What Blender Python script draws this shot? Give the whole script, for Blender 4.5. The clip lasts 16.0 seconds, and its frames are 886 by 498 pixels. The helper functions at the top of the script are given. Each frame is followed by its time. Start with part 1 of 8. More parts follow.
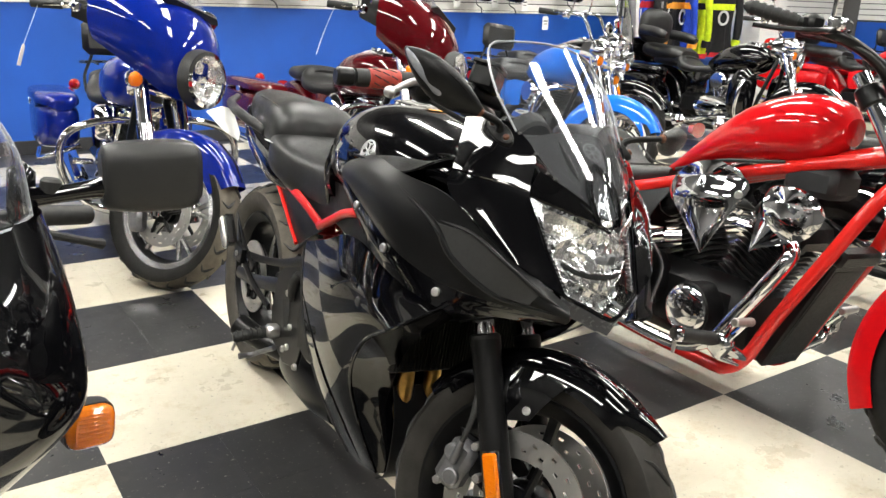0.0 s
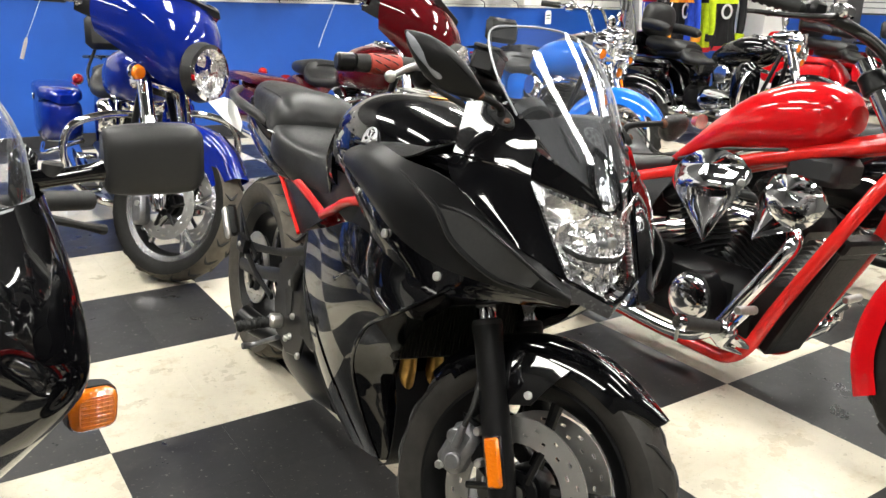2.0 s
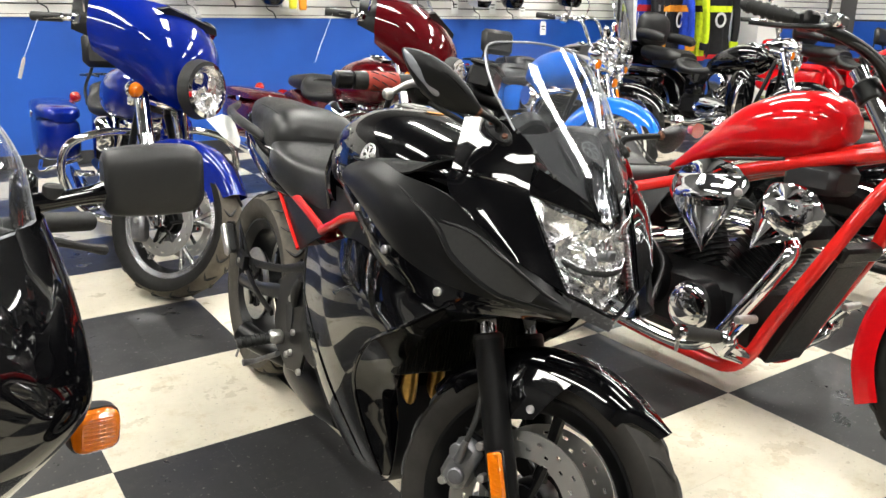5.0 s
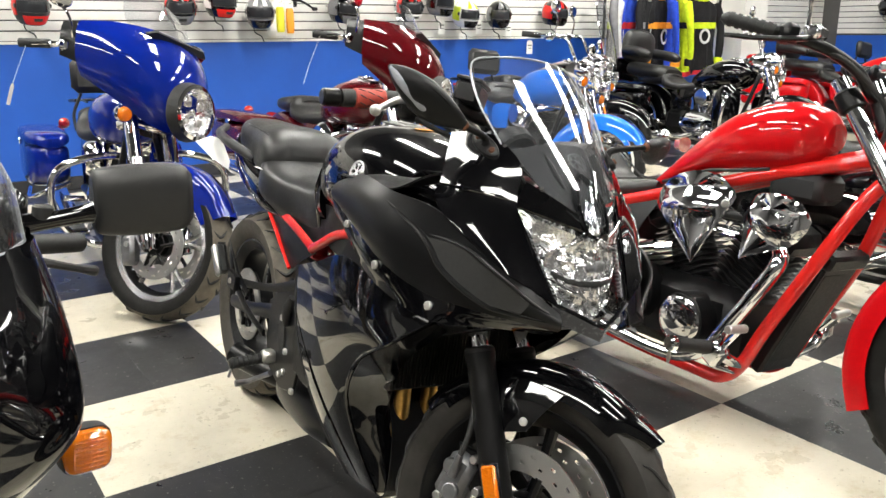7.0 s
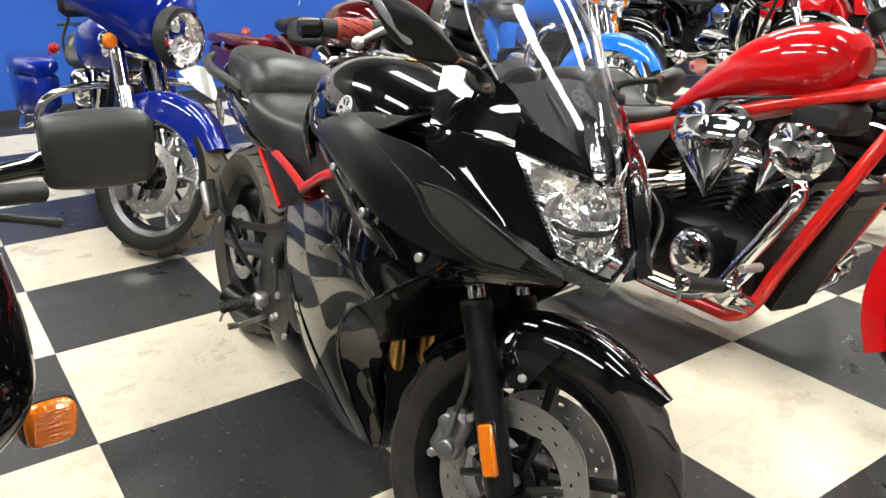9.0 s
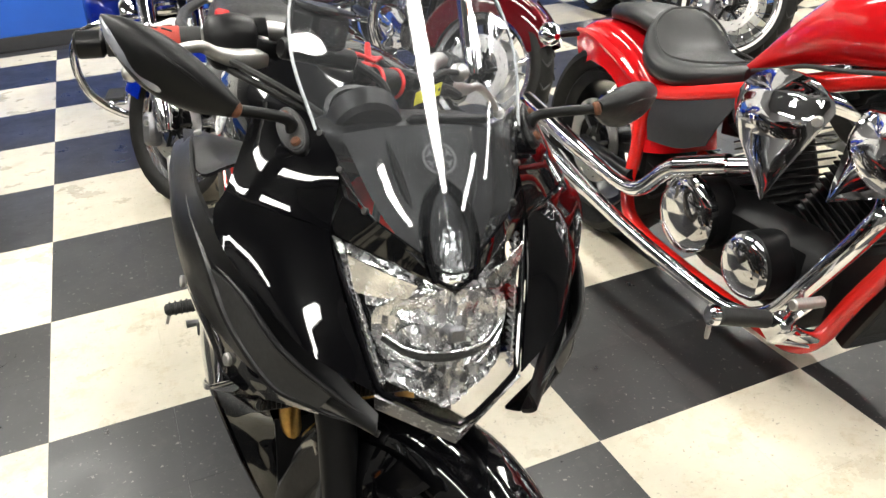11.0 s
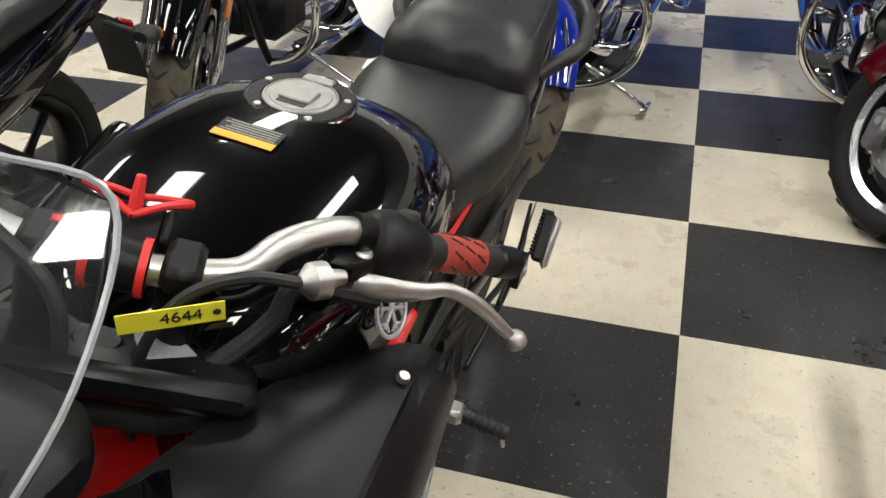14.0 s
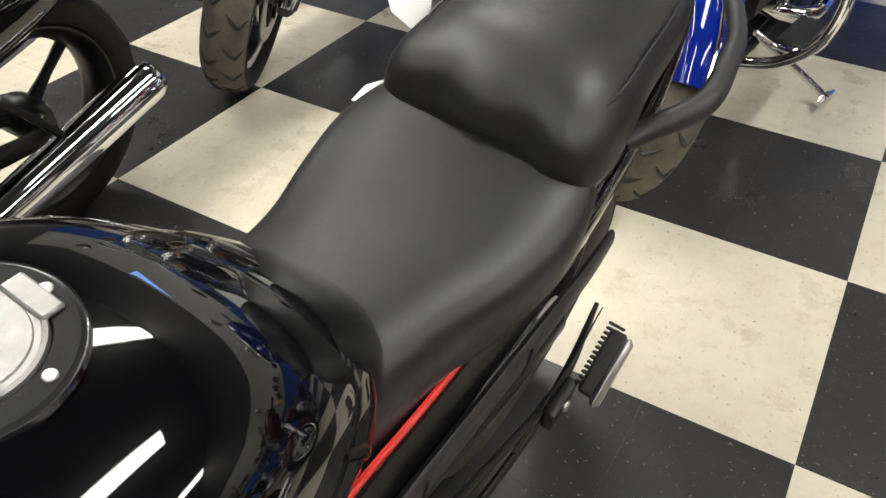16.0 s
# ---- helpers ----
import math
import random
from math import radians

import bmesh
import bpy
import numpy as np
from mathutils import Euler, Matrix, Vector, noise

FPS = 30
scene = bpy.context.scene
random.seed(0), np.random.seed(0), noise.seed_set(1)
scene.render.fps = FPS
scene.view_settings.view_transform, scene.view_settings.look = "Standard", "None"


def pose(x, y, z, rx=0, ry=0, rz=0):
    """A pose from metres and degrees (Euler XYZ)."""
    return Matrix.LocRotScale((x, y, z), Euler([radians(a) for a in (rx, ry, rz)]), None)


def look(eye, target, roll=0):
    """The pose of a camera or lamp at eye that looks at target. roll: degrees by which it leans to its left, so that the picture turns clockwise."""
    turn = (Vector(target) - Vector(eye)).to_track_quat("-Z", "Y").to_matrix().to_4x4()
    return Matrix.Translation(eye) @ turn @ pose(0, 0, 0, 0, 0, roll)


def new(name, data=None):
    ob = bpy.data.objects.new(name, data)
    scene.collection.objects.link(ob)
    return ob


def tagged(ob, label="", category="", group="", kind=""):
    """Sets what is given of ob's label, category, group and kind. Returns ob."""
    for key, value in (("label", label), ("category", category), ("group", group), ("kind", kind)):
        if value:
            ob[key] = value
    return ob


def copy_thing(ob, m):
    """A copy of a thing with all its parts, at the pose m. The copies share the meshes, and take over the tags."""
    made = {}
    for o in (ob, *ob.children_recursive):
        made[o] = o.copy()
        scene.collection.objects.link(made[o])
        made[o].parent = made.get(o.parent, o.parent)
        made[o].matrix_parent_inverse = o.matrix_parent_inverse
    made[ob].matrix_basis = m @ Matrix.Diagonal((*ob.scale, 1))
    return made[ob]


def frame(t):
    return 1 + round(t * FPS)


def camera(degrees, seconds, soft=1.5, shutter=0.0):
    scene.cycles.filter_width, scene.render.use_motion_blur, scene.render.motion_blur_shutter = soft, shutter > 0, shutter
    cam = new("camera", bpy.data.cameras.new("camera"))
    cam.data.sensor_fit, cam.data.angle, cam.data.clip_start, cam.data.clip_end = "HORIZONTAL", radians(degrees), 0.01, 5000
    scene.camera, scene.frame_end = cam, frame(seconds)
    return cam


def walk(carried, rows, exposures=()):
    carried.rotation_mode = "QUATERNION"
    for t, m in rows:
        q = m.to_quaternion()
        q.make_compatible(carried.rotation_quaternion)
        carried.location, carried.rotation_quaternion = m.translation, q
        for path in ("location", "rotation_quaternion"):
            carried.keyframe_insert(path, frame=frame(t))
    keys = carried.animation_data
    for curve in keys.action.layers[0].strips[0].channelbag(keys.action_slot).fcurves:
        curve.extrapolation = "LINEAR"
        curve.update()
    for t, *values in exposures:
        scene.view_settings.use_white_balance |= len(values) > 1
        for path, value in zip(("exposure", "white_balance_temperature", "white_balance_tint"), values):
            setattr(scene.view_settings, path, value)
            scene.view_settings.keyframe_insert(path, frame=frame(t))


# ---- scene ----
cam = camera(58.1, 16.0)
PATH = [
    (0, (-1.55, -2.062, 1.235), (-0.469, -0.488, 0.638), 1.9),
    (0.5, (-1.547, -2.059, 1.225), (-0.468, -0.482, 0.634), 1.8),
    (1, (-1.547, -2.062, 1.222), (-0.464, -0.491, 0.625), 1.8),
    (1.5, (-1.549, -2.071, 1.215), (-0.477, -0.492, 0.615), 1.8),
    (2, (-1.55, -2.072, 1.214), (-0.479, -0.495, 0.61), 1.6),
    (2.5, (-1.549, -2.073, 1.219), (-0.478, -0.497, 0.611), 1.6),
    (3, (-1.546, -2.072, 1.218), (-0.472, -0.497, 0.613), 1.6),
    (3.5, (-1.552, -2.072, 1.228), (-0.481, -0.497, 0.618), 1.6),
    (4, (-1.551, -2.068, 1.221), (-0.488, -0.485, 0.618), 1.2),
    (6.5, (-1.557, -2.08, 1.228), (-0.45, -0.504, 0.688), 0.1),
    (7, (-1.556, -2.083, 1.215), (-0.453, -0.501, 0.685), -0.2),
    (7.5, (-1.552, -2.09, 1.231), (-0.454, -0.505, 0.698), -0.4),
    (8, (-1.549, -2.087, 1.23), (-0.448, -0.503, 0.703), -0.4),
    (8.5, (-1.525, -2.067, 1.227), (-0.431, -0.492, 0.658), -0.6),
    (8.7, (-1.503, -2.043, 1.224), (-0.421, -0.484, 0.593), -0.7),
    (10.8, (-0.921, -1.798, 1.311), (-0.218, -0.186, 0.36), -5.0),
    (11, (-0.837, -1.819, 1.319), (-0.198, -0.181, 0.366), -3.8),
    (11.5, (-0.684, -1.779, 1.308), (-0.202, -0.117, 0.306), -3.6),
    (11.6, (-0.649, -1.756, 1.314), (-0.19, -0.097, 0.296), -2.7),
    (11.8, (-0.577, -1.705, 1.319), (-0.161, -0.031, 0.306), -1.4),
    (12, (-0.516, -1.663, 1.326), (-0.155, 0.027, 0.319), -1.5),
    (12.3, (-0.418, -1.586, 1.308), (-0.326, 0.133, 0.29), -4.6),
    (12.4, (-0.372, -1.587, 1.312), (-0.382, 0.133, 0.291), -5.6),
    (12.5, (-0.332, -1.574, 1.317), (-0.4, 0.136, 0.282), -4.6),
    (13, (-0.172, -1.504, 1.324), (-0.518, 0.151, 0.255), -3.1),
    (13.2, (-0.144, -1.455, 1.315), (-0.561, 0.18, 0.242), -3.0),
    (13.5, (-0.125, -1.338, 1.306), (-0.589, 0.277, 0.222), -1.6),
    (13.8, (-0.12, -1.205, 1.31), (-0.601, 0.416, 0.243), -0.3),
    (14, (-0.111, -1.14, 1.308), (-0.605, 0.478, 0.241), -0.5),
    (14.5, (-0.076, -0.966, 1.292), (-0.743, 0.537, 0.155), -1.2),
    (15, (-0.048, -0.827, 1.296), (-0.835, 0.578, 0.11), 0.1),
    (15.5, (-0.109, -0.663, 1.3), (-0.872, 0.714, 0.066), 0.7),
    (16, (-0.146, -0.522, 1.293), (-0.899, 0.81, 0.005), 1.1),
]
EXPOSURES = [(0.0, 0.13), (8.0, 0.1), (11.0, 0.14), (11.7, 0.07), (12.5, -0.28), (13.3, -0.55), (14.0, -0.68), (15.0, -0.58), (16.0, -0.48)]
walk(cam, [(t, look(eye, target, roll)) for t, eye, target, roll in PATH], EXPOSURES)

# ---------------- light and exposure ----------------
world = bpy.data.worlds.new("world")
scene.world = world
world.use_nodes = True
world.node_tree.nodes["Background"].inputs[0].default_value = (0.6, 0.65, 0.7, 1)
world.node_tree.nodes["Background"].inputs[1].default_value = 0.05
scene.view_settings.exposure = 0.0
TUBE_STRENGTH = 43.0

# ---------------- materials ----------------


def node_mat(name):
    m = bpy.data.materials.new(name)
    m.use_nodes = True
    nt = m.node_tree
    return m, nt, nt.nodes["Principled BSDF"]


def add_noise(nt, scale, detail=4.0, rough=0.6):
    co = nt.nodes.new("ShaderNodeTexCoord")
    n = nt.nodes.new("ShaderNodeTexNoise")
    n.inputs["Scale"].default_value, n.inputs["Detail"].default_value, n.inputs["Roughness"].default_value = scale, detail, rough
    nt.links.new(co.outputs["Object"], n.inputs["Vector"])
    return n


def ramp(nt, fac, stops):
    r = nt.nodes.new("ShaderNodeValToRGB")
    while len(r.color_ramp.elements) < len(stops):
        r.color_ramp.elements.new(0.5)
    for e, (p, c) in zip(r.color_ramp.elements, stops):
        e.position, e.color = p, (*c, 1) if len(c) == 3 else c
    nt.links.new(fac, r.inputs[0])
    return r.outputs[0]


def grey(v):
    return (v, v, v)


def surface(name, col, rough=0.5, metal=0.0, vary=0.12, scale=25.0, bump=0.0, bump_scale=200.0, coat=0.0, rough_vary=0.08, spec=0.5):
    """A plain surface with grain at two scales in colour, gloss and relief."""
    m, nt, b = node_mat(name)
    n1 = add_noise(nt, scale)
    c = ramp(nt, n1.outputs[0], [(0.3, tuple(x * (1 - vary) for x in col)), (0.7, tuple(min(1, x * (1 + vary)) for x in col))])
    nt.links.new(c, b.inputs["Base Color"])
    n2 = add_noise(nt, scale * 4.3, 6.0, 0.7)
    r = ramp(nt, n2.outputs[0], [(0.3, grey(max(0.0, rough - rough_vary))), (0.7, grey(min(1.0, rough + rough_vary)))])
    nt.links.new(r, b.inputs["Roughness"])
    b.inputs["Metallic"].default_value = metal
    b.inputs["Specular IOR Level"].default_value = spec
    if coat:
        b.inputs["Coat Weight"].default_value, b.inputs["Coat Roughness"].default_value = coat, 0.03
    if bump:
        n3 = add_noise(nt, bump_scale, 3.0)
        bp = nt.nodes.new("ShaderNodeBump")
        bp.inputs["Strength"].default_value, bp.inputs["Distance"].default_value = bump, 0.001
        nt.links.new(n3.outputs[0], bp.inputs["Height"])
        nt.links.new(bp.outputs[0], b.inputs["Normal"])
    return m


def car_paint(name, col, flake=0.0, rough=0.35, metal=0.0, dust=0.0):
    m, nt, b = node_mat(name)
    n = add_noise(nt, 900.0, 2.0)
    lo, hi = tuple(x * (1 - flake) for x in col), tuple(min(1, x * (1 + flake)) for x in col)
    nt.links.new(ramp(nt, n.outputs[0], [(0.35, lo), (0.65, hi)]), b.inputs["Base Color"])
    d = add_noise(nt, 6.0, 6.0, 0.7)
    nt.links.new(ramp(nt, d.outputs[0], [(0.45, grey(0.015)), (0.8, grey(0.05 + dust))]), b.inputs["Coat Roughness"])
    b.inputs["Roughness"].default_value, b.inputs["Metallic"].default_value = rough, metal
    b.inputs["Specular IOR Level"].default_value = 0.02 if metal == 0 else 0.15
    b.inputs["Coat Weight"].default_value = 1.0
    return m


def clear(name, tint=(1, 1, 1), rough=0.02, haze=0.0, gloss=0.65, least=0.05):
    """Thin clear plastic: mostly see-through, with a gloss that grows at a slant."""
    m, nt, b = node_mat(name)
    nt.nodes.remove(b)
    out = nt.nodes["Material Output"]
    tr, gl, mx, fr, pw, ma = (nt.nodes.new(k) for k in ("ShaderNodeBsdfTransparent", "ShaderNodeBsdfGlossy", "ShaderNodeMixShader", "ShaderNodeLayerWeight", "ShaderNodeMath", "ShaderNodeMath"))
    tr.inputs[0].default_value = (*tint, 1)
    gl.inputs["Roughness"].default_value = rough
    fr.inputs[0].default_value = 0.5
    pw.operation, ma.operation = "POWER", "MULTIPLY_ADD"
    pw.inputs[1].default_value, ma.inputs[1].default_value, ma.inputs[2].default_value = 3.2, gloss, least
    nt.links.new(fr.outputs["Facing"], pw.inputs[0]), nt.links.new(pw.outputs[0], ma.inputs[0]), nt.links.new(ma.outputs[0], mx.inputs[0])
    nt.links.new(tr.outputs[0], mx.inputs[1]), nt.links.new(gl.outputs[0], mx.inputs[2])
    last = mx.outputs[0]
    if haze:
        # A pale diffuse layer is mixed over the clear sheet, uneven by noise.
        df, hz = nt.nodes.new("ShaderNodeBsdfDiffuse"), nt.nodes.new("ShaderNodeMixShader")
        df.inputs[0].default_value = (0.8, 0.82, 0.86, 1)
        haze_mix = ramp(nt, add_noise(nt, 14.0, 6.0, 0.7).outputs[0], [(0.35, grey(haze * 0.6)), (0.75, grey(haze * 1.5))])
        nt.links.new(haze_mix, hz.inputs[0]), nt.links.new(last, hz.inputs[1]), nt.links.new(df.outputs[0], hz.inputs[2])
        last = hz.outputs[0]
    nt.links.new(last, out.inputs[0])
    return m


def lens_mat(name, col):
    m, nt, b = node_mat(name)
    b.inputs["Base Color"].default_value = (*col, 1)
    b.inputs["Roughness"].default_value = 0.08
    b.inputs["Transmission Weight"].default_value = 0.35
    b.inputs["Coat Weight"].default_value = 1.0
    co = nt.nodes.new("ShaderNodeTexCoord")
    w = nt.nodes.new("ShaderNodeTexVoronoi")
    w.distance, w.inputs["Scale"].default_value, w.inputs["Randomness"].default_value = "CHEBYCHEV", 110.0, 0.0
    nt.links.new(co.outputs["Object"], w.inputs["Vector"])
    bp = nt.nodes.new("ShaderNodeBump")
    bp.inputs["Strength"].default_value, bp.inputs["Distance"].default_value = 0.6, 0.002
    nt.links.new(w.outputs[0], bp.inputs["Height"]), nt.links.new(bp.outputs[0], b.inputs["Normal"])
    return m


def tile_mat(name, base, stain, fleck, rough):
    """Vinyl floor tile: mottled body, scuffs, specks, and a waxed gloss that wears unevenly."""
    m, nt, b = node_mat(name)
    co = nt.nodes.new("ShaderNodeNewGeometry")
    info = nt.nodes.new("ShaderNodeObjectInfo")

    def nz(scale, detail=5.0, r=0.65):
        n = nt.nodes.new("ShaderNodeTexNoise")
        n.inputs["Scale"].default_value, n.inputs["Detail"].default_value, n.inputs["Roughness"].default_value = scale, detail, r
        nt.links.new(co.outputs["Position"], n.inputs["Vector"])
        return n.outputs[0]

    def mix(fac, a, c, mode="MIX"):
        x = nt.nodes.new("ShaderNodeMix")
        x.data_type, x.blend_type = "RGBA", mode
        nt.links.new(fac, x.inputs[0])
        for sock, v in ((x.inputs[6], a), (x.inputs[7], c)):
            if isinstance(v, tuple):
                sock.default_value = (*v, 1)
            else:
                nt.links.new(v, sock)
        return x.outputs[2]

    lo, hi = tuple(x * 0.88 for x in base), tuple(min(1, x * 1.1) for x in base)
    body = ramp(nt, nz(3.2, 8.0, 0.75), [(0.3, lo), (0.7, hi)])
    body = mix(ramp(nt, nz(9.0, 6.0, 0.8), [(0.53, grey(0)), (0.78, grey(0.75))]), body, stain)
    body = mix(ramp(nt, nz(70.0, 3.0, 0.6), [(0.64, grey(0)), (0.71, grey(0.6))]), body, fleck)
    wv = nt.nodes.new("ShaderNodeTexNoise")
    mp = nt.nodes.new("ShaderNodeMapping")
    mp.inputs["Scale"].default_value, mp.inputs["Rotation"].default_value = (4.0, 70.0, 1.0), (0, 0, 0.7)
    nt.links.new(co.outputs["Position"], mp.inputs[0]), nt.links.new(mp.outputs[0], wv.inputs["Vector"])
    wv.inputs["Detail"].default_value = 2.0
    body = mix(ramp(nt, wv.outputs[0], [(0.68, grey(0)), (0.76, grey(0.20))]), body, fleck)
    body = mix(ramp(nt, info.outputs["Random"], [(0.0, grey(0.0)), (1.0, grey(0.10))]), body, stain)
    nt.links.new(body, b.inputs["Base Color"])
    nt.links.new(ramp(nt, nz(5.0, 6.0), [(0.3, grey(rough - 0.08)), (0.75, grey(rough + 0.15))]), b.inputs["Roughness"])
    bp = nt.nodes.new("ShaderNodeBump")
    bp.inputs["Strength"].default_value, bp.inputs["Distance"].default_value = 0.12, 0.002
    nt.links.new(nz(14.0, 3.0), bp.inputs["Height"]), nt.links.new(bp.outputs[0], b.inputs["Normal"])
    return m


TILE_W = tile_mat("vinyl_cream", (0.62, 0.575, 0.47), (0.40, 0.30, 0.15), (0.16, 0.14, 0.11), 0.30)
TILE_D = tile_mat("vinyl_charcoal", (0.0195, 0.0195, 0.0205), (0.050, 0.047, 0.043), (0.30, 0.28, 0.25), 0.32)
BLACK = car_paint("black_gloss", (0.0015, 0.0015, 0.002), 0.2, 0.25, 0.0, 0.01)
RED = car_paint("red_gloss", (0.50, 0.005, 0.008), 0.15, 0.3, 0.0)
BLUE = car_paint("blue_metallic", (0.0015, 0.012, 0.19), 0.5, 0.36, 0.0)
MAROON = car_paint("maroon_metallic", (0.065, 0.001, 0.003), 0.5, 0.36, 0.0)
SKY = car_paint("sky_blue_gloss", (0.010, 0.15, 0.66), 0.15, 0.3)
FRAME_RED = car_paint("frame_red", (0.60, 0.015, 0.012), 0.1, 0.35)
CHROME = surface("chrome", (0.78, 0.78, 0.80), 0.06, 1.0, 0.04, 8.0, rough_vary=0.03)
STEEL = surface("satin_aluminium", (0.50, 0.49, 0.475), 0.42, 1.0, 0.08, 60.0, 0.1, 400.0)
CAST = surface("cast_grey_metal", (0.20, 0.20, 0.21), 0.45, 0.9, 0.15, 40.0, 0.3, 300.0)
MATTE = surface("matte_black_plastic", (0.005, 0.005, 0.0055), 0.36, 0.0, 0.1, 30.0, 0.25, 900.0, rough_vary=0.05, spec=0.22)
SATIN = surface("satin_black_metal", (0.004, 0.004, 0.0045), 0.30, 0.05, 0.08, 30.0, 0.1, 500.0, rough_vary=0.03, spec=0.28)
ENGINE = surface("black_engine_case", (0.005, 0.005, 0.0055), 0.36, 0.05, 0.25, 20.0, 0.25, 350.0, spec=0.2)
RUBBER = surface("tyre_rubber", (0.0085, 0.008, 0.0075), 0.60, 0.0, 0.3, 18.0, 0.3, 250.0, spec=0.2)
CAPMETAL = surface("dull_cap_metal", (0.30, 0.295, 0.285), 0.52, 0.9, 0.1, 60.0, 0.15, 500.0)
RINGBLACK = surface("dull_black_ring", (0.004, 0.004, 0.004), 0.5, 0.0, 0.1, 40.0, 0.2, 700.0, spec=0.18)
GREYPRINT = surface("grey_print", (0.22, 0.22, 0.21), 0.5)
DUSTTYRE = surface("dusty_tyre_rubber", (0.105, 0.092, 0.074), 0.75, 0.0, 0.35, 14.0, 0.3, 250.0, spec=0.25)
WORN = surface("worn_tyre_rubber", (0.048, 0.043, 0.036), 0.7, 0.0, 0.3, 18.0, 0.3, 250.0, spec=0.3)
FRONTRUBBER = surface("used_tyre_rubber", (0.021, 0.019, 0.017), 0.62, 0.0, 0.3, 18.0, 0.3, 250.0, spec=0.25)
DUSTY = surface("dusty_tread", (0.075, 0.066, 0.052), 0.85, 0.0, 0.35, 14.0, 0.4, 250.0)
VINYL = surface("seat_vinyl", (0.006, 0.006, 0.0065), 0.43, 0.0, 0.12, 20.0, 0.2, 420.0, spec=0.5)
GREYGUARD = surface("grey_plastic", (0.016, 0.016, 0.0175), 0.46, 0.0, 0.1, 30.0, 0.25, 900.0, spec=0.35)
GRIP_RED = surface("red_rubber_grip", (0.33, 0.035, 0.022), 0.6, 0.0, 0.2, 60.0, 0.3, 500.0)
RED_RUBBER = surface("bright_red_rubber", (0.62, 0.02, 0.02), 0.5, 0.0, 0.1, 60.0)
AMBER = lens_mat("amber_lens", (0.95, 0.22, 0.004))
REDLENS = lens_mat("red_lens", (0.45, 0.01, 0.01))
CLEARLENS = lens_mat("ribbed_clear_lens", (0.30, 0.31, 0.35))
SCREEN = clear("clear_screen", (0.93, 0.94, 0.96), 0.012, 0.010)
GLASS = clear("lamp_glass", (0.98, 0.98, 0.985), 0.01, 0.0, 0.30, 0.02)
MIRRORBLACK = surface("grained_black_plastic", (0.014, 0.014, 0.0145), 0.42, 0.0, 0.12, 30.0, 0.3, 700.0, spec=0.5)
CHINGREY = surface("smoked_grey_lip", (0.06, 0.06, 0.065), 0.25, 0.0, 0.1)
FAINT = surface("faint_grey_logo", (0.055, 0.055, 0.058), 0.4)
PANEL = surface("satin_black_panel", (0.005, 0.005, 0.0055), 0.33, 0.0, 0.08, 30.0, 0.15, 900.0, rough_vary=0.04, spec=0.22)
PANELGREY = surface("grey_inner_panel", (0.015, 0.015, 0.016), 0.38, 0.0, 0.08, 40.0, 0.2, 900.0, spec=0.28)
EDGE = surface("polished_screen_edge", (0.30, 0.31, 0.33), 0.25, 0.0, 0.1)
REFLECT = surface("faceted_reflector", (0.92, 0.92, 0.93), 0.24, 1.0, 0.02, 14.0, rough_vary=0.09)
BRASS = surface("tarnished_brass", (0.50, 0.30, 0.09), 0.35, 1.0, 0.25, 40.0)
RUST = surface("rusty_bolt", (0.11, 0.04, 0.018), 0.8, 0.2, 0.4, 120.0)
DISC = surface("brake_disc_steel", (0.66, 0.65, 0.63), 0.32, 1.0, 0.04, 40.0, rough_vary=0.03)
POLISH = surface("polished_rim", (0.80, 0.80, 0.81), 0.20, 1.0, 0.03, 20.0, rough_vary=0.04)
PAPER = surface("white_paper", (0.82, 0.82, 0.80), 0.7, 0.0, 0.03)
YELLOW = surface("yellow_tape", (0.80, 0.74, 0.04), 0.6, 0.0, 0.05)
INK = surface("black_ink", (0.01, 0.01, 0.01), 0.6)
ORANGE = surface("orange_print", (0.85, 0.34, 0.02), 0.5, 0.0, 0.05)
BLUEPRINT = surface("blue_print", (0.04, 0.14, 0.45), 0.4)
SILVER = surface("silver_badge", (0.70, 0.70, 0.71), 0.4, 0.3, 0.05)
WALLBLUE = surface("blue_wall_paint", (0.012, 0.085, 0.42), 0.45, 0.0, 0.06, 3.0, 0.15, 90.0)
SLAT = surface("white_slatwall", (0.74, 0.73, 0.70), 0.5, 0.0, 0.04, 5.0)
# Kept dark so the enclosing walls reflect little in black paint.
PLASTER = surface("grey_plaster", (0.085, 0.083, 0.082), 0.8, 0.0, 0.05, 4.0, 0.2, 120.0)
CEILING = surface("dark_ceiling_paint", (0.045, 0.045, 0.048), 0.9, 0.0, 0.2, 3.0)
KICK = surface("dark_baseboard", (0.025, 0.025, 0.028), 0.5)
WHITEWALL = surface("whitewall_rubber", (0.70, 0.69, 0.65), 0.6, 0.0, 0.08)

# ---------------- mesh kit ----------------


class Geo:
    def __init__(self, v=None, f=None):
        self.v, self.f = list(v or []), list(f or [])

    def add(self, g, m=None):
        n = len(self.v)
        self.v += [tuple(m @ Vector(p)) for p in g.v] if m is not None else g.v
        self.f += [tuple(i + n for i in q) for q in g.f]
        return self

    def moved(self, m):
        return Geo().add(self, m)

    def mirrored(self):
        return Geo([(x, -y, z) for x, y, z in self.v], [tuple(reversed(q)) for q in self.f])


def mesh_of(name, g, mat, angle=38.0):
    me = bpy.data.meshes.new(name)
    me.from_pydata([tuple(p) for p in g.v], [], [q for q in g.f if len(set(q)) > 2])
    me.materials.append(mat)
    me.polygons.foreach_set("use_smooth", [True] * len(me.polygons))
    me.set_sharp_from_angle(angle=radians(angle))
    me.update()
    return me


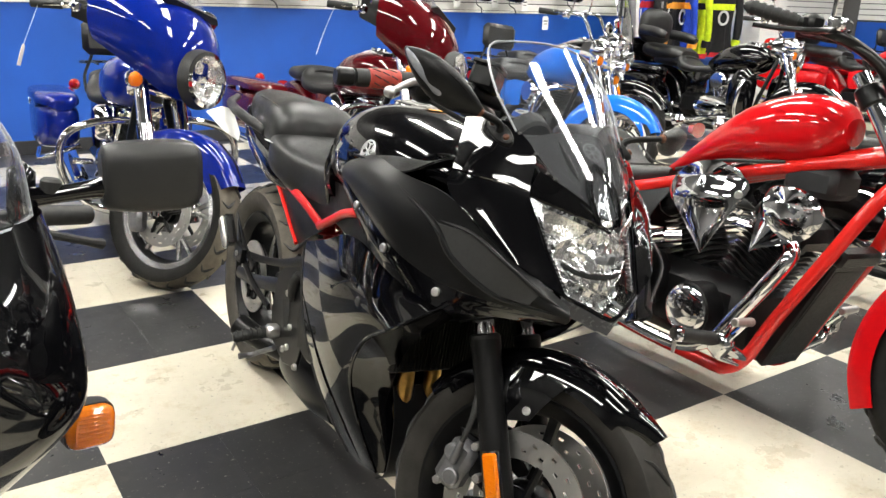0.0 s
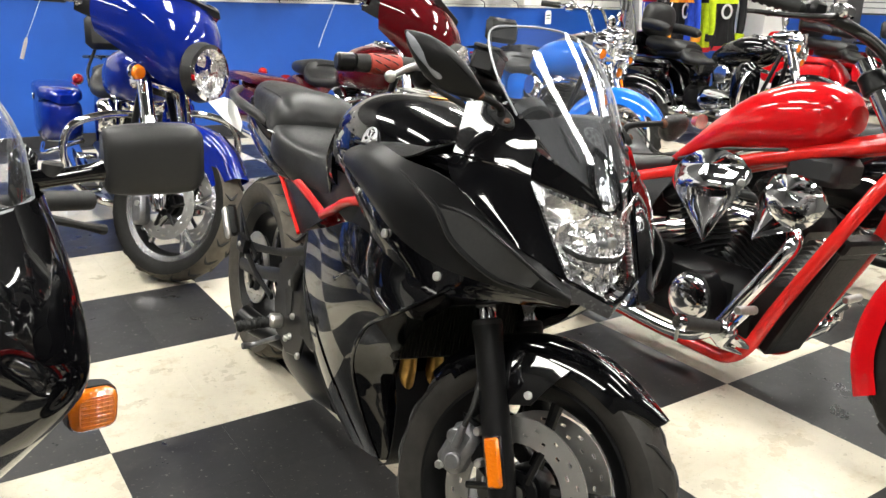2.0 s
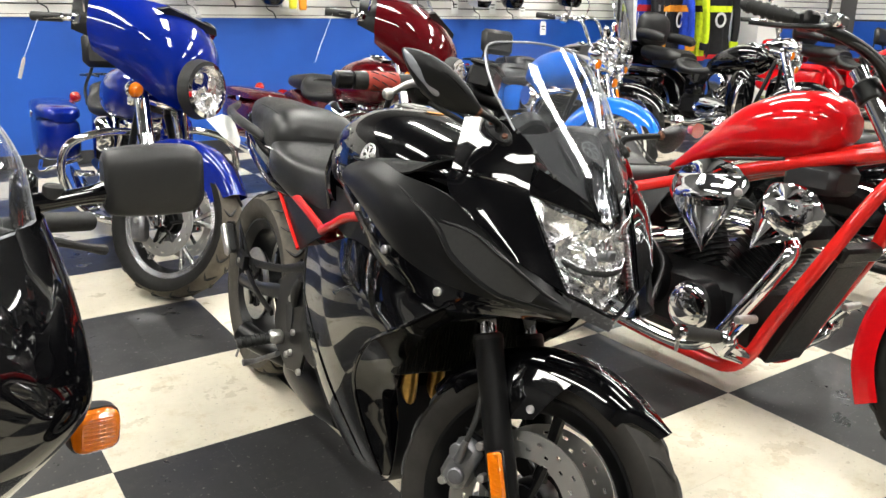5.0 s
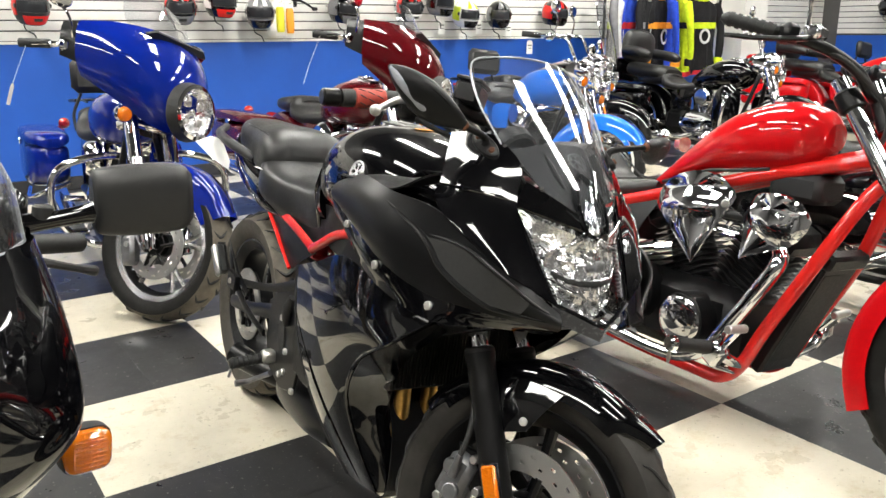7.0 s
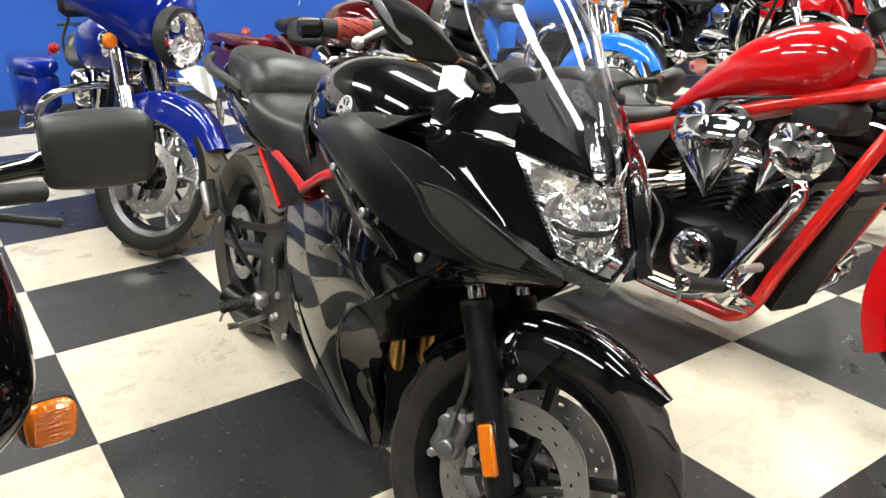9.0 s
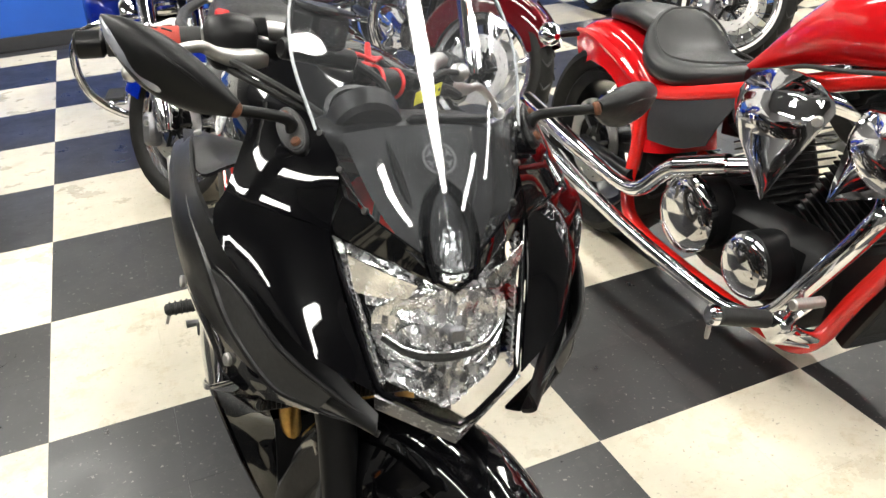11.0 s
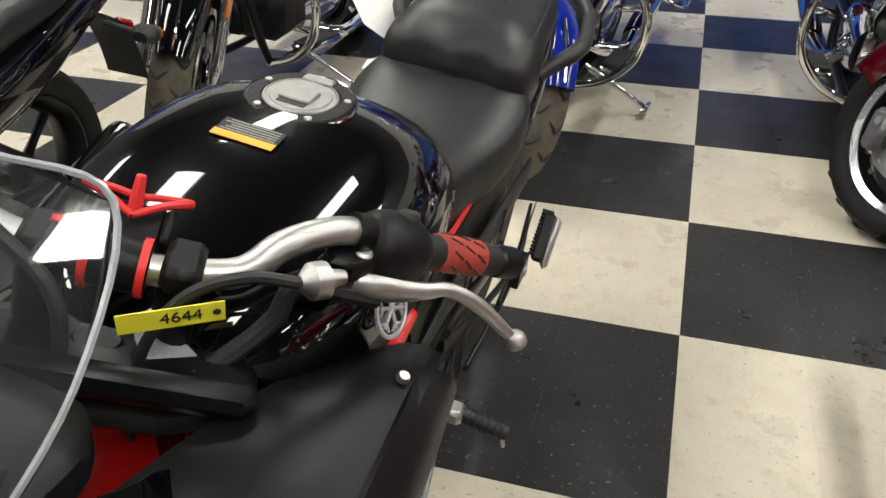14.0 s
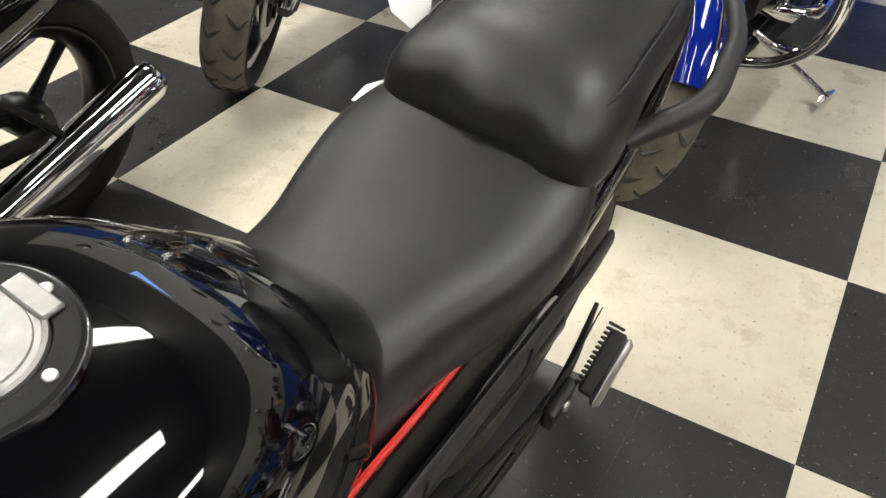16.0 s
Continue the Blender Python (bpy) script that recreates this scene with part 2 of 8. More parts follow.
def part(name, g, mat, parent, label="", angle=38.0):
    ob = new(name, mesh_of(name, g, mat, angle))
    ob.parent = parent
    if label:
        ob["label"] = label
    return ob


def thing(name, m, label, category, group="", kind=""):
    ob = new(name)
    ob.empty_display_size = 0.1
    ob.matrix_basis = m
    return tagged(ob, label, category, group, kind)


def solo(name, g, mat, m, label, category, group="", kind="", angle=38.0):
    ob = new(name, mesh_of(name, g, mat, angle))
    ob.matrix_basis = m
    return tagged(ob, label, category, group, kind)


def spline(pts, sub=6, closed=False):
    """Catmull-Rom through points of any dimension."""
    p = [Vector(q) for q in pts]
    n, out = len(p), []
    for i in range(n if closed else n - 1):
        if closed:
            a, b, c, d = p[(i - 1) % n], p[i], p[(i + 1) % n], p[(i + 2) % n]
        else:
            b, c = p[i], p[i + 1]
            a = p[i - 1] if i else b * 2 - c
            d = p[i + 2] if i + 2 < n else c * 2 - b
        for k in range(sub):
            t = k / sub
            out.append(0.5 * (2 * b + (c - a) * t + (2 * a - 5 * b + 4 * c - d) * t * t + (3 * b - a - 3 * c + d) * t**3))
    if not closed:
        out.append(p[-1])
    return out


def rings(loops, cap=True, closed=False):
    """Skin a row of equal closed loops."""
    n, m = len(loops[0]), len(loops)
    g = Geo([tuple(p) for lp in loops for p in lp])
    for i in range(m if closed else m - 1):
        a, b = i * n, ((i + 1) % m) * n
        for k in range(n):
            j = (k + 1) % n
            g.f.append((a + k, a + j, b + j, b + k))
    if cap and not closed:
        g.f.append(tuple(reversed(range(n))))
        g.f.append(tuple((m - 1) * n + k for k in range(n)))
    return g


def tube(pts, r, n=10, sub=5, closed=False, cap=True, flat=1.0):
    """A round bar along points; r is one radius or one per point. flat squeezes it sideways."""
    rr = list(r) if isinstance(r, (list, tuple)) else [r] * len(pts)
    if sub > 1 and len(pts) > 2:
        s = spline([(*p, q) for p, q in zip(pts, rr)], sub, closed)
        path, rad = [v.to_3d() for v in s], [v[3] for v in s]
    else:
        path, rad = [Vector(p) for p in pts], rr
    loops, up = [], None
    m = len(path)
    for i, p in enumerate(path):
        a, b = (path[(i - 1) % m], path[(i + 1) % m]) if closed else (path[max(i - 1, 0)], path[min(i + 1, m - 1)])
        d = (b - a).normalized()
        if up is None:
            up = Vector((0, 0, 1)) if abs(d.z) < 0.9 else Vector((1, 0, 0))
        side = d.cross(up).normalized()
        up = side.cross(d).normalized()
        loops.append([p + (side * math.cos(2 * math.pi * k / n) * flat + up * math.sin(2 * math.pi * k / n)) * rad[i] for k in range(n)])
    return rings(loops, cap, closed)


def cyl(a, b, r0, r1=None, n=16, bev=0.0):
    r1 = r0 if r1 is None else r1
    a, b = Vector(a), Vector(b)
    if not bev:
        return tube([a, b], [r0, r1], n, 1)
    d = (b - a).normalized() * bev
    return tube([a, a + d, b - d, b], [max(r0 - bev, 0.0005), r0, r1, max(r1 - bev, 0.0005)], n, 1)


def revolve(profile, n=32, centre=(0, 0, 0), closed=True):
    """Turn a profile of (radius, along) about the y axis through centre."""
    cx, cy, cz = centre
    loops = [[(cx + r * math.cos(2 * math.pi * k / n), cy + h, cz + r * math.sin(2 * math.pi * k / n)) for r, h in profile] for k in range(n)]
    g = Geo([p for lp in loops for p in lp])
    m = len(profile)
    for k in range(n):
        a, b = k * m, ((k + 1) % n) * m
        for i in range(m if closed else m - 1):
            j = (i + 1) % m
            g.f.append((a + i, b + i, b + j, a + j))
    return g


def rbox(c, s, b=0.004, m=None):
    """A box with chamfered edges."""
    hx, hy, hz = s[0] / 2, s[1] / 2, s[2] / 2
    b = min(b, hx * 0.9, hy * 0.9, hz * 0.9)
    bm = bmesh.new()
    for sx in (-1, 1):
        for sy in (-1, 1):
            for sz in (-1, 1):
                bm.verts.new((sx * (hx - b), sy * (hy - b), sz * hz))
                bm.verts.new((sx * (hx - b), sy * hy, sz * (hz - b)))
                bm.verts.new((sx * hx, sy * (hy - b), sz * (hz - b)))
    bmesh.ops.convex_hull(bm, input=bm.verts)
    bmesh.ops.dissolve_limit(bm, angle_limit=0.01, verts=bm.verts, edges=bm.edges)
    bm.verts.index_update()
    g = Geo([tuple(v.co) for v in bm.verts], [tuple(v.index for v in f.verts) for f in bm.faces])
    bm.free()
    t = Matrix.Translation(c)
    return g.moved(t @ m if m is not None else t)


def plate(outline, depth, m=None, bev=0.002):
    """A flat plate from an outline in x and z, thick along y, edges eased."""
    o = [Vector((x, 0, z)) for x, z in outline]
    area = sum(a.x * b.z - b.x * a.z for a, b in zip(o, o[1:] + o[:1]))
    if area < 0:
        o.reverse()
    c = sum(o, Vector()) / len(o)

    def ring(y, inset):
        return [p + (c - p).normalized() * inset + Vector((0, y, 0)) for p in o]

    h = depth / 2
    b = min(bev, h * 0.8)
    g = rings([ring(h, b), ring(h - b, 0), ring(b - h, 0), ring(-h, b)], True)
    return g.moved(m) if m is not None else g


def patch(rows, sub=4, thick=0.003, both=True):
    """A smooth sheet through a small grid of points, given thickness."""
    cols = [spline(r, sub) for r in rows]
    grid = [spline([c[k] for c in cols], sub) for k in range(len(cols[0]))]
    nu, nv = len(grid), len(grid[0])
    nrm = {}
    for i in range(nu):
        for j in range(nv):
            a = grid[min(i + 1, nu - 1)][j] - grid[max(i - 1, 0)][j]
            b = grid[i][min(j + 1, nv - 1)] - grid[i][max(j - 1, 0)]
            c = a.cross(b)
            nrm[i, j] = c.normalized() if c.length > 1e-12 else Vector((0, 0, 1))
    g = Geo()
    for s in (0.5, -0.5):
        g.v += [tuple(grid[i][j] + nrm[i, j] * thick * s) for i in range(nu) for j in range(nv)]
    n = nu * nv
    for i in range(nu - 1):
        for j in range(nv - 1):
            a, b, c, d = i * nv + j, (i + 1) * nv + j, (i + 1) * nv + j + 1, i * nv + j + 1
            g.f += [(a, b, c, d), (d + n, c + n, b + n, a + n)]
    edge = [i * nv for i in range(nu)] + [(nu - 1) * nv + j for j in range(1, nv)] + [i * nv + nv - 1 for i in range(nu - 2, -1, -1)] + [j for j in range(nv - 2, 0, -1)]
    for a, b in zip(edge, edge[1:] + edge[:1]):
        g.f.append((b, a, a + n, b + n))
    return g


def rim_of(rows, sub=4):
    """The outer edge of such a sheet, as a closed path."""
    cols = [spline(r, sub) for r in rows]
    grid = [spline([c[k] for c in cols], sub) for k in range(len(cols[0]))]
    nu, nv = len(grid), len(grid[0])
    return [grid[i][0] for i in range(nu)] + [grid[nu - 1][j] for j in range(1, nv)] + [grid[i][nv - 1] for i in range(nu - 2, -1, -1)] + [grid[0][j] for j in range(nv - 2, 0, -1)]


def body(stations, n=20, sub=4, power=2.4):
    """A loft along x. Each station: x, half width, z bottom, z top, z of the widest line, and optionally its y offset."""
    st = spline([tuple(s) + (0,) * (6 - len(s)) for s in stations], sub)
    loops = []
    for s in st:
        x, hw, zb, zt, zm, yo = s
        lp = []
        for k in range(n):
            a = 2 * math.pi * k / n
            ca, sa = math.cos(a), math.sin(a)
            y = math.copysign(abs(ca) ** (2 / power), ca) * max(hw, 0.001)
            z = math.copysign(abs(sa) ** (2 / power), sa)
            lp.append((x, yo + y, zm + z * ((zt - zm) if z > 0 else (zm - zb))))
        loops.append(lp)
    return rings(loops)


def tyre(parent, c, r, w, rim_r, mat=RUBBER, tread=DUSTY, grooves=26, style=0, name="tyre", white=False, m=None, dusty=False):
    """A motorcycle tyre with a rounded crown and moulded tread blocks."""
    hw = w / 2
    prof = [(rim_r, -hw * 0.62), (rim_r + 0.010, -hw * 0.80), (r * 0.86, -hw * 0.98), (r * 0.92, -hw * 0.93), (r * 0.97, -hw * 0.62), (r * 0.995, -hw * 0.3), (r, 0),
            (r * 0.995, hw * 0.3), (r * 0.97, hw * 0.62), (r * 0.92, hw * 0.93), (r * 0.86, hw * 0.98), (rim_r + 0.010, hw * 0.80), (rim_r, hw * 0.62)]
    g = revolve(prof, 56, c)
    t = part(name, g if m is None else g.moved(m), mat, parent)
    if dusty:
        bd = revolve([(r * 0.918, -hw * 0.955), (r * 0.9705, -hw * 0.64), (r * 0.9965, -hw * 0.3), (r * 1.0015, 0), (r * 0.9965, hw * 0.3), (r * 0.9705, hw * 0.64), (r * 0.918, hw * 0.955)], 56, c, closed=False)
        part("tread_band", bd if m is None else bd.moved(m), DUSTTYRE, t, "dusty brown tread")
    tr = Geo()
    for k in range(grooves):
        a = 2 * math.pi * k / grooves
        for side in (-1, 1):
            aa = a + (math.pi / grooves if side > 0 else 0)
            p = []
            for q, (da, fy) in enumerate(((0.0, 0.10), (0.06, 0.34), (0.15, 0.58), (0.20, 0.80)) if style == 0 else ((0.10, 0.06), (0.04, 0.36), (0.0, 0.60), (0.09, 0.88))):
                yy = side * hw * fy
                rr = r * (1 - 0.005 * (fy / 0.3) ** 2 if fy < 0.3 else 0.995 - 0.075 * ((fy - 0.3) / 0.63) ** 1.6) + (0.0016 if dusty else 0.0010)
                p.append((c[0] + rr * math.cos(aa + da), c[1] + yy, c[2] + rr * math.sin(aa + da)))
            gw = (0.003 if style == 0 else 0.0046) * (1.35 if dusty else 1.2)
            tr.add(tube(p, [0.0012, gw, gw, 0.001], 5, 3))
    tagged(part("tread_groove", tr if m is None else tr.moved(m), INK if tread is None else tread, t, "moulded tread grooves"), kind="stuff")
    if white:
        for s in (-1, 1):
            ww = revolve([(rim_r + 0.012, s * hw * 0.82), (r * 0.84, s * hw * 0.985 + s * 0.001), (r * 0.84, s * hw * 0.9), (rim_r + 0.012, s * hw * 0.7)], 48, c)
            part("whitewall_band", ww if m is None else ww.moved(m), WHITEWALL, t, "white sidewall band")
    return t


def disc(parent, c, y, r, m=None, holes=22):
    """A drilled brake disc with its carrier."""
    g = Geo()
    n = holes * 2
    ri = r * 0.66
    rr = [ri, r * 0.76, r * 0.80, r * 0.87, r * 0.91, r]
    idx = {}
    for s in (-1, 1):
        for a in range(n):
            for q, rad in enumerate(rr):
                ang = 2 * math.pi * a / n
                idx[s, a, q] = len(g.v)
                g.v.append((c[0] + rad * math.cos(ang), y + s * 0.0025, c[2] + rad * math.sin(ang)))
    hole = lambda a, q: (q == 1 and a % 4 == 0) or (q == 3 and a % 4 == 2)
    for a in range(n):
        b = (a + 1) % n
        for q in range(5):
            if hole(a, q):
                for e0, e1 in (((a, q), (b, q)), ((b, q), (b, q + 1)), ((b, q + 1), (a, q + 1)), ((a, q + 1), (a, q))):
                    g.f.append((idx[-1, e0[0], e0[1]], idx[-1, e1[0], e1[1]], idx[1, e1[0], e1[1]], idx[1, e0[0], e0[1]]))
                continue
            g.f.append((idx[1, a, q], idx[1, a, q + 1], idx[1, b, q + 1], idx[1, b, q]))
            g.f.append((idx[-1, a, q], idx[-1, b, q], idx[-1, b, q + 1], idx[-1, a, q + 1]))
        for q, fl in ((0, 1), (5, 0)):
            k = (idx[-1, a, q], idx[-1, b, q], idx[1, b, q], idx[1, a, q])
            g.f.append(k if fl else tuple(reversed(k)))
    d = part("brake_disc", g if m is None else g.moved(m), DISC, parent, "drilled steel brake disc")
    for k in range(6):
        a = 2 * math.pi * k / 6
        arm = tube([(c[0] + 0.035 * math.cos(a), y, c[2] + 0.035 * math.sin(a)), (c[0] + ri * 1.04 * math.cos(a + 0.25), y, c[2] + ri * 1.04 * math.sin(a + 0.25))], 0.008, 6, 1)
        part("carrier_arm", arm if m is None else arm.moved(m), SATIN, d)
    h = Geo().add(revolve([(0.028, y - 0.004 - c[1]), (0.048, y - 0.004 - c[1]), (0.048, y + 0.004 - c[1]), (0.028, y + 0.004 - c[1])], 20, c))
    part("disc_carrier", h if m is None else h.moved(m), SATIN, d)
    return d


def cast_rim(parent, c, r, w, spokes, mat, lip=None, m=None, split=True):
    hw = w / 2
    prof = [(r, -hw), (r + 0.006, -hw), (r + 0.006, -hw + 0.006), (r - 0.016, -hw + 0.02), (r - 0.026, 0), (r - 0.016, hw - 0.02), (r + 0.006, hw - 0.006), (r + 0.006, hw), (r, hw), (r - 0.028, hw - 0.022), (r - 0.038, 0), (r - 0.028, -hw + 0.022)]
    g = revolve(prof, 48, c)
    f = lambda q: q if m is None else q.moved(m)
    rim = part("rim", f(g), mat, parent)
    if lip is not None:
        for s in (-1, 1):
            q = revolve([(r - 0.020, s * (hw - 0.004)), (r + 0.004, s * (hw + 0.002)), (r + 0.004, s * (hw - 0.006)), (r - 0.020, s * (hw - 0.010))], 48, c)
            part("rim_lip", f(q), lip, rim, "polished bright rim lip")
    for k in range(spokes):
        for off in ((-0.10, 0.10) if split else (0.0,)):
            a = 2 * math.pi * k / spokes + 0.3
            p0 = (c[0] + 0.035 * math.cos(a), c[1], c[2] + 0.035 * math.sin(a))
            p1 = (c[0] + r * 0.5 * math.cos(a + off * 0.6), c[1], c[2] + r * 0.5 * math.sin(a + off * 0.6))
            p2 = (c[0] + (r - 0.028) * math.cos(a + off * 1.7), c[1], c[2] + (r - 0.028) * math.sin(a + off * 1.7))
            part("spoke", f(tube([p0, p1, p2], [0.018, 0.012, 0.014], 8, 3)), mat if lip is None else lip, rim)
    part("hub", f(revolve([(0.0, -hw * 0.8), (0.045, -hw * 0.8), (0.052, -hw * 0.5), (0.052, hw * 0.5), (0.045, hw * 0.8), (0.0, hw * 0.8)], 24, c, False)), mat, rim)
    part("axle_nut", f(cyl((c[0], c[1] - hw * 1.15, c[2]), (c[0], c[1] + hw * 1.15, c[2]), 0.014, None, 6)), STEEL, rim)
    return rim


def wire_rim(parent, c, r, w, m=None, n=28):
    hw = w / 2
    f = lambda q: q if m is None else q.moved(m)
    rim = part("rim", f(revolve([(r, -hw), (r + 0.006, -hw), (r - 0.02, 0), (r + 0.006, hw), (r, hw), (r - 0.03, 0)], 48, c)), CHROME, parent)
    part("hub", f(revolve([(0.0, -hw), (0.05, -hw), (0.04, -hw * 0.5), (0.04, hw * 0.5), (0.05, hw), (0.0, hw)], 24, c, False)), CHROME, rim)
    for k in range(n):
        a = 2 * math.pi * k / n
        b = a + (0.55 if k % 2 else -0.55)
        s = hw * 0.8 * (1 if (k // 2) % 2 else -1)
        part("spoke", f(cyl((c[0] + 0.045 * math.cos(b), c[1] + s, c[2] + 0.045 * math.sin(b)), (c[0] + (r - 0.02) * math.cos(a), c[1], c[2] + (r - 0.02) * math.sin(a)), 0.002, None, 5)), CHROME, rim)
    return rim


def bolt(parent, p, d, r=0.006, mat=STEEL, name="bolt", h=0.004):
    p, d = Vector(p), Vector(d).normalized()
    g = tube([p - d * 0.002, p + d * h * 0.6, p + d * h, p + d * h, p + d * h * 0.4], [r, r, r * 0.8, r * 0.45, r * 0.4], 12, 1)
    return part(name, g, mat, parent)


def text_geo(s, size):
    """Words as a flat mesh in x and y, centred."""
    c = bpy.data.curves.new("t", "FONT")
    c.body, c.size, c.align_x, c.align_y, c.extrude = s, size, "CENTER", "CENTER", 0.0003
    o = new("t", c)
    me = o.to_mesh()
    g = Geo([tuple(v.co) for v in me.vertices], [tuple(q.vertices) for q in me.polygons])
    o.to_mesh_clear()
    bpy.data.objects.remove(o)
    return g

# ---------------- the showroom ----------------
X0, X1, Y0, Y1, CEIL = -6.4, 10.06, -6.1, 4.75, 4.1
CHECK = 0.6096
TILE = CHECK / 2


def box_between(a, b):
    return rbox([(p + q) / 2 for p, q in zip(a, b)], [abs(q - p) for p, q in zip(a, b)], 0.002)


floor = solo("floor", box_between((X0, Y0, -0.12), (X1, Y1, -0.004)), KICK, Matrix(), "concrete slab under checkered cream and charcoal vinyl tiles", "floor", kind="structure")
ceiling = solo("ceiling", box_between((X0, Y0, CEIL), (X1, Y1, CEIL + 0.1)), CEILING, Matrix(), "dark painted showroom ceiling above the strip lights", "ceiling", kind="structure")
wall_n = solo("wall_north", box_between((X0 - 0.15, Y1 + 0.02, -0.12), (X1 + 0.15, Y1 + 0.17, CEIL)), PLASTER, Matrix(), "long showroom wall, blue below and white slats above", "wall", kind="structure")
# South and west walls are unseen, added dark to hold down bounce and reflections.
for nm, a, b in (("wall_south", (X0 - 0.15, Y0 - 0.15, -0.12), (X1 + 0.15, Y0, CEIL)), ("wall_west", (X0 - 0.15, Y0, -0.12), (X0, Y1 + 0.02, CEIL)), ("wall_east", (X1, Y0, -0.12), (X1 + 0.15, Y1 + 0.02, CEIL))):
    solo(nm, box_between(a, b), PLASTER, Matrix(), "plain dark grey enclosing wall, mostly out of view", "wall", kind="structure")
BORDER = 1.12
part("wall_panel", box_between((X0, Y1, 0.10), (X1, Y1 + 0.019, BORDER)), WALLBLUE, wall_n, "royal blue painted lower wall panel")
part("ledge", box_between((X0, Y1 - 0.012, BORDER), (X1, Y1 + 0.019, BORDER + 0.02)), SLAT, wall_n, "thin white ledge over the blue panel")
solo("baseboard", box_between((X0, Y1 - 0.012, 0.0), (X1, Y1 + 0.019, 0.10)), KICK, Matrix(), "dark rubber baseboard under the blue wall", "baseboard", kind="structure")
PITCH = 0.0762
slat = mesh_of("slat", rbox((0, 0, 0), (X1 - X0 - 0.02, 0.018, PITCH - 0.010), 0.003), SLAT)
end_slat = mesh_of("slat", rbox((0, 0, 0), (4.0, 0.018, PITCH - 0.010), 0.003), SLAT)
for k in range(17):
    ob = new("slat", slat)
    ob.parent = wall_n
    ob.matrix_basis = pose((X0 + X1) / 2, Y1 + 0.008, BORDER + 0.02 + PITCH * (k + 0.5))
    ob = new("slat", end_slat)
    ob.parent = bpy.data.objects["wall_east"]
    ob.matrix_basis = pose(X1 - 0.012, 2.5, BORDER + 0.02 + PITCH * (k + 0.5), 0, 0, 90)
part("wall_panel", box_between((X1 - 0.019, 0.5, 0.0), (X1 - 0.0005, 4.5, BORDER)), WALLBLUE, bpy.data.objects["wall_east"], "royal blue painted lower wall panel")


def strip_light(m):
    t = thing("strip_light", m, "white ceiling strip light with a lit wraparound diffuser", "strip light", "ceiling strip lights")
    part("housing", rbox((0, 0, 0), (0.52, 2.48, 0.04), 0.006), SLAT, t)
    part("diffuser", body([(-1.21, 0.22, -0.035, 0.02, 0.0), (1.21, 0.22, -0.035, 0.02, 0.0)], 20, 1, 2.6).moved(pose(0, 0, -0.034, 0, 0, 90)), LIT, t, "lit white prismatic diffuser")
    for e in (-1, 1):
        part("end_cap", rbox((0, e * 1.222, -0.03), (0.48, 0.016, 0.075), 0.005), SLAT, t)
    return t


LIT = bpy.data.materials.new("lit_tube")
LIT.use_nodes = True
_b = LIT.node_tree.nodes["Principled BSDF"]
_b.inputs["Emission Color"].default_value, _b.inputs["Emission Strength"].default_value = (0.975, 0.96, 0.89, 1), TUBE_STRENGTH
first = strip_light(pose(-2.1, -0.05, CEIL - 0.025))
for x, ys in ((-5.3, (-2.4, 1.5)), (-2.1, (-4.0, 3.45)), (1.1, (-2.35, 1.55)), (4.3, (-4.0, 0.1, 3.45)), (7.5, (-2.35, 1.55))):
    for y in ys:
        copy_thing(first, pose(x, y, CEIL - 0.025))

# ---------------- black sport bike ----------------


def about(p, d, deg):
    return Matrix.Translation(p) @ Matrix.Rotation(radians(deg), 4, Vector(d)) @ Matrix.Translation(-Vector(p))


def both(parent, name, g, mat, label=""):
    part(name, g, mat, parent, label)
    part(name, g.mirrored(), mat, parent, label)


def badge(parent, m, r, mat, name="badge"):
    """A round emblem: a ring with three crossed bars."""
    g = Geo()
    n = 28
    g.add(tube([(r * math.cos(2 * math.pi * k / n), 0, r * math.sin(2 * math.pi * k / n)) for k in range(n)], r * 0.09, 6, 1, True))
    for k in range(3):
        a = math.pi * k / 3 + math.pi / 6
        g.add(tube([(-r * 0.8 * math.cos(a), 0, -r * 0.8 * math.sin(a)), (r * 0.8 * math.cos(a), 0, r * 0.8 * math.sin(a))], r * 0.07, 6, 1))
    for k in range(6):
        a = math.pi * k / 3 + math.pi / 6
        for s in (-0.35, 0.35):
            g.add(tube([(r * 0.62 * math.cos(a), 0, r * 0.62 * math.sin(a)), (r * 0.82 * math.cos(a + s), 0, r * 0.82 * math.sin(a + s))], r * 0.06, 5, 1))
    return part(name, g.moved(m), mat, parent, "round silver emblem")


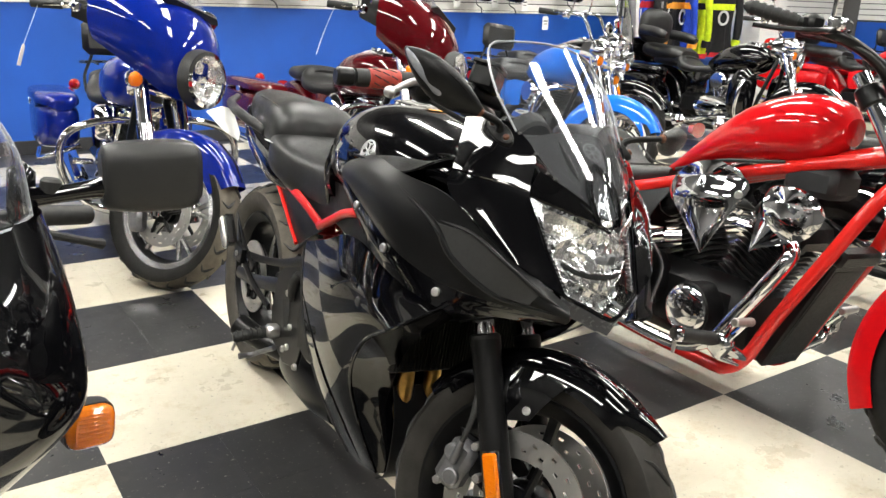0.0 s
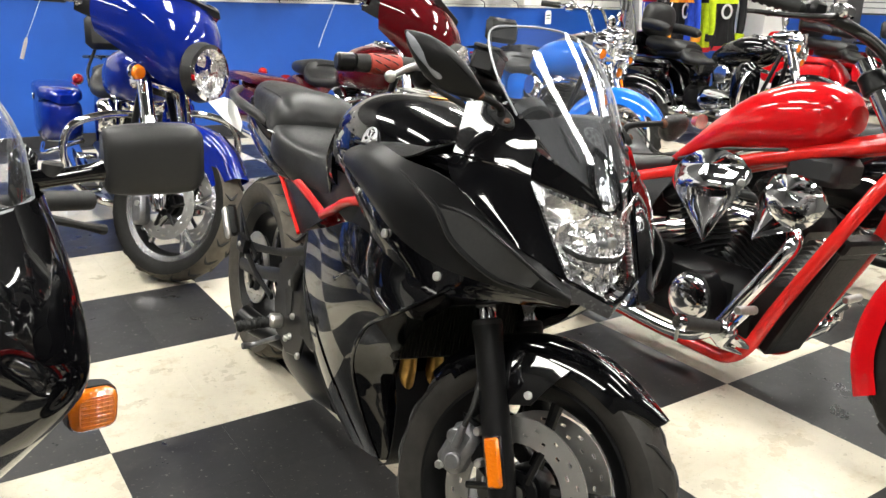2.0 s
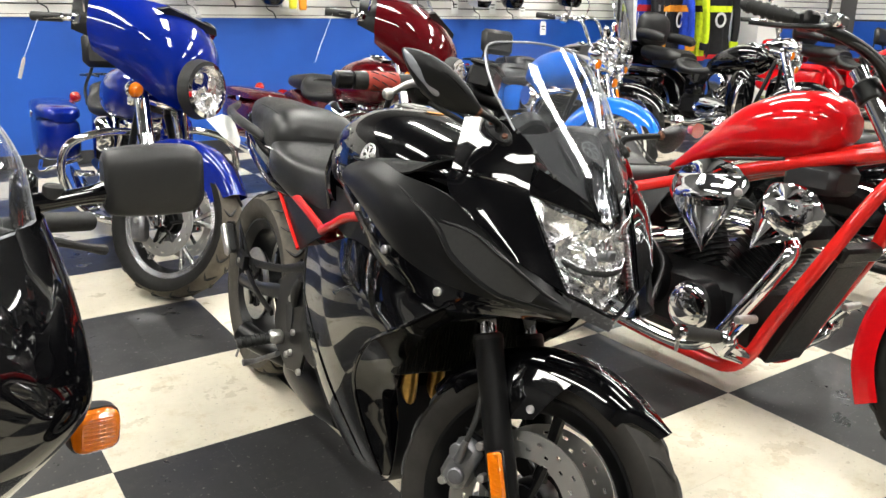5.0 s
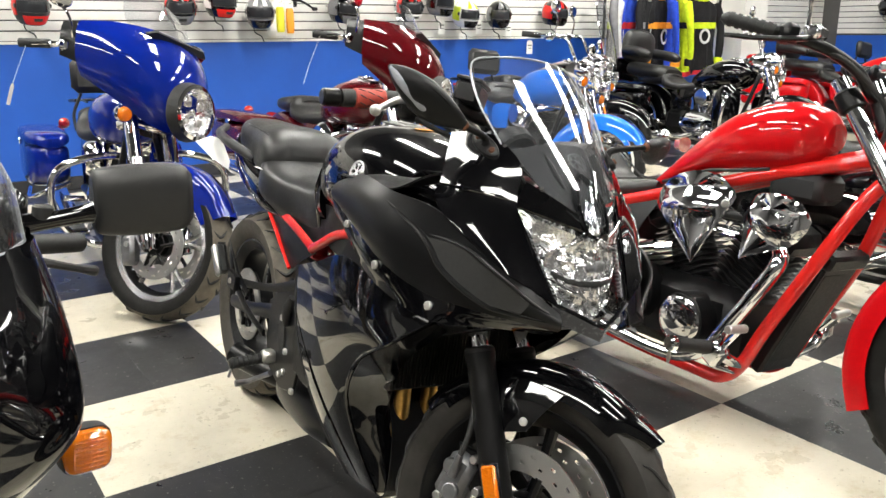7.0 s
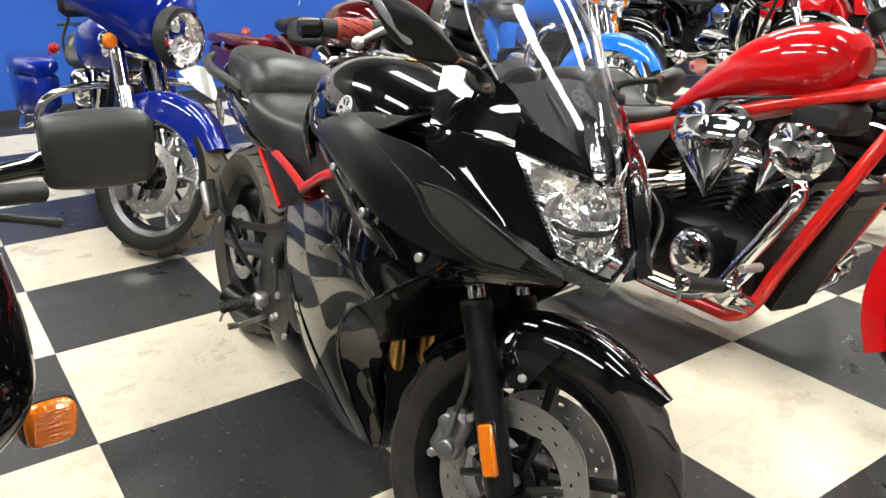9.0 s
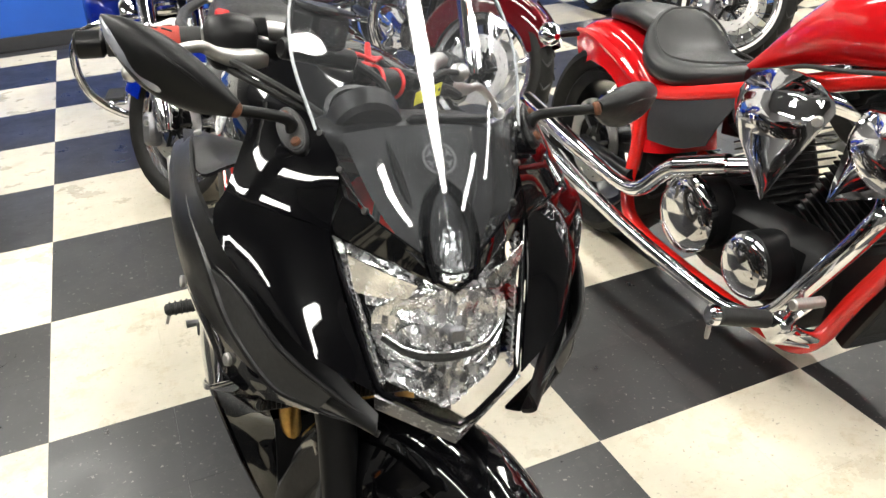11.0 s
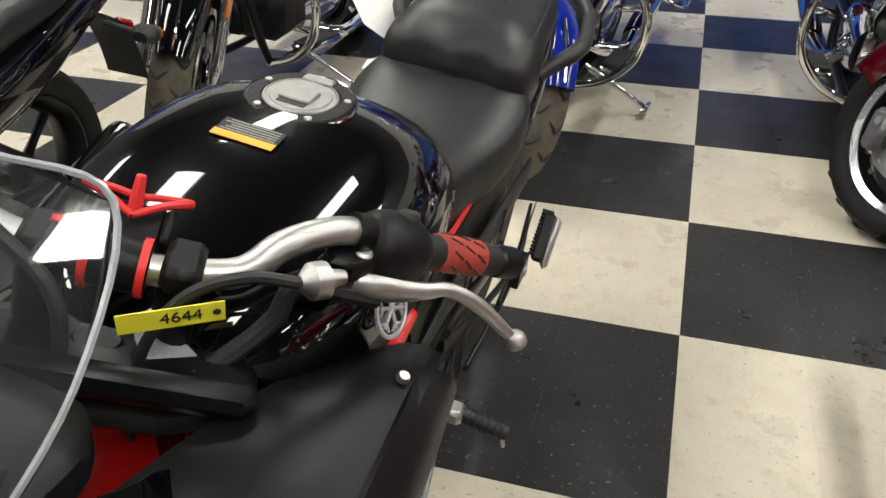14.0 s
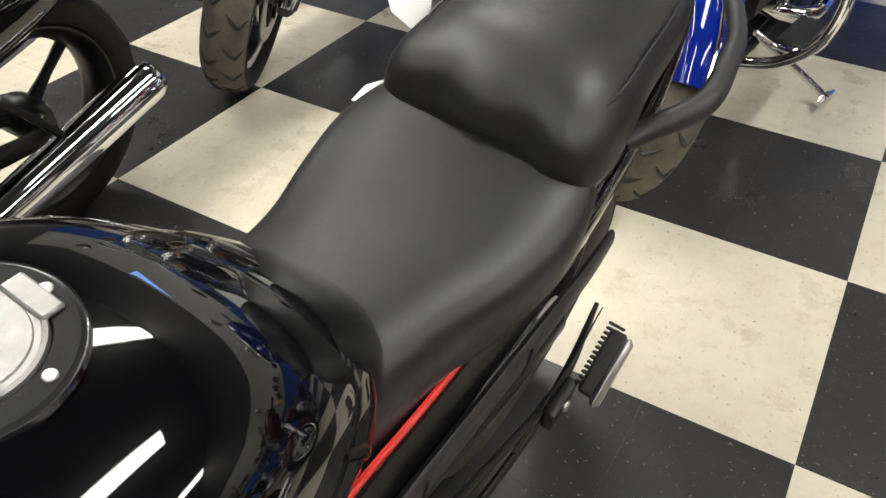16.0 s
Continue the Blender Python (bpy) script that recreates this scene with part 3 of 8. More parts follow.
def sport_bike():
    b = thing("sport_bike", pose(-0.61, 0.40, 0, 0, 0, -93) @ pose(0, 0, 0, -9), "gloss black faired sport motorcycle leaning on its side stand", "motorcycle")
    AX, D = Vector((1.57, 0, 0)), Vector((-0.438, 0, 0.899))
    S = about(AX, D, 28)
    # wheels
    rw = part("rear_wheel", revolve([(0.02, -0.06), (0.03, -0.06), (0.03, 0.06), (0.02, 0.06)], 16, (0, 0, 0.312)), SATIN, b)
    tyre(rw, (0, 0, 0.312), 0.312, 0.170, 0.218, mat=WORN, dusty=True, grooves=22, style=1, tread=INK)
    cast_rim(rw, (0, 0, 0.312), 0.216, 0.13, 5, SATIN, split=False)
    disc(rw, (0, 0, 0.312), -0.075, 0.122)
    fc = (1.445, 0, 0.292)
    fw = part("front_wheel", revolve([(0.02, -0.05), (0.03, -0.05), (0.03, 0.05), (0.02, 0.05)], 16, fc).moved(S), SATIN, b)
    tyre(fw, fc, 0.292, 0.12, 0.218, mat=FRONTRUBBER, m=S, grooves=22, tread=INK)
    cast_rim(fw, fc, 0.216, 0.09, 5, SATIN, m=S, split=False)
    for s in (-1, 1):
        disc(fw, fc, s * 0.066, 0.149, S, 38)
    part("valve_stem", cyl((1.475 + 0.19, -0.02, 0.36), (1.475 + 0.15, -0.035, 0.345), 0.005).moved(S), INK, fw)
    # fork
    fork = part("fork", Geo().add(rbox((1.165, 0, 0.93), (0.09, 0.25, 0.03), 0.01, pose(0, 0, 0, 0, -26))).add(rbox((1.27, 0, 0.70), (0.09, 0.25, 0.035), 0.01, pose(0, 0, 0, 0, -26))).moved(S), SATIN, b)
    up = Vector((-0.438, 0, 0.899))
    for s in (-1, 1):
        foot = Vector((1.445, s * 0.10, 0.275))
        part("fork_lower", tube([foot, foot + up * 0.06, foot + up * 0.30, foot + up * 0.34], [0.026, 0.029, 0.028, 0.031], 18, 1).moved(S), MATTE, fork, "matte black fork slider")
        part("stanchion", cyl(foot + up * 0.33, foot + up * 0.705, 0.0205, None, 18).moved(S), CHROME, fork, "chrome fork tube")
        part("dust_seal", cyl(foot + up * 0.335, foot + up * 0.352, 0.030, None, 18, 0.004).moved(S), INK, fork)
        part("fork_cap", cyl(foot + up * 0.700, foot + up * 0.722, 0.024, None, 14, 0.003).moved(S), STEEL, fork, "bare metal fork cap")
        cal = part("brake_caliper", rbox((1.318, s * 0.086, 0.335), (0.060, 0.052, 0.105), 0.014, pose(0, 0, 0, 0, 14)).moved(S), CAST, fork, "grey two-piston brake caliper")
        for u, w in ((1.312, 0.358), (1.324, 0.312)):
            part("caliper_piston", cyl((u, s * 0.108, w), (u, s * 0.122, w), 0.017, None, 14, 0.003).moved(S), CAST, cal)
        part("caliper_bracket", plate([(1.30, 0.40), (1.345, 0.395), (1.40, 0.345), (1.40, 0.30), (1.35, 0.32)], 0.012, S @ Matrix.Translation((0, s * 0.085, 0))), SATIN, cal)
        for u, w in ((1.352, 0.385), (1.374, 0.330), (1.296, 0.292)):
            part("caliper_bolt", cyl((u, s * 0.090, w), (u, s * 0.116, w), 0.009, None, 6, 0.002).moved(S), STEEL, cal, "bright hexagon bolt")
        part("brake_hose", tube([(1.322, s * 0.120, 0.352), (1.328, s * 0.126, 0.385), (1.332, s * 0.122, 0.437), (1.318, s * 0.110, 0.50), (1.30, s * 0.105, 0.58), (1.27, s * 0.08, 0.72)], 0.006, 8).moved(S), INK, fork)
        part("hose_fitting", cyl((1.320, s * 0.120, 0.340), (1.328, s * 0.126, 0.390), 0.009, 0.007, 10, 0.002).moved(S), CAST, cal)
        part("side_reflector", rbox((1.412, s * 0.134, 0.352), (0.030, 0.012, 0.092), 0.004, pose(0, 0, 0, 0, -26)).moved(S), AMBER, fork, "amber plastic side reflector")
        part("reflector_bracket", rbox((1.412, s * 0.127, 0.352), (0.036, 0.006, 0.098), 0.003, pose(0, 0, 0, 0, -26)).moved(S), SATIN, fork)
    # front mudguard
    def guard(c, r, hw, a0, a1, na=9):
        rows = []
        for k in range(na):
            a = radians(a0 + (a1 - a0) * k / (na - 1))
            e = 0.62 + 0.38 * math.sin(math.pi * k / (na - 1)) ** 0.6
            r_ = r * 1.03 if k == 0 else r
            if k == 0:
                e = 0.30
            rows.append([(c[0] + (r_ - dr) * math.cos(a), hw * y * e, c[2] + (r_ - dr) * math.sin(a)) for y, dr in ((-1, 0.055), (-0.86, 0.018), (-0.45, 0.002), (0, 0), (0.45, 0.002), (0.86, 0.018), (1, 0.055))])
        return rows
    mg = part("front_mudguard", patch(guard(fc, 0.308, 0.072, 48, 152), 3, 0.004).moved(S), BLACK, b, "gloss black front mudguard")
    for s in (-1, 1):
        part("mudguard_wing", patch([[(1.325, s * 0.076, 0.535), (1.40, s * 0.083, 0.560), (1.475, s * 0.076, 0.556)], [(1.318, s * 0.088, 0.490), (1.385, s * 0.095, 0.505), (1.450, s * 0.088, 0.512)], [(1.325, s * 0.093, 0.432), (1.370, s * 0.097, 0.448), (1.430, s * 0.092, 0.470)]], 3, 0.004).moved(S), BLACK, mg)
        for p in ((1.420, s * 0.094, 0.486), (1.340, s * 0.095, 0.448)):
            bolt(mg, S @ Vector(p), S.to_3x3() @ Vector((0, s, 0.15)), 0.0085, STEEL)
    # tank
    tk = part("fuel_tank", body([(1.13, 0.08, 0.78, 0.90, 0.84), (1.07, 0.145, 0.75, 0.955, 0.86), (0.97, 0.176, 0.73, 0.987, 0.87), (0.87, 0.184, 0.73, 1.0, 0.87), (0.77, 0.178, 0.73, 0.995, 0.865), (0.67, 0.155, 0.73, 0.958, 0.85), (0.58, 0.118, 0.73, 0.885, 0.81), (0.52, 0.09, 0.72, 0.83, 0.78)], 32, 5, 2.5), BLACK, b, "gloss black fuel tank")
    cm = pose(0.795, 0, 0.9985, 0, 2) @ Matrix.Diagonal((0.84, 0.84, 1, 1))
    part("filler_ring", revolve([(0.050, 0.0), (0.052, 0.003), (0.068, 0.003), (0.071, 0.001), (0.071, -0.006), (0.050, -0.006)], 40).moved(cm @ pose(0, 0, 0, 90)), RINGBLACK, tk, "black filler cap ring")
    part("ring_rim", revolve([(0.070, 0.0005), (0.0725, 0.0015), (0.0735, -0.004), (0.070, -0.004)], 40).moved(cm @ pose(0, 0, 0, 90)), CHROME, tk)
    cap = part("filler_cap", revolve([(0.0, 0.005), (0.040, 0.005), (0.041, 0.0038), (0.045, 0.0038), (0.046, 0.005), (0.049, 0.004), (0.050, 0.001), (0.050, -0.004), (0.0, -0.004)], 40, closed=False).moved(cm @ pose(0, 0, 0, 90)), CAPMETAL, tk, "brushed metal filler cap")
    part("lock_flap", rbox((0.004, 0, 0.0062), (0.034, 0.044, 0.004), 0.0016).moved(cm), CAPMETAL, cap)
    # Black sliver paints shade beside the lock flap; nothing is sunk.
    part("flap_recess", rbox((0.026, 0, 0.0050), (0.010, 0.040, 0.0016), 0.0006).moved(cm), INK, cap)
    part("hinge", rbox((-0.050, 0, 0.0042), (0.018, 0.044, 0.005), 0.002).moved(cm), CAPMETAL, cap)
    for k in range(5):
        a = 2 * math.pi * k / 5 + 0.63
        bolt(tk, cm @ Vector((0.060 * math.cos(a), 0.060 * math.sin(a), 0.003)), (0, 0, 1), 0.0042, STEEL, h=0.002)
    stk = part("warning_sticker", plate([(-0.016, -0.034), (0.016, -0.034), (0.016, 0.034), (-0.016, 0.034)], 0.0012, pose(0.897, -0.003, 0.9995, 0, 7, 0) @ pose(0, 0, 0, 90), 0.0004), INK, tk, "black warning sticker with orange band")
    part("sticker_band", plate([(-0.005, -0.034), (0.005, -0.034), (0.005, 0.034), (-0.005, 0.034)], 0.0008, pose(0.897, -0.003, 0.9995, 0, 7, 0) @ pose(0.011, 0, 0.0008, 90), 0.0002), ORANGE, stk, "orange warning band")
    for k in range(5):
        part("print_line", plate([(-0.0008, -0.030), (0.0008, -0.030), (0.0008, 0.030 - 0.004 * (k % 3)), (-0.0008, 0.030 - 0.004 * (k % 3))], 0.0006, pose(0.897, -0.003, 0.9995, 0, 7, 0) @ pose(0.003 - 0.0040 * k, 0, 0.0008, 90), 0.0001), GREYPRINT, stk)
    badge(tk, pose(0.925, -0.186, 0.890, -16, 0, 3), 0.026, SILVER)
    badge(tk, pose(0.949, 0.184, 0.892, 20, 0, -3), 0.028, SILVER)
    part("tank_lettering", Geo().add(rbox((0.690, 0.019, 0.9665), (0.011, 0.046, 0.0012), 0.0003, pose(0, 0, 0, -3, -20))), BLUEPRINT, tk, "small blue logo bar")
    # tank rear cover and seats
    rear = part("tank_rear_cover", body([(0.66, 0.150, 0.70, 0.93, 0.80), (0.60, 0.135, 0.69, 0.905, 0.79), (0.54, 0.105, 0.68, 0.855, 0.77), (0.49, 0.075, 0.68, 0.80, 0.74)], 24, 4, 2.6), BLACK, b, "gloss black cover behind the tank")
    both(rear, "cover_edge", tube([(0.655, 0.147, 0.86), (0.612, 0.136, 0.80), (0.600, 0.120, 0.745), (0.598, 0.112, 0.70)], [0.004, 0.007, 0.008, 0.004], 8), BLACK)
    part("rider_seat", body([(0.606, 0.070, 0.66, 0.790, 0.715), (0.592, 0.106, 0.66, 0.800, 0.715), (0.555, 0.115, 0.66, 0.803, 0.715), (0.50, 0.119, 0.66, 0.801, 0.725), (0.43, 0.127, 0.66, 0.799, 0.740), (0.36, 0.146, 0.66, 0.804, 0.757), (0.28, 0.160, 0.69, 0.823, 0.768), (0.21, 0.150, 0.70, 0.842, 0.775), (0.15, 0.12, 0.72, 0.83, 0.78)], 36, 5, 3.6), VINYL, b, "smooth black vinyl rider seat")
    pil = body([(0.240, 0.090, 0.80, 0.845, 0.82), (0.222, 0.134, 0.78, 0.892, 0.825), (0.170, 0.143, 0.77, 0.924, 0.83), (0.10, 0.136, 0.77, 0.930, 0.835), (0.02, 0.122, 0.79, 0.928, 0.85), (-0.10, 0.110, 0.81, 0.93, 0.865), (-0.17, 0.085, 0.83, 0.93, 0.875), (-0.20, 0.05, 0.85, 0.91, 0.88)], 44, 6, 2.9)
    pil.v = [(x + (0.010 * math.exp(-(y / 0.040) ** 2) + 0.008 * math.exp(-((abs(y) - 0.100) / 0.035) ** 2) - 0.006 * math.exp(-((abs(y) - 0.060) / 0.022) ** 2)) * max(0, min(1, (x - 0.12) / 0.08)) * max(0.0, min(1.0, (0.93 - z) / 0.06)), y, z) for x, y, z in pil.v]
    ps = part("pillion_seat", pil, VINYL, b, "stepped black vinyl pillion seat")
    both(ps, "seat_seam", tube([(0.205, 0.108, 0.888), (0.15, 0.120, 0.905), (0.06, 0.112, 0.910), (-0.06, 0.098, 0.912), (-0.15, 0.070, 0.912)], 0.0022, 6, 5), VINYL)
    # tail, rails, plate holder
    tail = part("tail_cover", body([(0.34, 0.125, 0.66, 0.72, 0.69), (0.22, 0.148, 0.66, 0.785, 0.72), (0.08, 0.142, 0.68, 0.80, 0.75), (-0.08, 0.122, 0.72, 0.825, 0.78), (-0.22, 0.09, 0.77, 0.87, 0.83), (-0.30, 0.05, 0.80, 0.875, 0.845)], 24, 5, 3.2), BLACK, b, "gloss black tail cover")
    part("tail_lamp", body([(-0.28, 0.055, 0.80, 0.86, 0.835), (-0.325, 0.035, 0.81, 0.85, 0.832)], 16, 3), REDLENS, tail, "red tail lamp")
    both(b, "grab_rail", tube([(0.105, 0.132, 0.815), (0.075, 0.150, 0.830), (0.035, 0.178, 0.848), (0.015, 0.186, 0.855), (-0.010, 0.188, 0.858), (-0.05, 0.184, 0.862), (-0.16, 0.164, 0.870), (-0.28, 0.105, 0.882)], [0.012, 0.015, 0.016, 0.016, 0.016, 0.015, 0.014, 0.012], 12, 4), GREYGUARD, "grey plastic grab rail")
    part("rear_inner_guard", patch([[(0.30, y, 0.60), (0.20, y, 0.66), (0.02, y, 0.70), (-0.12, y, 0.73), (-0.24, y, 0.76)] for y in (-0.08, -0.03, 0.03, 0.08)], 3, 0.004), MATTE, b, "black inner rear mudguard")
    part("price_card", plate([(-0.16, -0.03), (-0.10, 0.02), (0.05, 0.085), (0.075, 0.02), (0.055, -0.05), (-0.02, -0.06)], 0.0015, pose(-0.02, -0.215, 0.815, 52, 18, -14), 0.0004), PAPER, b, "blank white paper price card")
    part("price_card", plate([(-0.04, -0.02), (0.045, -0.022), (0.055, 0.012), (0.02, 0.018), (-0.03, 0.004)], 0.0012, pose(0.196, -0.148, 0.800, 78, 0, 0), 0.0004), PAPER, b, "blank white paper price card")
    # red frame
    fr = part("frame", Geo().add(tube([(1.10, 0, 0.84), (1.16, 0, 0.72)], 0.05, 16, 1)), FRAME_RED, b, "red painted tubular frame")
    for s in (-1, 1):
        part("seat_rail", tube([(0.24, -0.122, 0.713), (0.45, -0.126, 0.678), (0.605, -0.129, 0.643)] if s < 0 else [(0.24, 0.118, 0.722), (0.45, 0.123, 0.700), (0.605, 0.122, 0.692), (0.700, 0.126, 0.668)], 0.015 if s < 0 else 0.011, 10, 3, flat=0.34), FRAME_RED, fr, "red seat rail")
        part("side_rail", tube([(0.600, -0.128, 0.640), (0.68, -0.132, 0.676), (0.76, -0.130, 0.713), (0.92, -0.128, 0.745), (1.06, -0.07, 0.78)] if s < 0 else [(0.690, 0.126, 0.668), (0.77, 0.129, 0.660), (0.87, 0.130, 0.684), (0.96, 0.122, 0.730), (1.06, 0.07, 0.78)], 0.013, 12, 4), FRAME_RED, fr, "red main frame tube")
        part("knee_panel", patch([[(0.38, s * 0.108, 0.720), (0.570, s * 0.104, 0.705), (0.606, s * 0.112, 0.770), (0.680, s * 0.138, 0.810), (0.780, s * 0.150, 0.815), (0.900, s * 0.150, 0.815)], [(0.38, s * 0.114, 0.700), (0.575, s * 0.110, 0.690), (0.625, s * 0.114, 0.725), (0.690, s * 0.128, 0.740), (0.780, s * 0.134, 0.745), (0.900, s * 0.134, 0.760)], [(0.38, s * 0.114, 0.650), (0.580, s * 0.112, 0.650), (0.640, s * 0.112, 0.670), (0.700, s * 0.116, 0.660), (0.780, s * 0.118, 0.655), (0.900, s * 0.116, 0.685)]], 4, 0.004), MATTE, b, "matte black panel between tank and frame")
        if s > 0:
            part("side_panel", patch([[(0.70, 0.131, 0.658), (0.58, 0.127, 0.684), (0.45, 0.127, 0.694), (0.16, 0.120, 0.712)], [(0.70, 0.140, 0.60), (0.58, 0.141, 0.615), (0.45, 0.141, 0.625), (0.14, 0.134, 0.645)]], 4, 0.004), MATTE, b, "matte black panel under the seat")
        else:
            part("lower_rail", tube([(0.222, s * 0.123, 0.697), (0.34, s * 0.127, 0.627), (0.46, s * 0.130, 0.553)], 0.006, 8, 2), FRAME_RED, fr)
        part("side_cover", patch([[(0.600, s * 0.122, 0.625), (0.45, s * 0.120, 0.660), (0.27, s * 0.118, 0.694)], [(0.540, s * 0.130, 0.590), (0.43, s * 0.128, 0.620), (0.28, s * 0.121, 0.682)], [(0.475, s * 0.126, 0.553), (0.40, s * 0.124, 0.592), (0.29, s * 0.119, 0.668)]], 4, 0.004), MATTE, b, "matte black side cover")
        # passenger peg bracket and heel guard
        if s > 0:
            tr = part("chain_guard", tube([(-0.02, 0.136, 0.560), (0.10, 0.146, 0.590), (0.37, 0.152, 0.616), (0.55, 0.150, 0.616), (0.68, 0.146, 0.585)], [0.022, 0.025, 0.027, 0.026, 0.016], 12, 4, flat=0.36), GREYGUARD, b, "grey-black plastic chain guard")
            for u, w in ((0.30, 0.612), (0.52, 0.618)):
                part("guard_joint", rbox((u, 0.161, w), (0.003, 0.004, 0.048), 0.001, pose(0, 0, 0, 0, -8)), INK, tr)
        br = part("peg_bracket", Geo().add(tube([(0.07, s * 0.172, 0.525), (0.17, s * 0.186, 0.452), (0.29, s * 0.182, 0.385), (0.42, s * 0.172, 0.350)], [0.008, 0.017, 0.014, 0.012], 10, 3, flat=0.45)).add(tube([(0.17, s * 0.186, 0.445), (0.30, s * 0.180, 0.462), (0.46, s * 0.168, 0.495), (0.60, s * 0.158, 0.540)], [0.014, 0.012, 0.012, 0.016], 10, 3, flat=0.45)), MATTE, b, "matte black footrest hanger")
        part("heel_guard", tube([(0.30, s * 0.186, 0.430), (0.20, s * 0.188, 0.480), (0.099, s * 0.186, 0.553)], [0.012, 0.010, 0.003], 10, 3, flat=0.3), MATTE, br, "thin black heel guard")
        part("hanger_lug", plate([(0.165, 0.425), (0.235, 0.425), (0.245, 0.470), (0.175, 0.478)], 0.016, Matrix.Translation((0, s * 0.200, 0))), MATTE, br)
        bolt(br, (0.200, s * 0.209, 0.448), (0, s, 0), 0.009)
        pg = part("pillion_peg", rbox((0.150, s * 0.240, 0.500), (0.108, 0.016, 0.030), 0.007, pose(0, 0, 0, 0, 46)), STEEL, b, "folded pillion footpeg with black rubber")
        part("peg_rubber", rbox((0.146, s * 0.224, 0.504), (0.100, 0.026, 0.024), 0.005, pose(0, 0, 0, 0, 46)), INK, pg)
        for k in range(13):
            q = -0.046 + 0.0077 * k
            part("rubber_rib", rbox((0.146 + q * 0.695 - 0.006, s * 0.216, 0.504 - q * 0.719 + 0.006), (0.0042, 0.024, 0.020), 0.0012, pose(0, 0, 0, 0, 46)), INK, pg)
        # rider peg and controls
        hp = part("heel_plate", plate([(0.44, 0.46), (0.42, 0.34), (0.46, 0.26), (0.55, 0.23), (0.64, 0.25), (0.67, 0.36), (0.66, 0.47), (0.56, 0.55)], 0.010, Matrix.Translation((0, s * 0.158, 0))), SATIN, b, "black frame plate with bolts")
        part("plate_slot", plate([(0.50, 0.40), (0.53, 0.33), (0.56, 0.35), (0.55, 0.43)], 0.003, Matrix.Translation((0, s * 0.164, 0)), 0.0006), INK, hp)
        for p in ((0.535, 0.43), (0.575, 0.345), (0.57, 0.285), (0.64, 0.255), (0.47, 0.29), (0.545, 0.27)):
            bolt(hp, (p[0], s * 0.164, p[1]), (0, s, 0), 0.0095, STEEL, h=0.007)
        part("pivot_boot", tube([(0.60, s * 0.168, 0.505), (0.585, s * 0.172, 0.475), (0.575, s * 0.172, 0.445), (0.57, s * 0.168, 0.42)], [0.012, 0.016, 0.012, 0.009], 10, 3), INK, hp)
        rp = part("rider_peg", cyl((0.485, s * 0.182, 0.300), (0.472, s * 0.285, 0.280), 0.0155, 0.0145, 12, 0.004), INK, b, "ribbed black rider footpeg")
        for k in range(7):
            part("rubber_rib", revolve([(0.010, -0.003), (0.0178, -0.002), (0.0178, 0.002), (0.010, 0.003)], 12, (0.4835 - 0.0018 * k, s * (0.196 + 0.013 * k), 0.298 - 0.0026 * k)), INK, rp)
        part("peg_feeler", cyl((0.472, s * 0.275, 0.272), (0.470, s * 0.282, 0.242), 0.004), STEEL, rp)
        part("peg_hinge", rbox((0.490, s * 0.178, 0.303), (0.040, 0.042, 0.036), 0.008), STEEL, rp)
        part("foot_lever", tube([(0.50, s * 0.172, 0.255), (0.43, s * 0.185, 0.215), (0.40, s * 0.200, 0.195), (0.40, s * 0.235, 0.192)] if s < 0 else [(0.56, s * 0.172, 0.255), (0.66, s * 0.190, 0.240), (0.73, s * 0.205, 0.245), (0.732, s * 0.250, 0.247)], [0.008, 0.007, 0.008, 0.010], 8, 4), CAST, b, "metal foot lever")
        part("swingarm", tube([(0.56, s * 0.105, 0.40), (0.34, s * 0.112, 0.385), (0.12, s * 0.112, 0.335), (-0.05, s * 0.108, 0.312)], [0.030, 0.024, 0.021, 0.022], 12, 4, flat=0.45), SATIN, b, "black swingarm")
    part("chain", tube([(0.0, 0.085, 0.372), (0.56, 0.085, 0.42), (0.60, 0.085, 0.38), (0.56, 0.085, 0.345), (0.0, 0.085, 0.252), (-0.06, 0.085, 0.312)], 0.009, 6, 4, True), CAST, b, "drive chain")
    part("sprocket", revolve([(0.03, 0.083), (0.075, 0.083), (0.078, 0.085), (0.075, 0.088), (0.03, 0.088)], 36, (0, 0, 0.312)), STEEL, b)
    part("rear_shock", Geo().add(cyl((0.44, 0, 0.42), (0.36, 0, 0.66), 0.018)).add(tube([(0.44 - 0.07 * k / 60 + 0.034 * math.cos(k * 0.75), 0.034 * math.sin(k * 0.75), 0.45 + 0.18 * k / 60) for k in range(61)], 0.006, 6, 1)), RED_RUBBER, b, "rear shock with red spring")
    # engine, radiator, exhaust
    en = part("engine", rbox((0.82, 0, 0.42), (0.40, 0.34, 0.26), 0.03), ENGINE, b, "black four-cylinder engine block")
    part("cylinder_head", rbox((0.92, 0, 0.62), (0.26, 0.32, 0.22), 0.03, pose(0, 0, 0, 0, 35)), ENGINE, en)
    part("oil_pan", rbox((0.80, 0, 0.26), (0.36, 0.22, 0.12), 0.03), ENGINE, en)
    part("clutch_cover", cyl((0.78, -0.165, 0.42), (0.78, -0.20, 0.42), 0.095, None, 28, 0.012), ENGINE, en)
    part("stator_cover", cyl((0.86, 0.165, 0.42), (0.86, 0.20, 0.42), 0.08, None, 28, 0.012), ENGINE, en)
    rad = part("radiator", rbox((1.120, 0, 0.555), (0.035, 0.33, 0.215), 0.006), SATIN, b, "black radiator with fine cores")
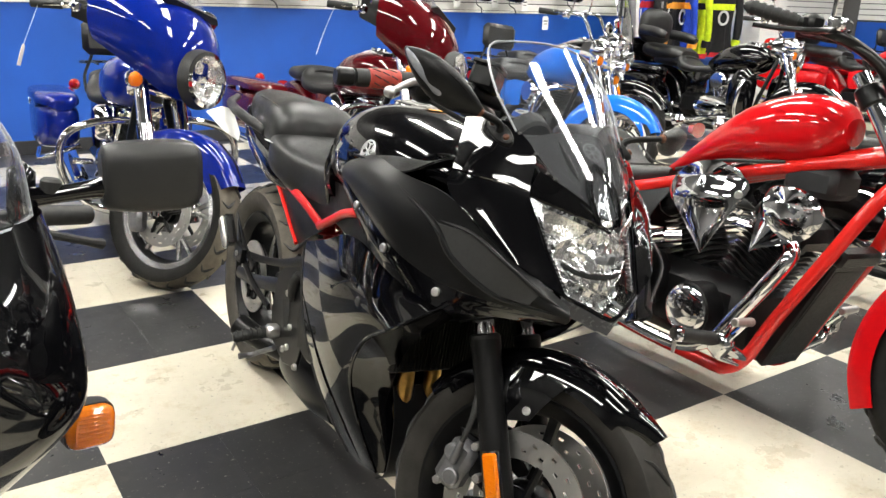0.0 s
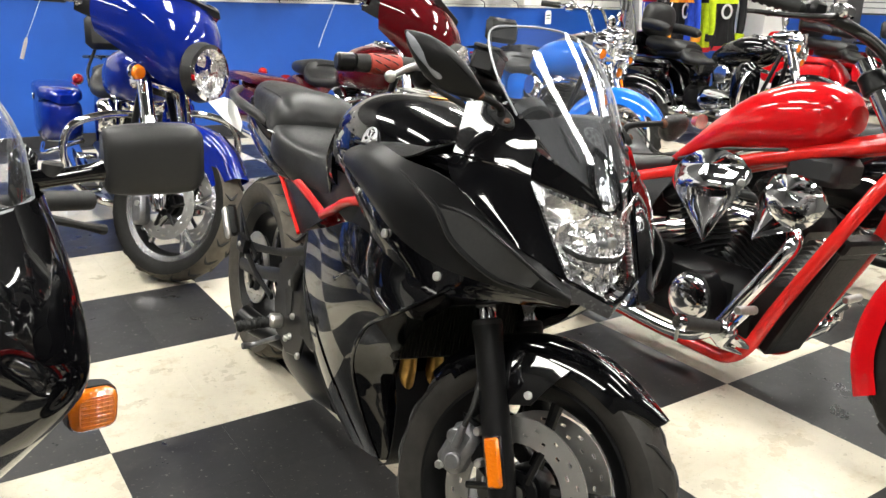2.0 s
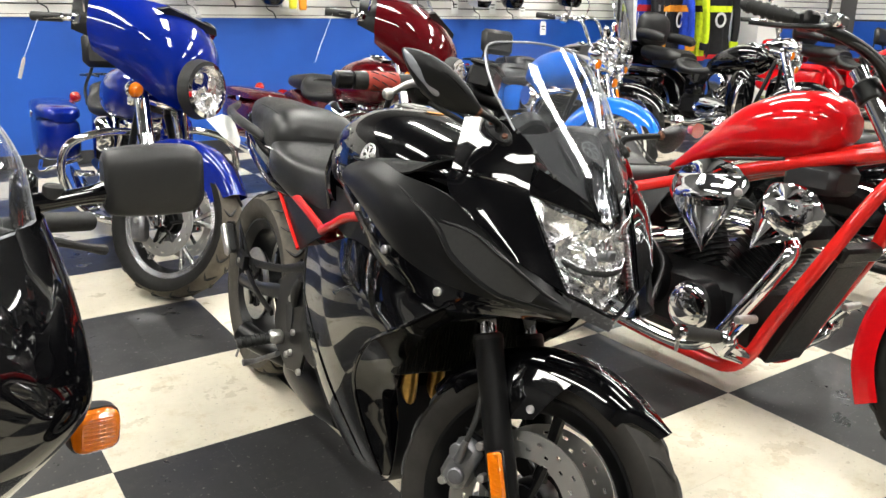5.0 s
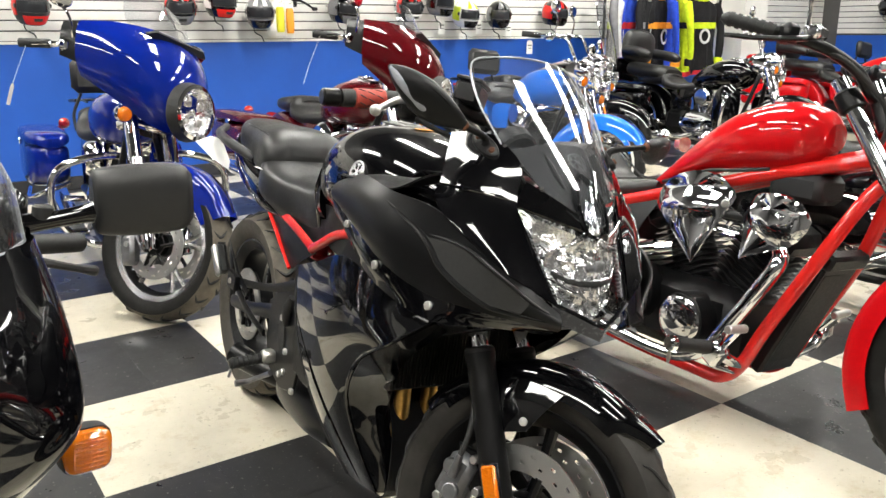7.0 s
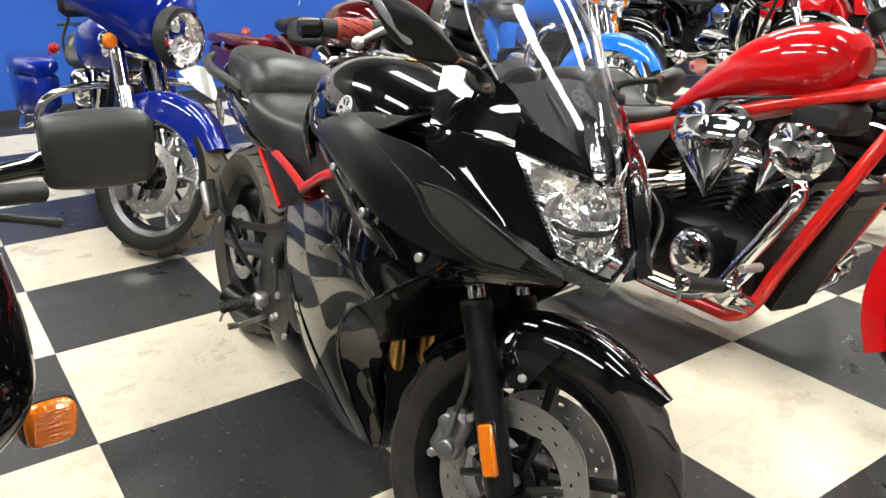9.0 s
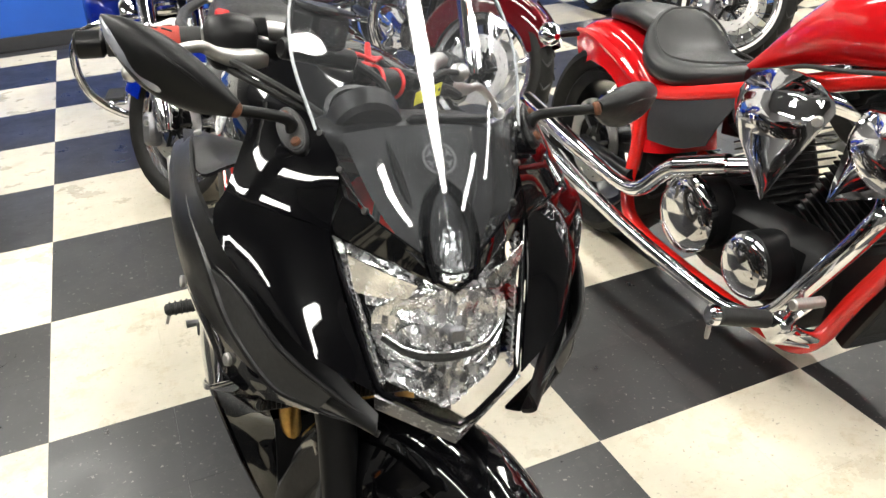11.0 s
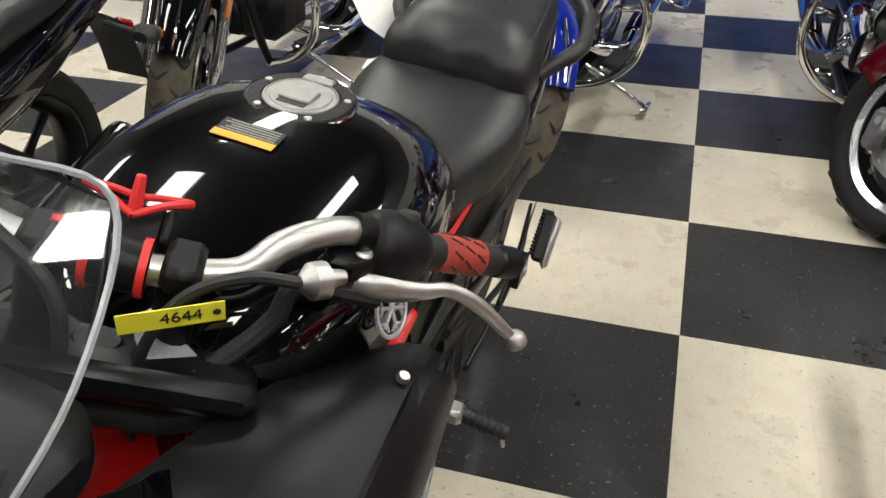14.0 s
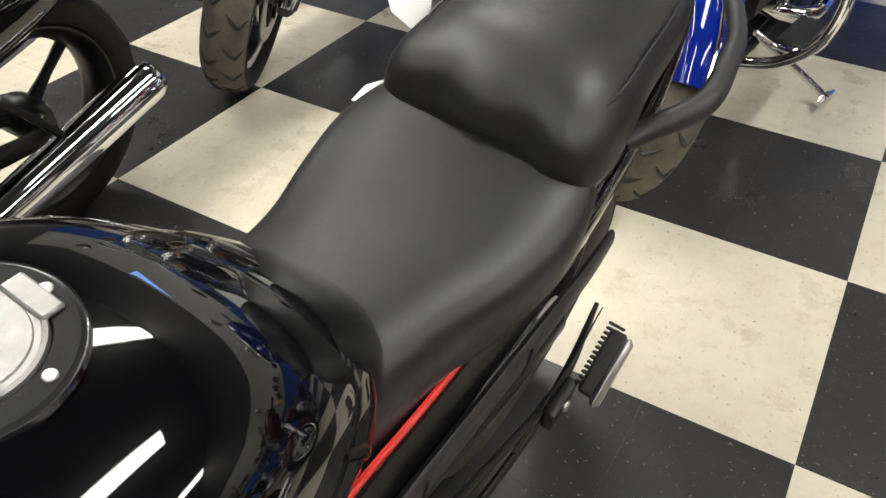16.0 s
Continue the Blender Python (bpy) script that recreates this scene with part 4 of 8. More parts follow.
    for k in range(40):
        part("radiator_fin", rbox((1.140, -0.156 + 0.008 * k, 0.555), (0.006, 0.002, 0.20), 0.0004), ENGINE, rad)
    for k, y in enumerate((-0.105, -0.035, 0.035, 0.105)):
        part("header_pipe", tube([(1.00, y, 0.56), (1.09, y, 0.47), (1.105, y * 0.98, 0.40), (1.06, y * 0.8, 0.28), (0.94, y * 0.6, 0.19), (0.75, y * 0.5, 0.17)], 0.019, 12, 4), BRASS, b, "heat-tinted exhaust header pipe")
    part("silencer", body([(0.74, 0.10, 0.11, 0.24, 0.18), (0.62, 0.12, 0.10, 0.26, 0.18), (0.44, 0.12, 0.11, 0.26, 0.19), (0.34, 0.09, 0.13, 0.24, 0.19)], 20, 3, 3), SATIN, b, "black underbelly silencer")
    part("silencer_tip", tube([(0.40, -0.08, 0.19), (0.30, -0.15, 0.21), (0.24, -0.19, 0.23)], [0.032, 0.034, 0.036], 14, 3), SATIN, b)
    # side stand
    part("side_stand", tube([(0.62, 0.12, 0.25), (0.665, 0.20, 0.17), (0.705, 0.300, 0.068), (0.71, 0.320, 0.058)], [0.016, 0.013, 0.012, 0.012], 10, 3), SATIN, b, "black side stand")
    part("stand_foot", tube([(0.63, 0.335, 0.061), (0.69, 0.330, 0.059), (0.75, 0.320, 0.062)], [0.012, 0.022, 0.010], 10, 3, flat=0.6), SATIN, b)
    return b, S


bike, STEER = sport_bike()


def mirror_head(parent, base, elbow, tip, name="mirror"):
    """A pointed mirror shell on its stalk, with a clear turn signal along its outer edge."""
    base, elbow, tip = Vector(base), Vector(elbow), Vector(tip)
    s = 1 if tip.y > 0 else -1
    st = part(name, Geo().add(tube([base, base.lerp(elbow, 0.15) + Vector((0, 0, 0.012)), elbow], [0.008, 0.007, 0.0065], 10, 4)), MATTE, bike, "matte black mirror with built-in turn signal")
    part("stalk_joint", cyl(elbow - (elbow - base).normalized() * 0.004, elbow + (elbow - base).normalized() * 0.005, 0.0088, None, 12, 0.002), RUST, st, "rusty stalk joint")
    d = tip - elbow
    x = d.normalized()
    ahead = Vector((1, 0, -0.40))
    y = ahead - x * x.dot(ahead)
    y.normalize()
    z = x.cross(y)
    m = Matrix((x, y, z)).transposed().to_4x4()
    m.translation = elbow
    L = d.length
    m = m @ Matrix.Diagonal((0.96, 0.92, 0.90, 1))
    flip = -1 if z.z < 0 else 1

    def station(f, depth, lo, hi, mid, ahead):
        lo, hi = sorted((flip * lo, flip * hi))
        return (f * L, depth, lo, hi, flip * mid, ahead)
    shell = body([station(*q) for q in ((0.0, 0.009, -0.011, 0.011, 0.0, 0.0), (0.07, 0.012, -0.016, 0.016, 0.0, 0.002), (0.22, 0.018, -0.029, 0.026, 0.0, 0.004), (0.42, 0.022, -0.036, 0.034, 0.0, 0.005), (0.62, 0.022, -0.032, 0.035, 0.002, 0.005), (0.80, 0.017, -0.019, 0.029, 0.005, 0.002), (0.92, 0.010, -0.006, 0.020, 0.008, -0.002), (1.0, 0.002, 0.005, 0.011, 0.009, -0.006))], 28, 5, 2.3)
    part("mirror_shell", shell.moved(m), MATTE, st)
    part("shell_crease", tube([(0.10 * L, 0.014, flip * 0.008), (0.34 * L, 0.021, flip * 0.021), (0.62 * L, 0.020, flip * 0.024), (0.86 * L, 0.010, flip * 0.019)], [0.0008, 0.0022, 0.0022, 0.0008], 6, 5).moved(m), MATTE, st)
    ln = body([(0.42 * L, 0.003, *sorted((flip * -0.017, flip * -0.008)), flip * -0.013, 0.022), (0.50 * L, 0.006, *sorted((flip * -0.023, flip * -0.003)), flip * -0.013, 0.021), (0.70 * L, 0.007, *sorted((flip * -0.016, flip * 0.005)), flip * -0.005, 0.017), (0.88 * L, 0.006, *sorted((flip * -0.006, flip * 0.011)), flip * 0.003, 0.009), (0.985 * L, 0.003, *sorted((flip * 0.005, flip * 0.011)), flip * 0.008, -0.002)], 18, 5, 2.6)
    part("turn_signal_lens", ln.moved(m), CLEARLENS, st, "clear ribbed turn signal lens")
    gl = plate([(q[0] * L, flip * q[1]) for q in ((0.18, -0.006), (0.32, -0.015), (0.55, -0.016), (0.72, -0.008), (0.80, 0.004), (0.72, 0.014), (0.55, 0.017), (0.32, 0.015), (0.18, 0.007))][::flip], 0.004, Matrix.Translation((0, -0.0150, 0)))
    part("mirror_glass", gl.moved(m), CHROME, st, "mirror glass")
    u = Vector((-0.85, s * 0.15, 0.45)).normalized()
    w = Vector((-0.60, s * 0.60, -0.10))
    w = (w - u * w.dot(u)).normalized()
    n = w.cross(u).normalized()
    n = n if n.z > 0 else -n
    bm_ = Matrix((u, n, w)).transposed().to_4x4()
    bm_.translation = base - n * 0.002
    part("base_plate", plate([(0.036 * math.cos(a), 0.017 * math.sin(a)) for a in [2 * math.pi * k / 24 for k in range(24)]], 0.014, bm_), MATTE, st)
    for q in (-0.021, 0.021):
        part("bolt_recess", plate([(0.0095 * math.cos(a), 0.0095 * math.sin(a)) for a in [2 * math.pi * k / 16 for k in range(16)]], 0.002, Matrix.Translation(u * q + n * 0.0072) @ bm_, 0.0004), INK, st)
        bolt(st, base + u * q + n * 0.0065, n, 0.0058, RUST)
    return st


def fairing():
    b = bike
    brow = [[(1.508, 0.016, 0.894), (1.475, 0.066, 0.926), (1.430, 0.108, 0.952)], [(1.512, 0.020, 0.879), (1.467, 0.076, 0.895), (1.425, 0.122, 0.908)]]
    nose = part("nose_fairing", patch(brow, 5, 0.004), BLACK, b, "gloss black nose brow over the headlight")
    part("brow_half", patch(brow, 5, 0.004).mirrored(), BLACK, nose)
    A = [[(1.350, 0.130, 1.022), (1.325, 0.150, 1.022), (1.300, 0.165, 1.020), (1.277, 0.176, 1.016)],
         [(1.410, 0.109, 0.978), (1.375, 0.152, 0.978), (1.340, 0.182, 0.974), (1.305, 0.200, 0.970)],
         [(1.430, 0.122, 0.912), (1.395, 0.170, 0.921), (1.362, 0.203, 0.924), (1.330, 0.222, 0.926)],
         [(1.460, 0.117, 0.862), (1.425, 0.178, 0.874), (1.385, 0.218, 0.888), (1.345, 0.239, 0.906)],
         [(1.494, 0.105, 0.808), (1.460, 0.170, 0.830), (1.415, 0.212, 0.852), (1.374, 0.237, 0.880)],
         [(1.530, 0.091, 0.756), (1.500, 0.146, 0.786), (1.462, 0.180, 0.812), (1.425, 0.205, 0.842)]]
    both(b, "upper_side_fairing", patch(A, 4, 0.004), BLACK, "gloss black upper side fairing")
    both(b, "fairing_crease", tube([(1.430, 0.124, 0.914), (1.395, 0.172, 0.923), (1.362, 0.205, 0.926), (1.330, 0.224, 0.928)], [0.001, 0.003, 0.003, 0.001], 8, 5), BLACK)
    B = [[(1.010, 0.236, 0.888), (1.090, 0.246, 0.903), (1.210, 0.250, 0.892), (1.345, 0.236, 0.884), (1.440, 0.186, 0.830), (1.552, 0.092, 0.742)],
         [(0.985, 0.260, 0.868), (1.085, 0.270, 0.872), (1.220, 0.274, 0.842), (1.336, 0.242, 0.805), (1.442, 0.195, 0.774), (1.566, 0.096, 0.730)],
         [(0.985, 0.266, 0.846), (1.085, 0.275, 0.832), (1.228, 0.272, 0.788), (1.326, 0.236, 0.754), (1.434, 0.195, 0.742), (1.562, 0.092, 0.722)],
         [(1.000, 0.258, 0.832), (1.090, 0.268, 0.810), (1.238, 0.265, 0.758), (1.335, 0.231, 0.727), (1.434, 0.190, 0.722), (1.550, 0.088, 0.714)]]
    both(b, "intake_panel", patch(B, 4, 0.006), PANEL, "matte black sculpted side panel")
    # The slot's shade is a flat black patch laid on the panel.
    both(b, "intake_slot", patch([[(1.342, 0.246, 0.831), (1.419, 0.216, 0.828), (1.486, 0.186, 0.795), (1.525, 0.138, 0.755)], [(1.342, 0.247, 0.826), (1.388, 0.230, 0.782), (1.464, 0.197, 0.745), (1.520, 0.150, 0.737)]], 4, 0.003), INK, "flat black patch standing in for a shaded slot")
    both(b, "panel_ridge", tube([(1.16, 0.258, 0.884), (1.24, 0.260, 0.866), (1.340, 0.246, 0.828), (1.387, 0.229, 0.780), (1.463, 0.196, 0.743), (1.50, 0.163, 0.733), (1.555, 0.103, 0.727)], [0.001, 0.004, 0.006, 0.007, 0.006, 0.004, 0.001], 8, 5), PANEL)
    both(b, "slot_lip", tube([(1.332, 0.244, 0.836), (1.419, 0.217, 0.831), (1.487, 0.186, 0.798), (1.527, 0.134, 0.757), (1.556, 0.098, 0.738)], [0.001, 0.004, 0.004, 0.003, 0.001], 8, 5), PANEL)
    C = [[(0.985, 0.262, 0.842), (1.090, 0.266, 0.812), (1.235, 0.264, 0.760), (1.340, 0.230, 0.730), (1.436, 0.187, 0.723), (1.548, 0.086, 0.714)],
         [(0.985, 0.258, 0.815), (1.080, 0.266, 0.785), (1.212, 0.265, 0.734), (1.347, 0.229, 0.701), (1.446, 0.179, 0.709), (1.535, 0.085, 0.706)],
         [(0.995, 0.248, 0.795), (1.075, 0.256, 0.762), (1.195, 0.256, 0.708), (1.365, 0.226, 0.680), (1.455, 0.160, 0.694), (1.520, 0.082, 0.698)]]
    both(b, "lower_side_fairing", patch(C, 4, 0.004), BLACK, "gloss black lower side fairing strip")
    for s in (-1, 1):
        bolt(b, (1.355, s * 0.230, 0.706), (0.35, s, 0.2), 0.0085)
        bolt(b, (1.215, s * 0.272, 0.748), (0.1, s, 0.1), 0.0085)
        bolt(b, (1.075, s * 0.270, 0.800), (0.1, s, 0.1), 0.0075)
    # belly: side panel behind the arch line, front cowl ahead of it
    Dn = [[(0.668, 0.192, 0.612), (0.840, 0.214, 0.665), (1.000, 0.230, 0.715), (1.190, 0.238, 0.698), (1.355, 0.214, 0.676)],
          [(0.690, 0.199, 0.540), (0.850, 0.223, 0.585), (1.000, 0.238, 0.612), (1.140, 0.247, 0.613), (1.265, 0.246, 0.606)],
          [(0.735, 0.203, 0.445), (0.840, 0.222, 0.475), (0.940, 0.233, 0.497), (1.040, 0.238, 0.512), (1.130, 0.235, 0.524)],
          [(0.800, 0.195, 0.350), (0.870, 0.211, 0.368), (0.935, 0.219, 0.385), (0.998, 0.220, 0.400), (1.056, 0.214, 0.413)],
          [(0.870, 0.169, 0.250), (0.925, 0.179, 0.262), (0.975, 0.182, 0.272), (1.025, 0.181, 0.281), (1.070, 0.175, 0.288)],
          [(0.960, 0.138, 0.168), (1.000, 0.140, 0.174), (1.035, 0.140, 0.180), (1.070, 0.139, 0.186), (1.100, 0.136, 0.191)]]
    both(b, "belly_fairing", patch(Dn, 5, 0.004), BLACK, "gloss black belly fairing")
    En = [[(1.358, 0.212, 0.674), (1.345, 0.190, 0.660), (1.332, 0.165, 0.648)],
          [(1.268, 0.244, 0.604), (1.258, 0.214, 0.584), (1.245, 0.185, 0.568)],
          [(1.132, 0.233, 0.522), (1.146, 0.192, 0.500), (1.150, 0.152, 0.480)],
          [(1.058, 0.212, 0.411), (1.082, 0.170, 0.392), (1.092, 0.126, 0.378)],
          [(1.072, 0.173, 0.287), (1.098, 0.140, 0.278), (1.110, 0.104, 0.272)],
          [(1.102, 0.134, 0.191), (1.116, 0.110, 0.196), (1.122, 0.085, 0.204)]]
    part("belly_bridge", patch([[(1.100, y, 0.402), (1.128, y, 0.330), (1.130, y, 0.210), (1.090, y, 0.170)] for y in (-0.130, -0.06, 0.06, 0.130)], 3, 0.004), MATTE, b, "matte black lower cover under the header pipes")
    both(b, "front_cowl", patch(En, 5, 0.004), BLACK, "gloss black front lower cowl")
    both(b, "cowl_edge", tube([(1.358, 0.216, 0.676), (1.268, 0.250, 0.606), (1.132, 0.239, 0.524), (1.058, 0.218, 0.413), (1.072, 0.179, 0.287), (1.102, 0.138, 0.189)], [0.002, 0.004, 0.004, 0.004, 0.003, 0.002], 8, 5), BLACK)
    both(b, "fairing_hem", tube([(0.668, 0.194, 0.612), (0.690, 0.201, 0.540), (0.735, 0.205, 0.445), (0.800, 0.197, 0.350), (0.870, 0.171, 0.250), (0.960, 0.140, 0.168)], 0.003, 6, 5), INK)
    both(b, "belly_crease", tube([(0.715, 0.205, 0.500), (0.800, 0.214, 0.452), (0.905, 0.219, 0.380), (0.985, 0.184, 0.272), (1.040, 0.141, 0.181)], [0.001, 0.0035, 0.0035, 0.003, 0.001], 6, 5), BLACK)
    both(b, "cowl_fastener", cyl((1.10, 0.236, 0.60), (1.10, 0.250, 0.60), 0.012, None, 16, 0.003), INK)
    both(b, "fairing_inner", patch([[(1.33, 0.150, 0.638), (1.36, 0.09, 0.655), (1.38, 0.0, 0.66)], [(1.23, 0.140, 0.60), (1.24, 0.09, 0.62), (1.25, 0.0, 0.63)], [(1.16, 0.140, 0.59), (1.16, 0.09, 0.60), (1.15, 0.0, 0.61)]], 3, 0.004), MATTE)
    # covers between tank and fairing
    E = [[(0.97, 0.170, 0.845), (1.08, 0.135, 0.885), (1.18, 0.118, 0.910), (1.27, 0.112, 0.935)],
         [(0.975, 0.215, 0.880), (1.08, 0.205, 0.905), (1.17, 0.185, 0.912), (1.245, 0.165, 0.935)],
         [(0.985, 0.250, 0.890), (1.10, 0.254, 0.892), (1.19, 0.240, 0.892), (1.255, 0.215, 0.925)]]
    both(b, "inner_cover", patch(E, 4, 0.004), MATTE, "matte black cover beside the tank")
    for s in (-1, 1):
        bolt(b, (1.04, s * 0.232, 0.902), (0, s * 0.3, 1), 0.006)
    # headlight
    H = [[(1.425, 0.120, 0.906), (1.463, 0.075, 0.894), (1.506, 0.026, 0.880), (1.516, 0, 0.868)], [(1.456, 0.112, 0.860), (1.500, 0.070, 0.850), (1.532, 0.026, 0.842), (1.538, 0, 0.840)],
         [(1.490, 0.100, 0.808), (1.525, 0.062, 0.800), (1.550, 0.024, 0.793), (1.555, 0, 0.792)], [(1.526, 0.086, 0.758), (1.543, 0.056, 0.748), (1.560, 0.022, 0.737), (1.566, 0, 0.732)],
         [(1.530, 0.080, 0.752), (1.548, 0.050, 0.741), (1.562, 0.020, 0.728), (1.566, 0, 0.722)]]
    full = [[(x, -y, z) for x, y, z in r] + [q for q in reversed(r)][1:] for r in H]
    hl = part("headlight", patch(full, 1, 0.003), GLASS, b, "large clear kite-shaped headlight lens")
    hl.visible_shadow = False
    part("lens_rim", tube(rim_of(full, 1), 0.0042, 8, 1, True), BLACK, hl, "black headlight rim")

    def behind(y, z, depth):
        return (1.546 - (z - 0.80) * 0.2 - 3.2 * y * y - abs(y) * 0.25 - depth, y, z)
    rr = random.Random(4)
    back = [[(x - 0.040, y * 0.95, z) for x, y, z in r] for r in full]
    fac = patch(back, 4, 0.002)
    fac.v = [(x + rr.uniform(-0.006, 0.006), y + rr.uniform(-0.002, 0.002), z + rr.uniform(-0.002, 0.002)) for x, y, z in fac.v]
    part("reflector", fac, REFLECT, hl, "bright faceted reflector", 4.0)
    rows = []
    for j in range(9):
        v = -1 + 2 * j / 8
        w = 0.084 * (1 - 0.55 * abs(v) ** 3)
        rows.append([behind(w * u, 0.815 + 0.046 * v, 0.014 + 0.030 * (1 - u * u) * (1 - 0.5 * v * v) + 0.0045 * abs(math.sin(u * 8.0)) + rr.uniform(-0.0012, 0.0012)) for u in [-1 + k / 14 for k in range(29)]])
    part("reflector_bowl", patch(rows, 1, 0.002), REFLECT, hl, "fluted main beam reflector", 5.0)
    for s in (-1, 1):
        part("corner_reflector", patch([[behind(s * 0.040, 0.872, 0.012), behind(s * 0.075, 0.882, 0.010), behind(s * 0.108, 0.893, 0.006)], [behind(s * 0.048, 0.852, 0.020), behind(s * 0.076, 0.848, 0.019), behind(s * 0.100, 0.850, 0.014)]], 2, 0.002), REFLECT, hl)
        for k in range(22):
            a = k / 21
            x, y, z = [p + (q - p) * a for p, q in zip((1.430, 0.115, 0.898), (1.524, 0.084, 0.764))]
            part("rim_step", rbox((x - 0.006, s * (y - 0.004), z), (0.012, 0.007, 0.003), 0.001), CAST, hl)
        part("rim_strip", tube([(1.428, s * 0.108, 0.897), (1.458, s * 0.102, 0.855), (1.492, s * 0.091, 0.805), (1.524, s * 0.078, 0.761)], 0.004, 6, 3, flat=0.4), REFLECT, hl)
    part("bulb", cyl((1.49, 0, 0.812), (1.530, 0, 0.818), 0.008, 0.006, 12, 0.002), CAST, hl, "halogen bulb")
    part("bulb_shield", rbox((1.533, 0, 0.822), (0.010, 0.020, 0.020), 0.003), CAST, hl)
    part("lamp_divider", tube([(1.492, -0.074, 0.802), (1.513, -0.045, 0.790), (1.523, 0, 0.787), (1.513, 0.045, 0.790), (1.492, 0.074, 0.802)], [0.003, 0.0052, 0.0060, 0.0052, 0.003], 8, 5), INK, hl, "dark curved line across the lamp")
    part("divider_trim", tube([(1.494, -0.074, 0.808), (1.516, -0.045, 0.796), (1.526, 0, 0.794), (1.516, 0.045, 0.796), (1.494, 0.074, 0.808)], 0.0016, 8, 5), REFLECT, hl)
    chin = [[(1.530, -0.090, 0.752), (1.550, -0.048, 0.737), (1.570, 0, 0.716), (1.550, 0.048, 0.737), (1.530, 0.090, 0.752)], [(1.515, -0.084, 0.724), (1.540, -0.042, 0.710), (1.562, 0, 0.694), (1.540, 0.042, 0.710), (1.515, 0.084, 0.724)]]
    part("chin", patch(chin, 1, 0.004), CHINGREY, b, "smoked grey lip under the headlight")
    both(b, "cowl_liner", patch([[(1.345, 0.127, 1.008), (1.402, 0.107, 0.966), (1.440, 0.100, 0.928)], [(1.310, 0.105, 0.975), (1.365, 0.085, 0.935), (1.410, 0.080, 0.900)], [(1.275, 0.120, 0.925), (1.325, 0.120, 0.895), (1.375, 0.115, 0.870)]], 3, 0.004), MATTE)
    # position lamp on the ridge
    pl = part("position_lamp", body([(1.462, 0.006, 0.940, 0.954, 0.947), (1.480, 0.016, 0.915, 0.936, 0.926), (1.502, 0.020, 0.885, 0.906, 0.896), (1.518, 0.015, 0.868, 0.884, 0.876)], 18, 4), GLASS, b, "clear position lamp above the headlight")
    pl.visible_shadow = False
    lr = body([(1.476, 0.004, 0.916, 0.930, 0.924), (1.486, 0.009, 0.904, 0.920, 0.912), (1.500, 0.012, 0.882, 0.898, 0.890), (1.512, 0.011, 0.868, 0.879, 0.873)], 14, 3)
    lr.v = [(x + rr.uniform(-0.002, 0.002), y + rr.uniform(-0.002, 0.002), z + rr.uniform(-0.002, 0.002)) for x, y, z in lr.v]
    part("lamp_reflector", lr, REFLECT, pl, "small bright faceted reflector", 5.0)
    both(b, "lamp_hood", tube([(1.445, 0.0, 0.972), (1.460, 0.019, 0.954), (1.480, 0.029, 0.927), (1.502, 0.028, 0.897), (1.514, 0.023, 0.878)], [0.005, 0.007, 0.007, 0.006, 0.004], 8, 4), BLACK, "black arch round the position lamp")
    # screen
    W = [[(1.514, 0, 0.888), (1.510, 0.018, 0.891), (1.502, 0.034, 0.895)], [(1.474, 0, 0.956), (1.466, 0.046, 0.952), (1.450, 0.089, 0.944)],
         [(1.408, 0, 1.030), (1.398, 0.070, 1.025), (1.368, 0.127, 1.008)], [(1.335, 0, 1.102), (1.326, 0.078, 1.097), (1.298, 0.143, 1.082)],
         [(1.262, 0, 1.172), (1.254, 0.068, 1.167), (1.238, 0.126, 1.150)]]
    ws = [[(x, -y, z) for x, y, z in reversed(r)] + r[1:] for r in W]
    scr = part("windscreen", patch(ws, 6, 0.003), SCREEN, b, "clear polycarbonate windscreen")
    scr.visible_shadow = False
    part("screen_edge", tube([(x, -y, z) for x, y, z in (r[2] for r in W[2:])] + [(x, -y, z) for x, y, z in (W[4][1],)] + W[4][:1] + W[4][1:2] + [r[2] for r in W[:1:-1]], 0.0022, 6, 6), EDGE, scr, "polished pale edge of the screen")
    part("screen_hem", tube(rim_of(ws, 6), 0.0012, 6, 1, True), SATIN, scr)
    for s in (-1, 1):
        for p in ((1.372, s * 0.122, 1.005), (1.412, s * 0.108, 0.976), (1.452, s * 0.089, 0.942)):
            bolt(scr, p, (0.6, s * 0.6, 0.5), 0.0042, INK)
    IP = [[(x - 0.012, y * k, z - 0.010) for x, y, z in r] for r, k in zip(ws[:3], (0.80, 0.77, 0.74))]
    inner = part("inner_screen_panel", patch(IP, 5, 0.004), PANELGREY, b, "dark grey panel behind the screen")
    both(inner, "panel_groove", tube([(1.388, 0.052, 1.010), (1.430, 0.044, 0.968), (1.460, 0.032, 0.934)], [0.002, 0.006, 0.002], 8, 4), MATTE)
    badge(inner, pose(1.4335, 0, 0.9935, 0, 0, 90) @ pose(0, 0, 0, -46) @ Matrix.Diagonal((1, 0.35, 1, 1)), 0.019, FAINT)
    # instruments
    d = part("instrument_pod", body([(1.235, 0.085, 0.955, 0.985, 0.97), (1.27, 0.115, 0.950, 1.002, 0.975), (1.325, 0.115, 0.950, 1.005, 0.98), (1.355, 0.09, 0.965, 0.998, 0.98)], 24, 4, 3.5), MATTE, b, "matte black instrument pod")
    part("tachometer", cyl((1.325, -0.052, 0.988), (1.288, -0.052, 1.004), 0.044, 0.046, 28, 0.006), MATTE, d, "round tachometer housing")
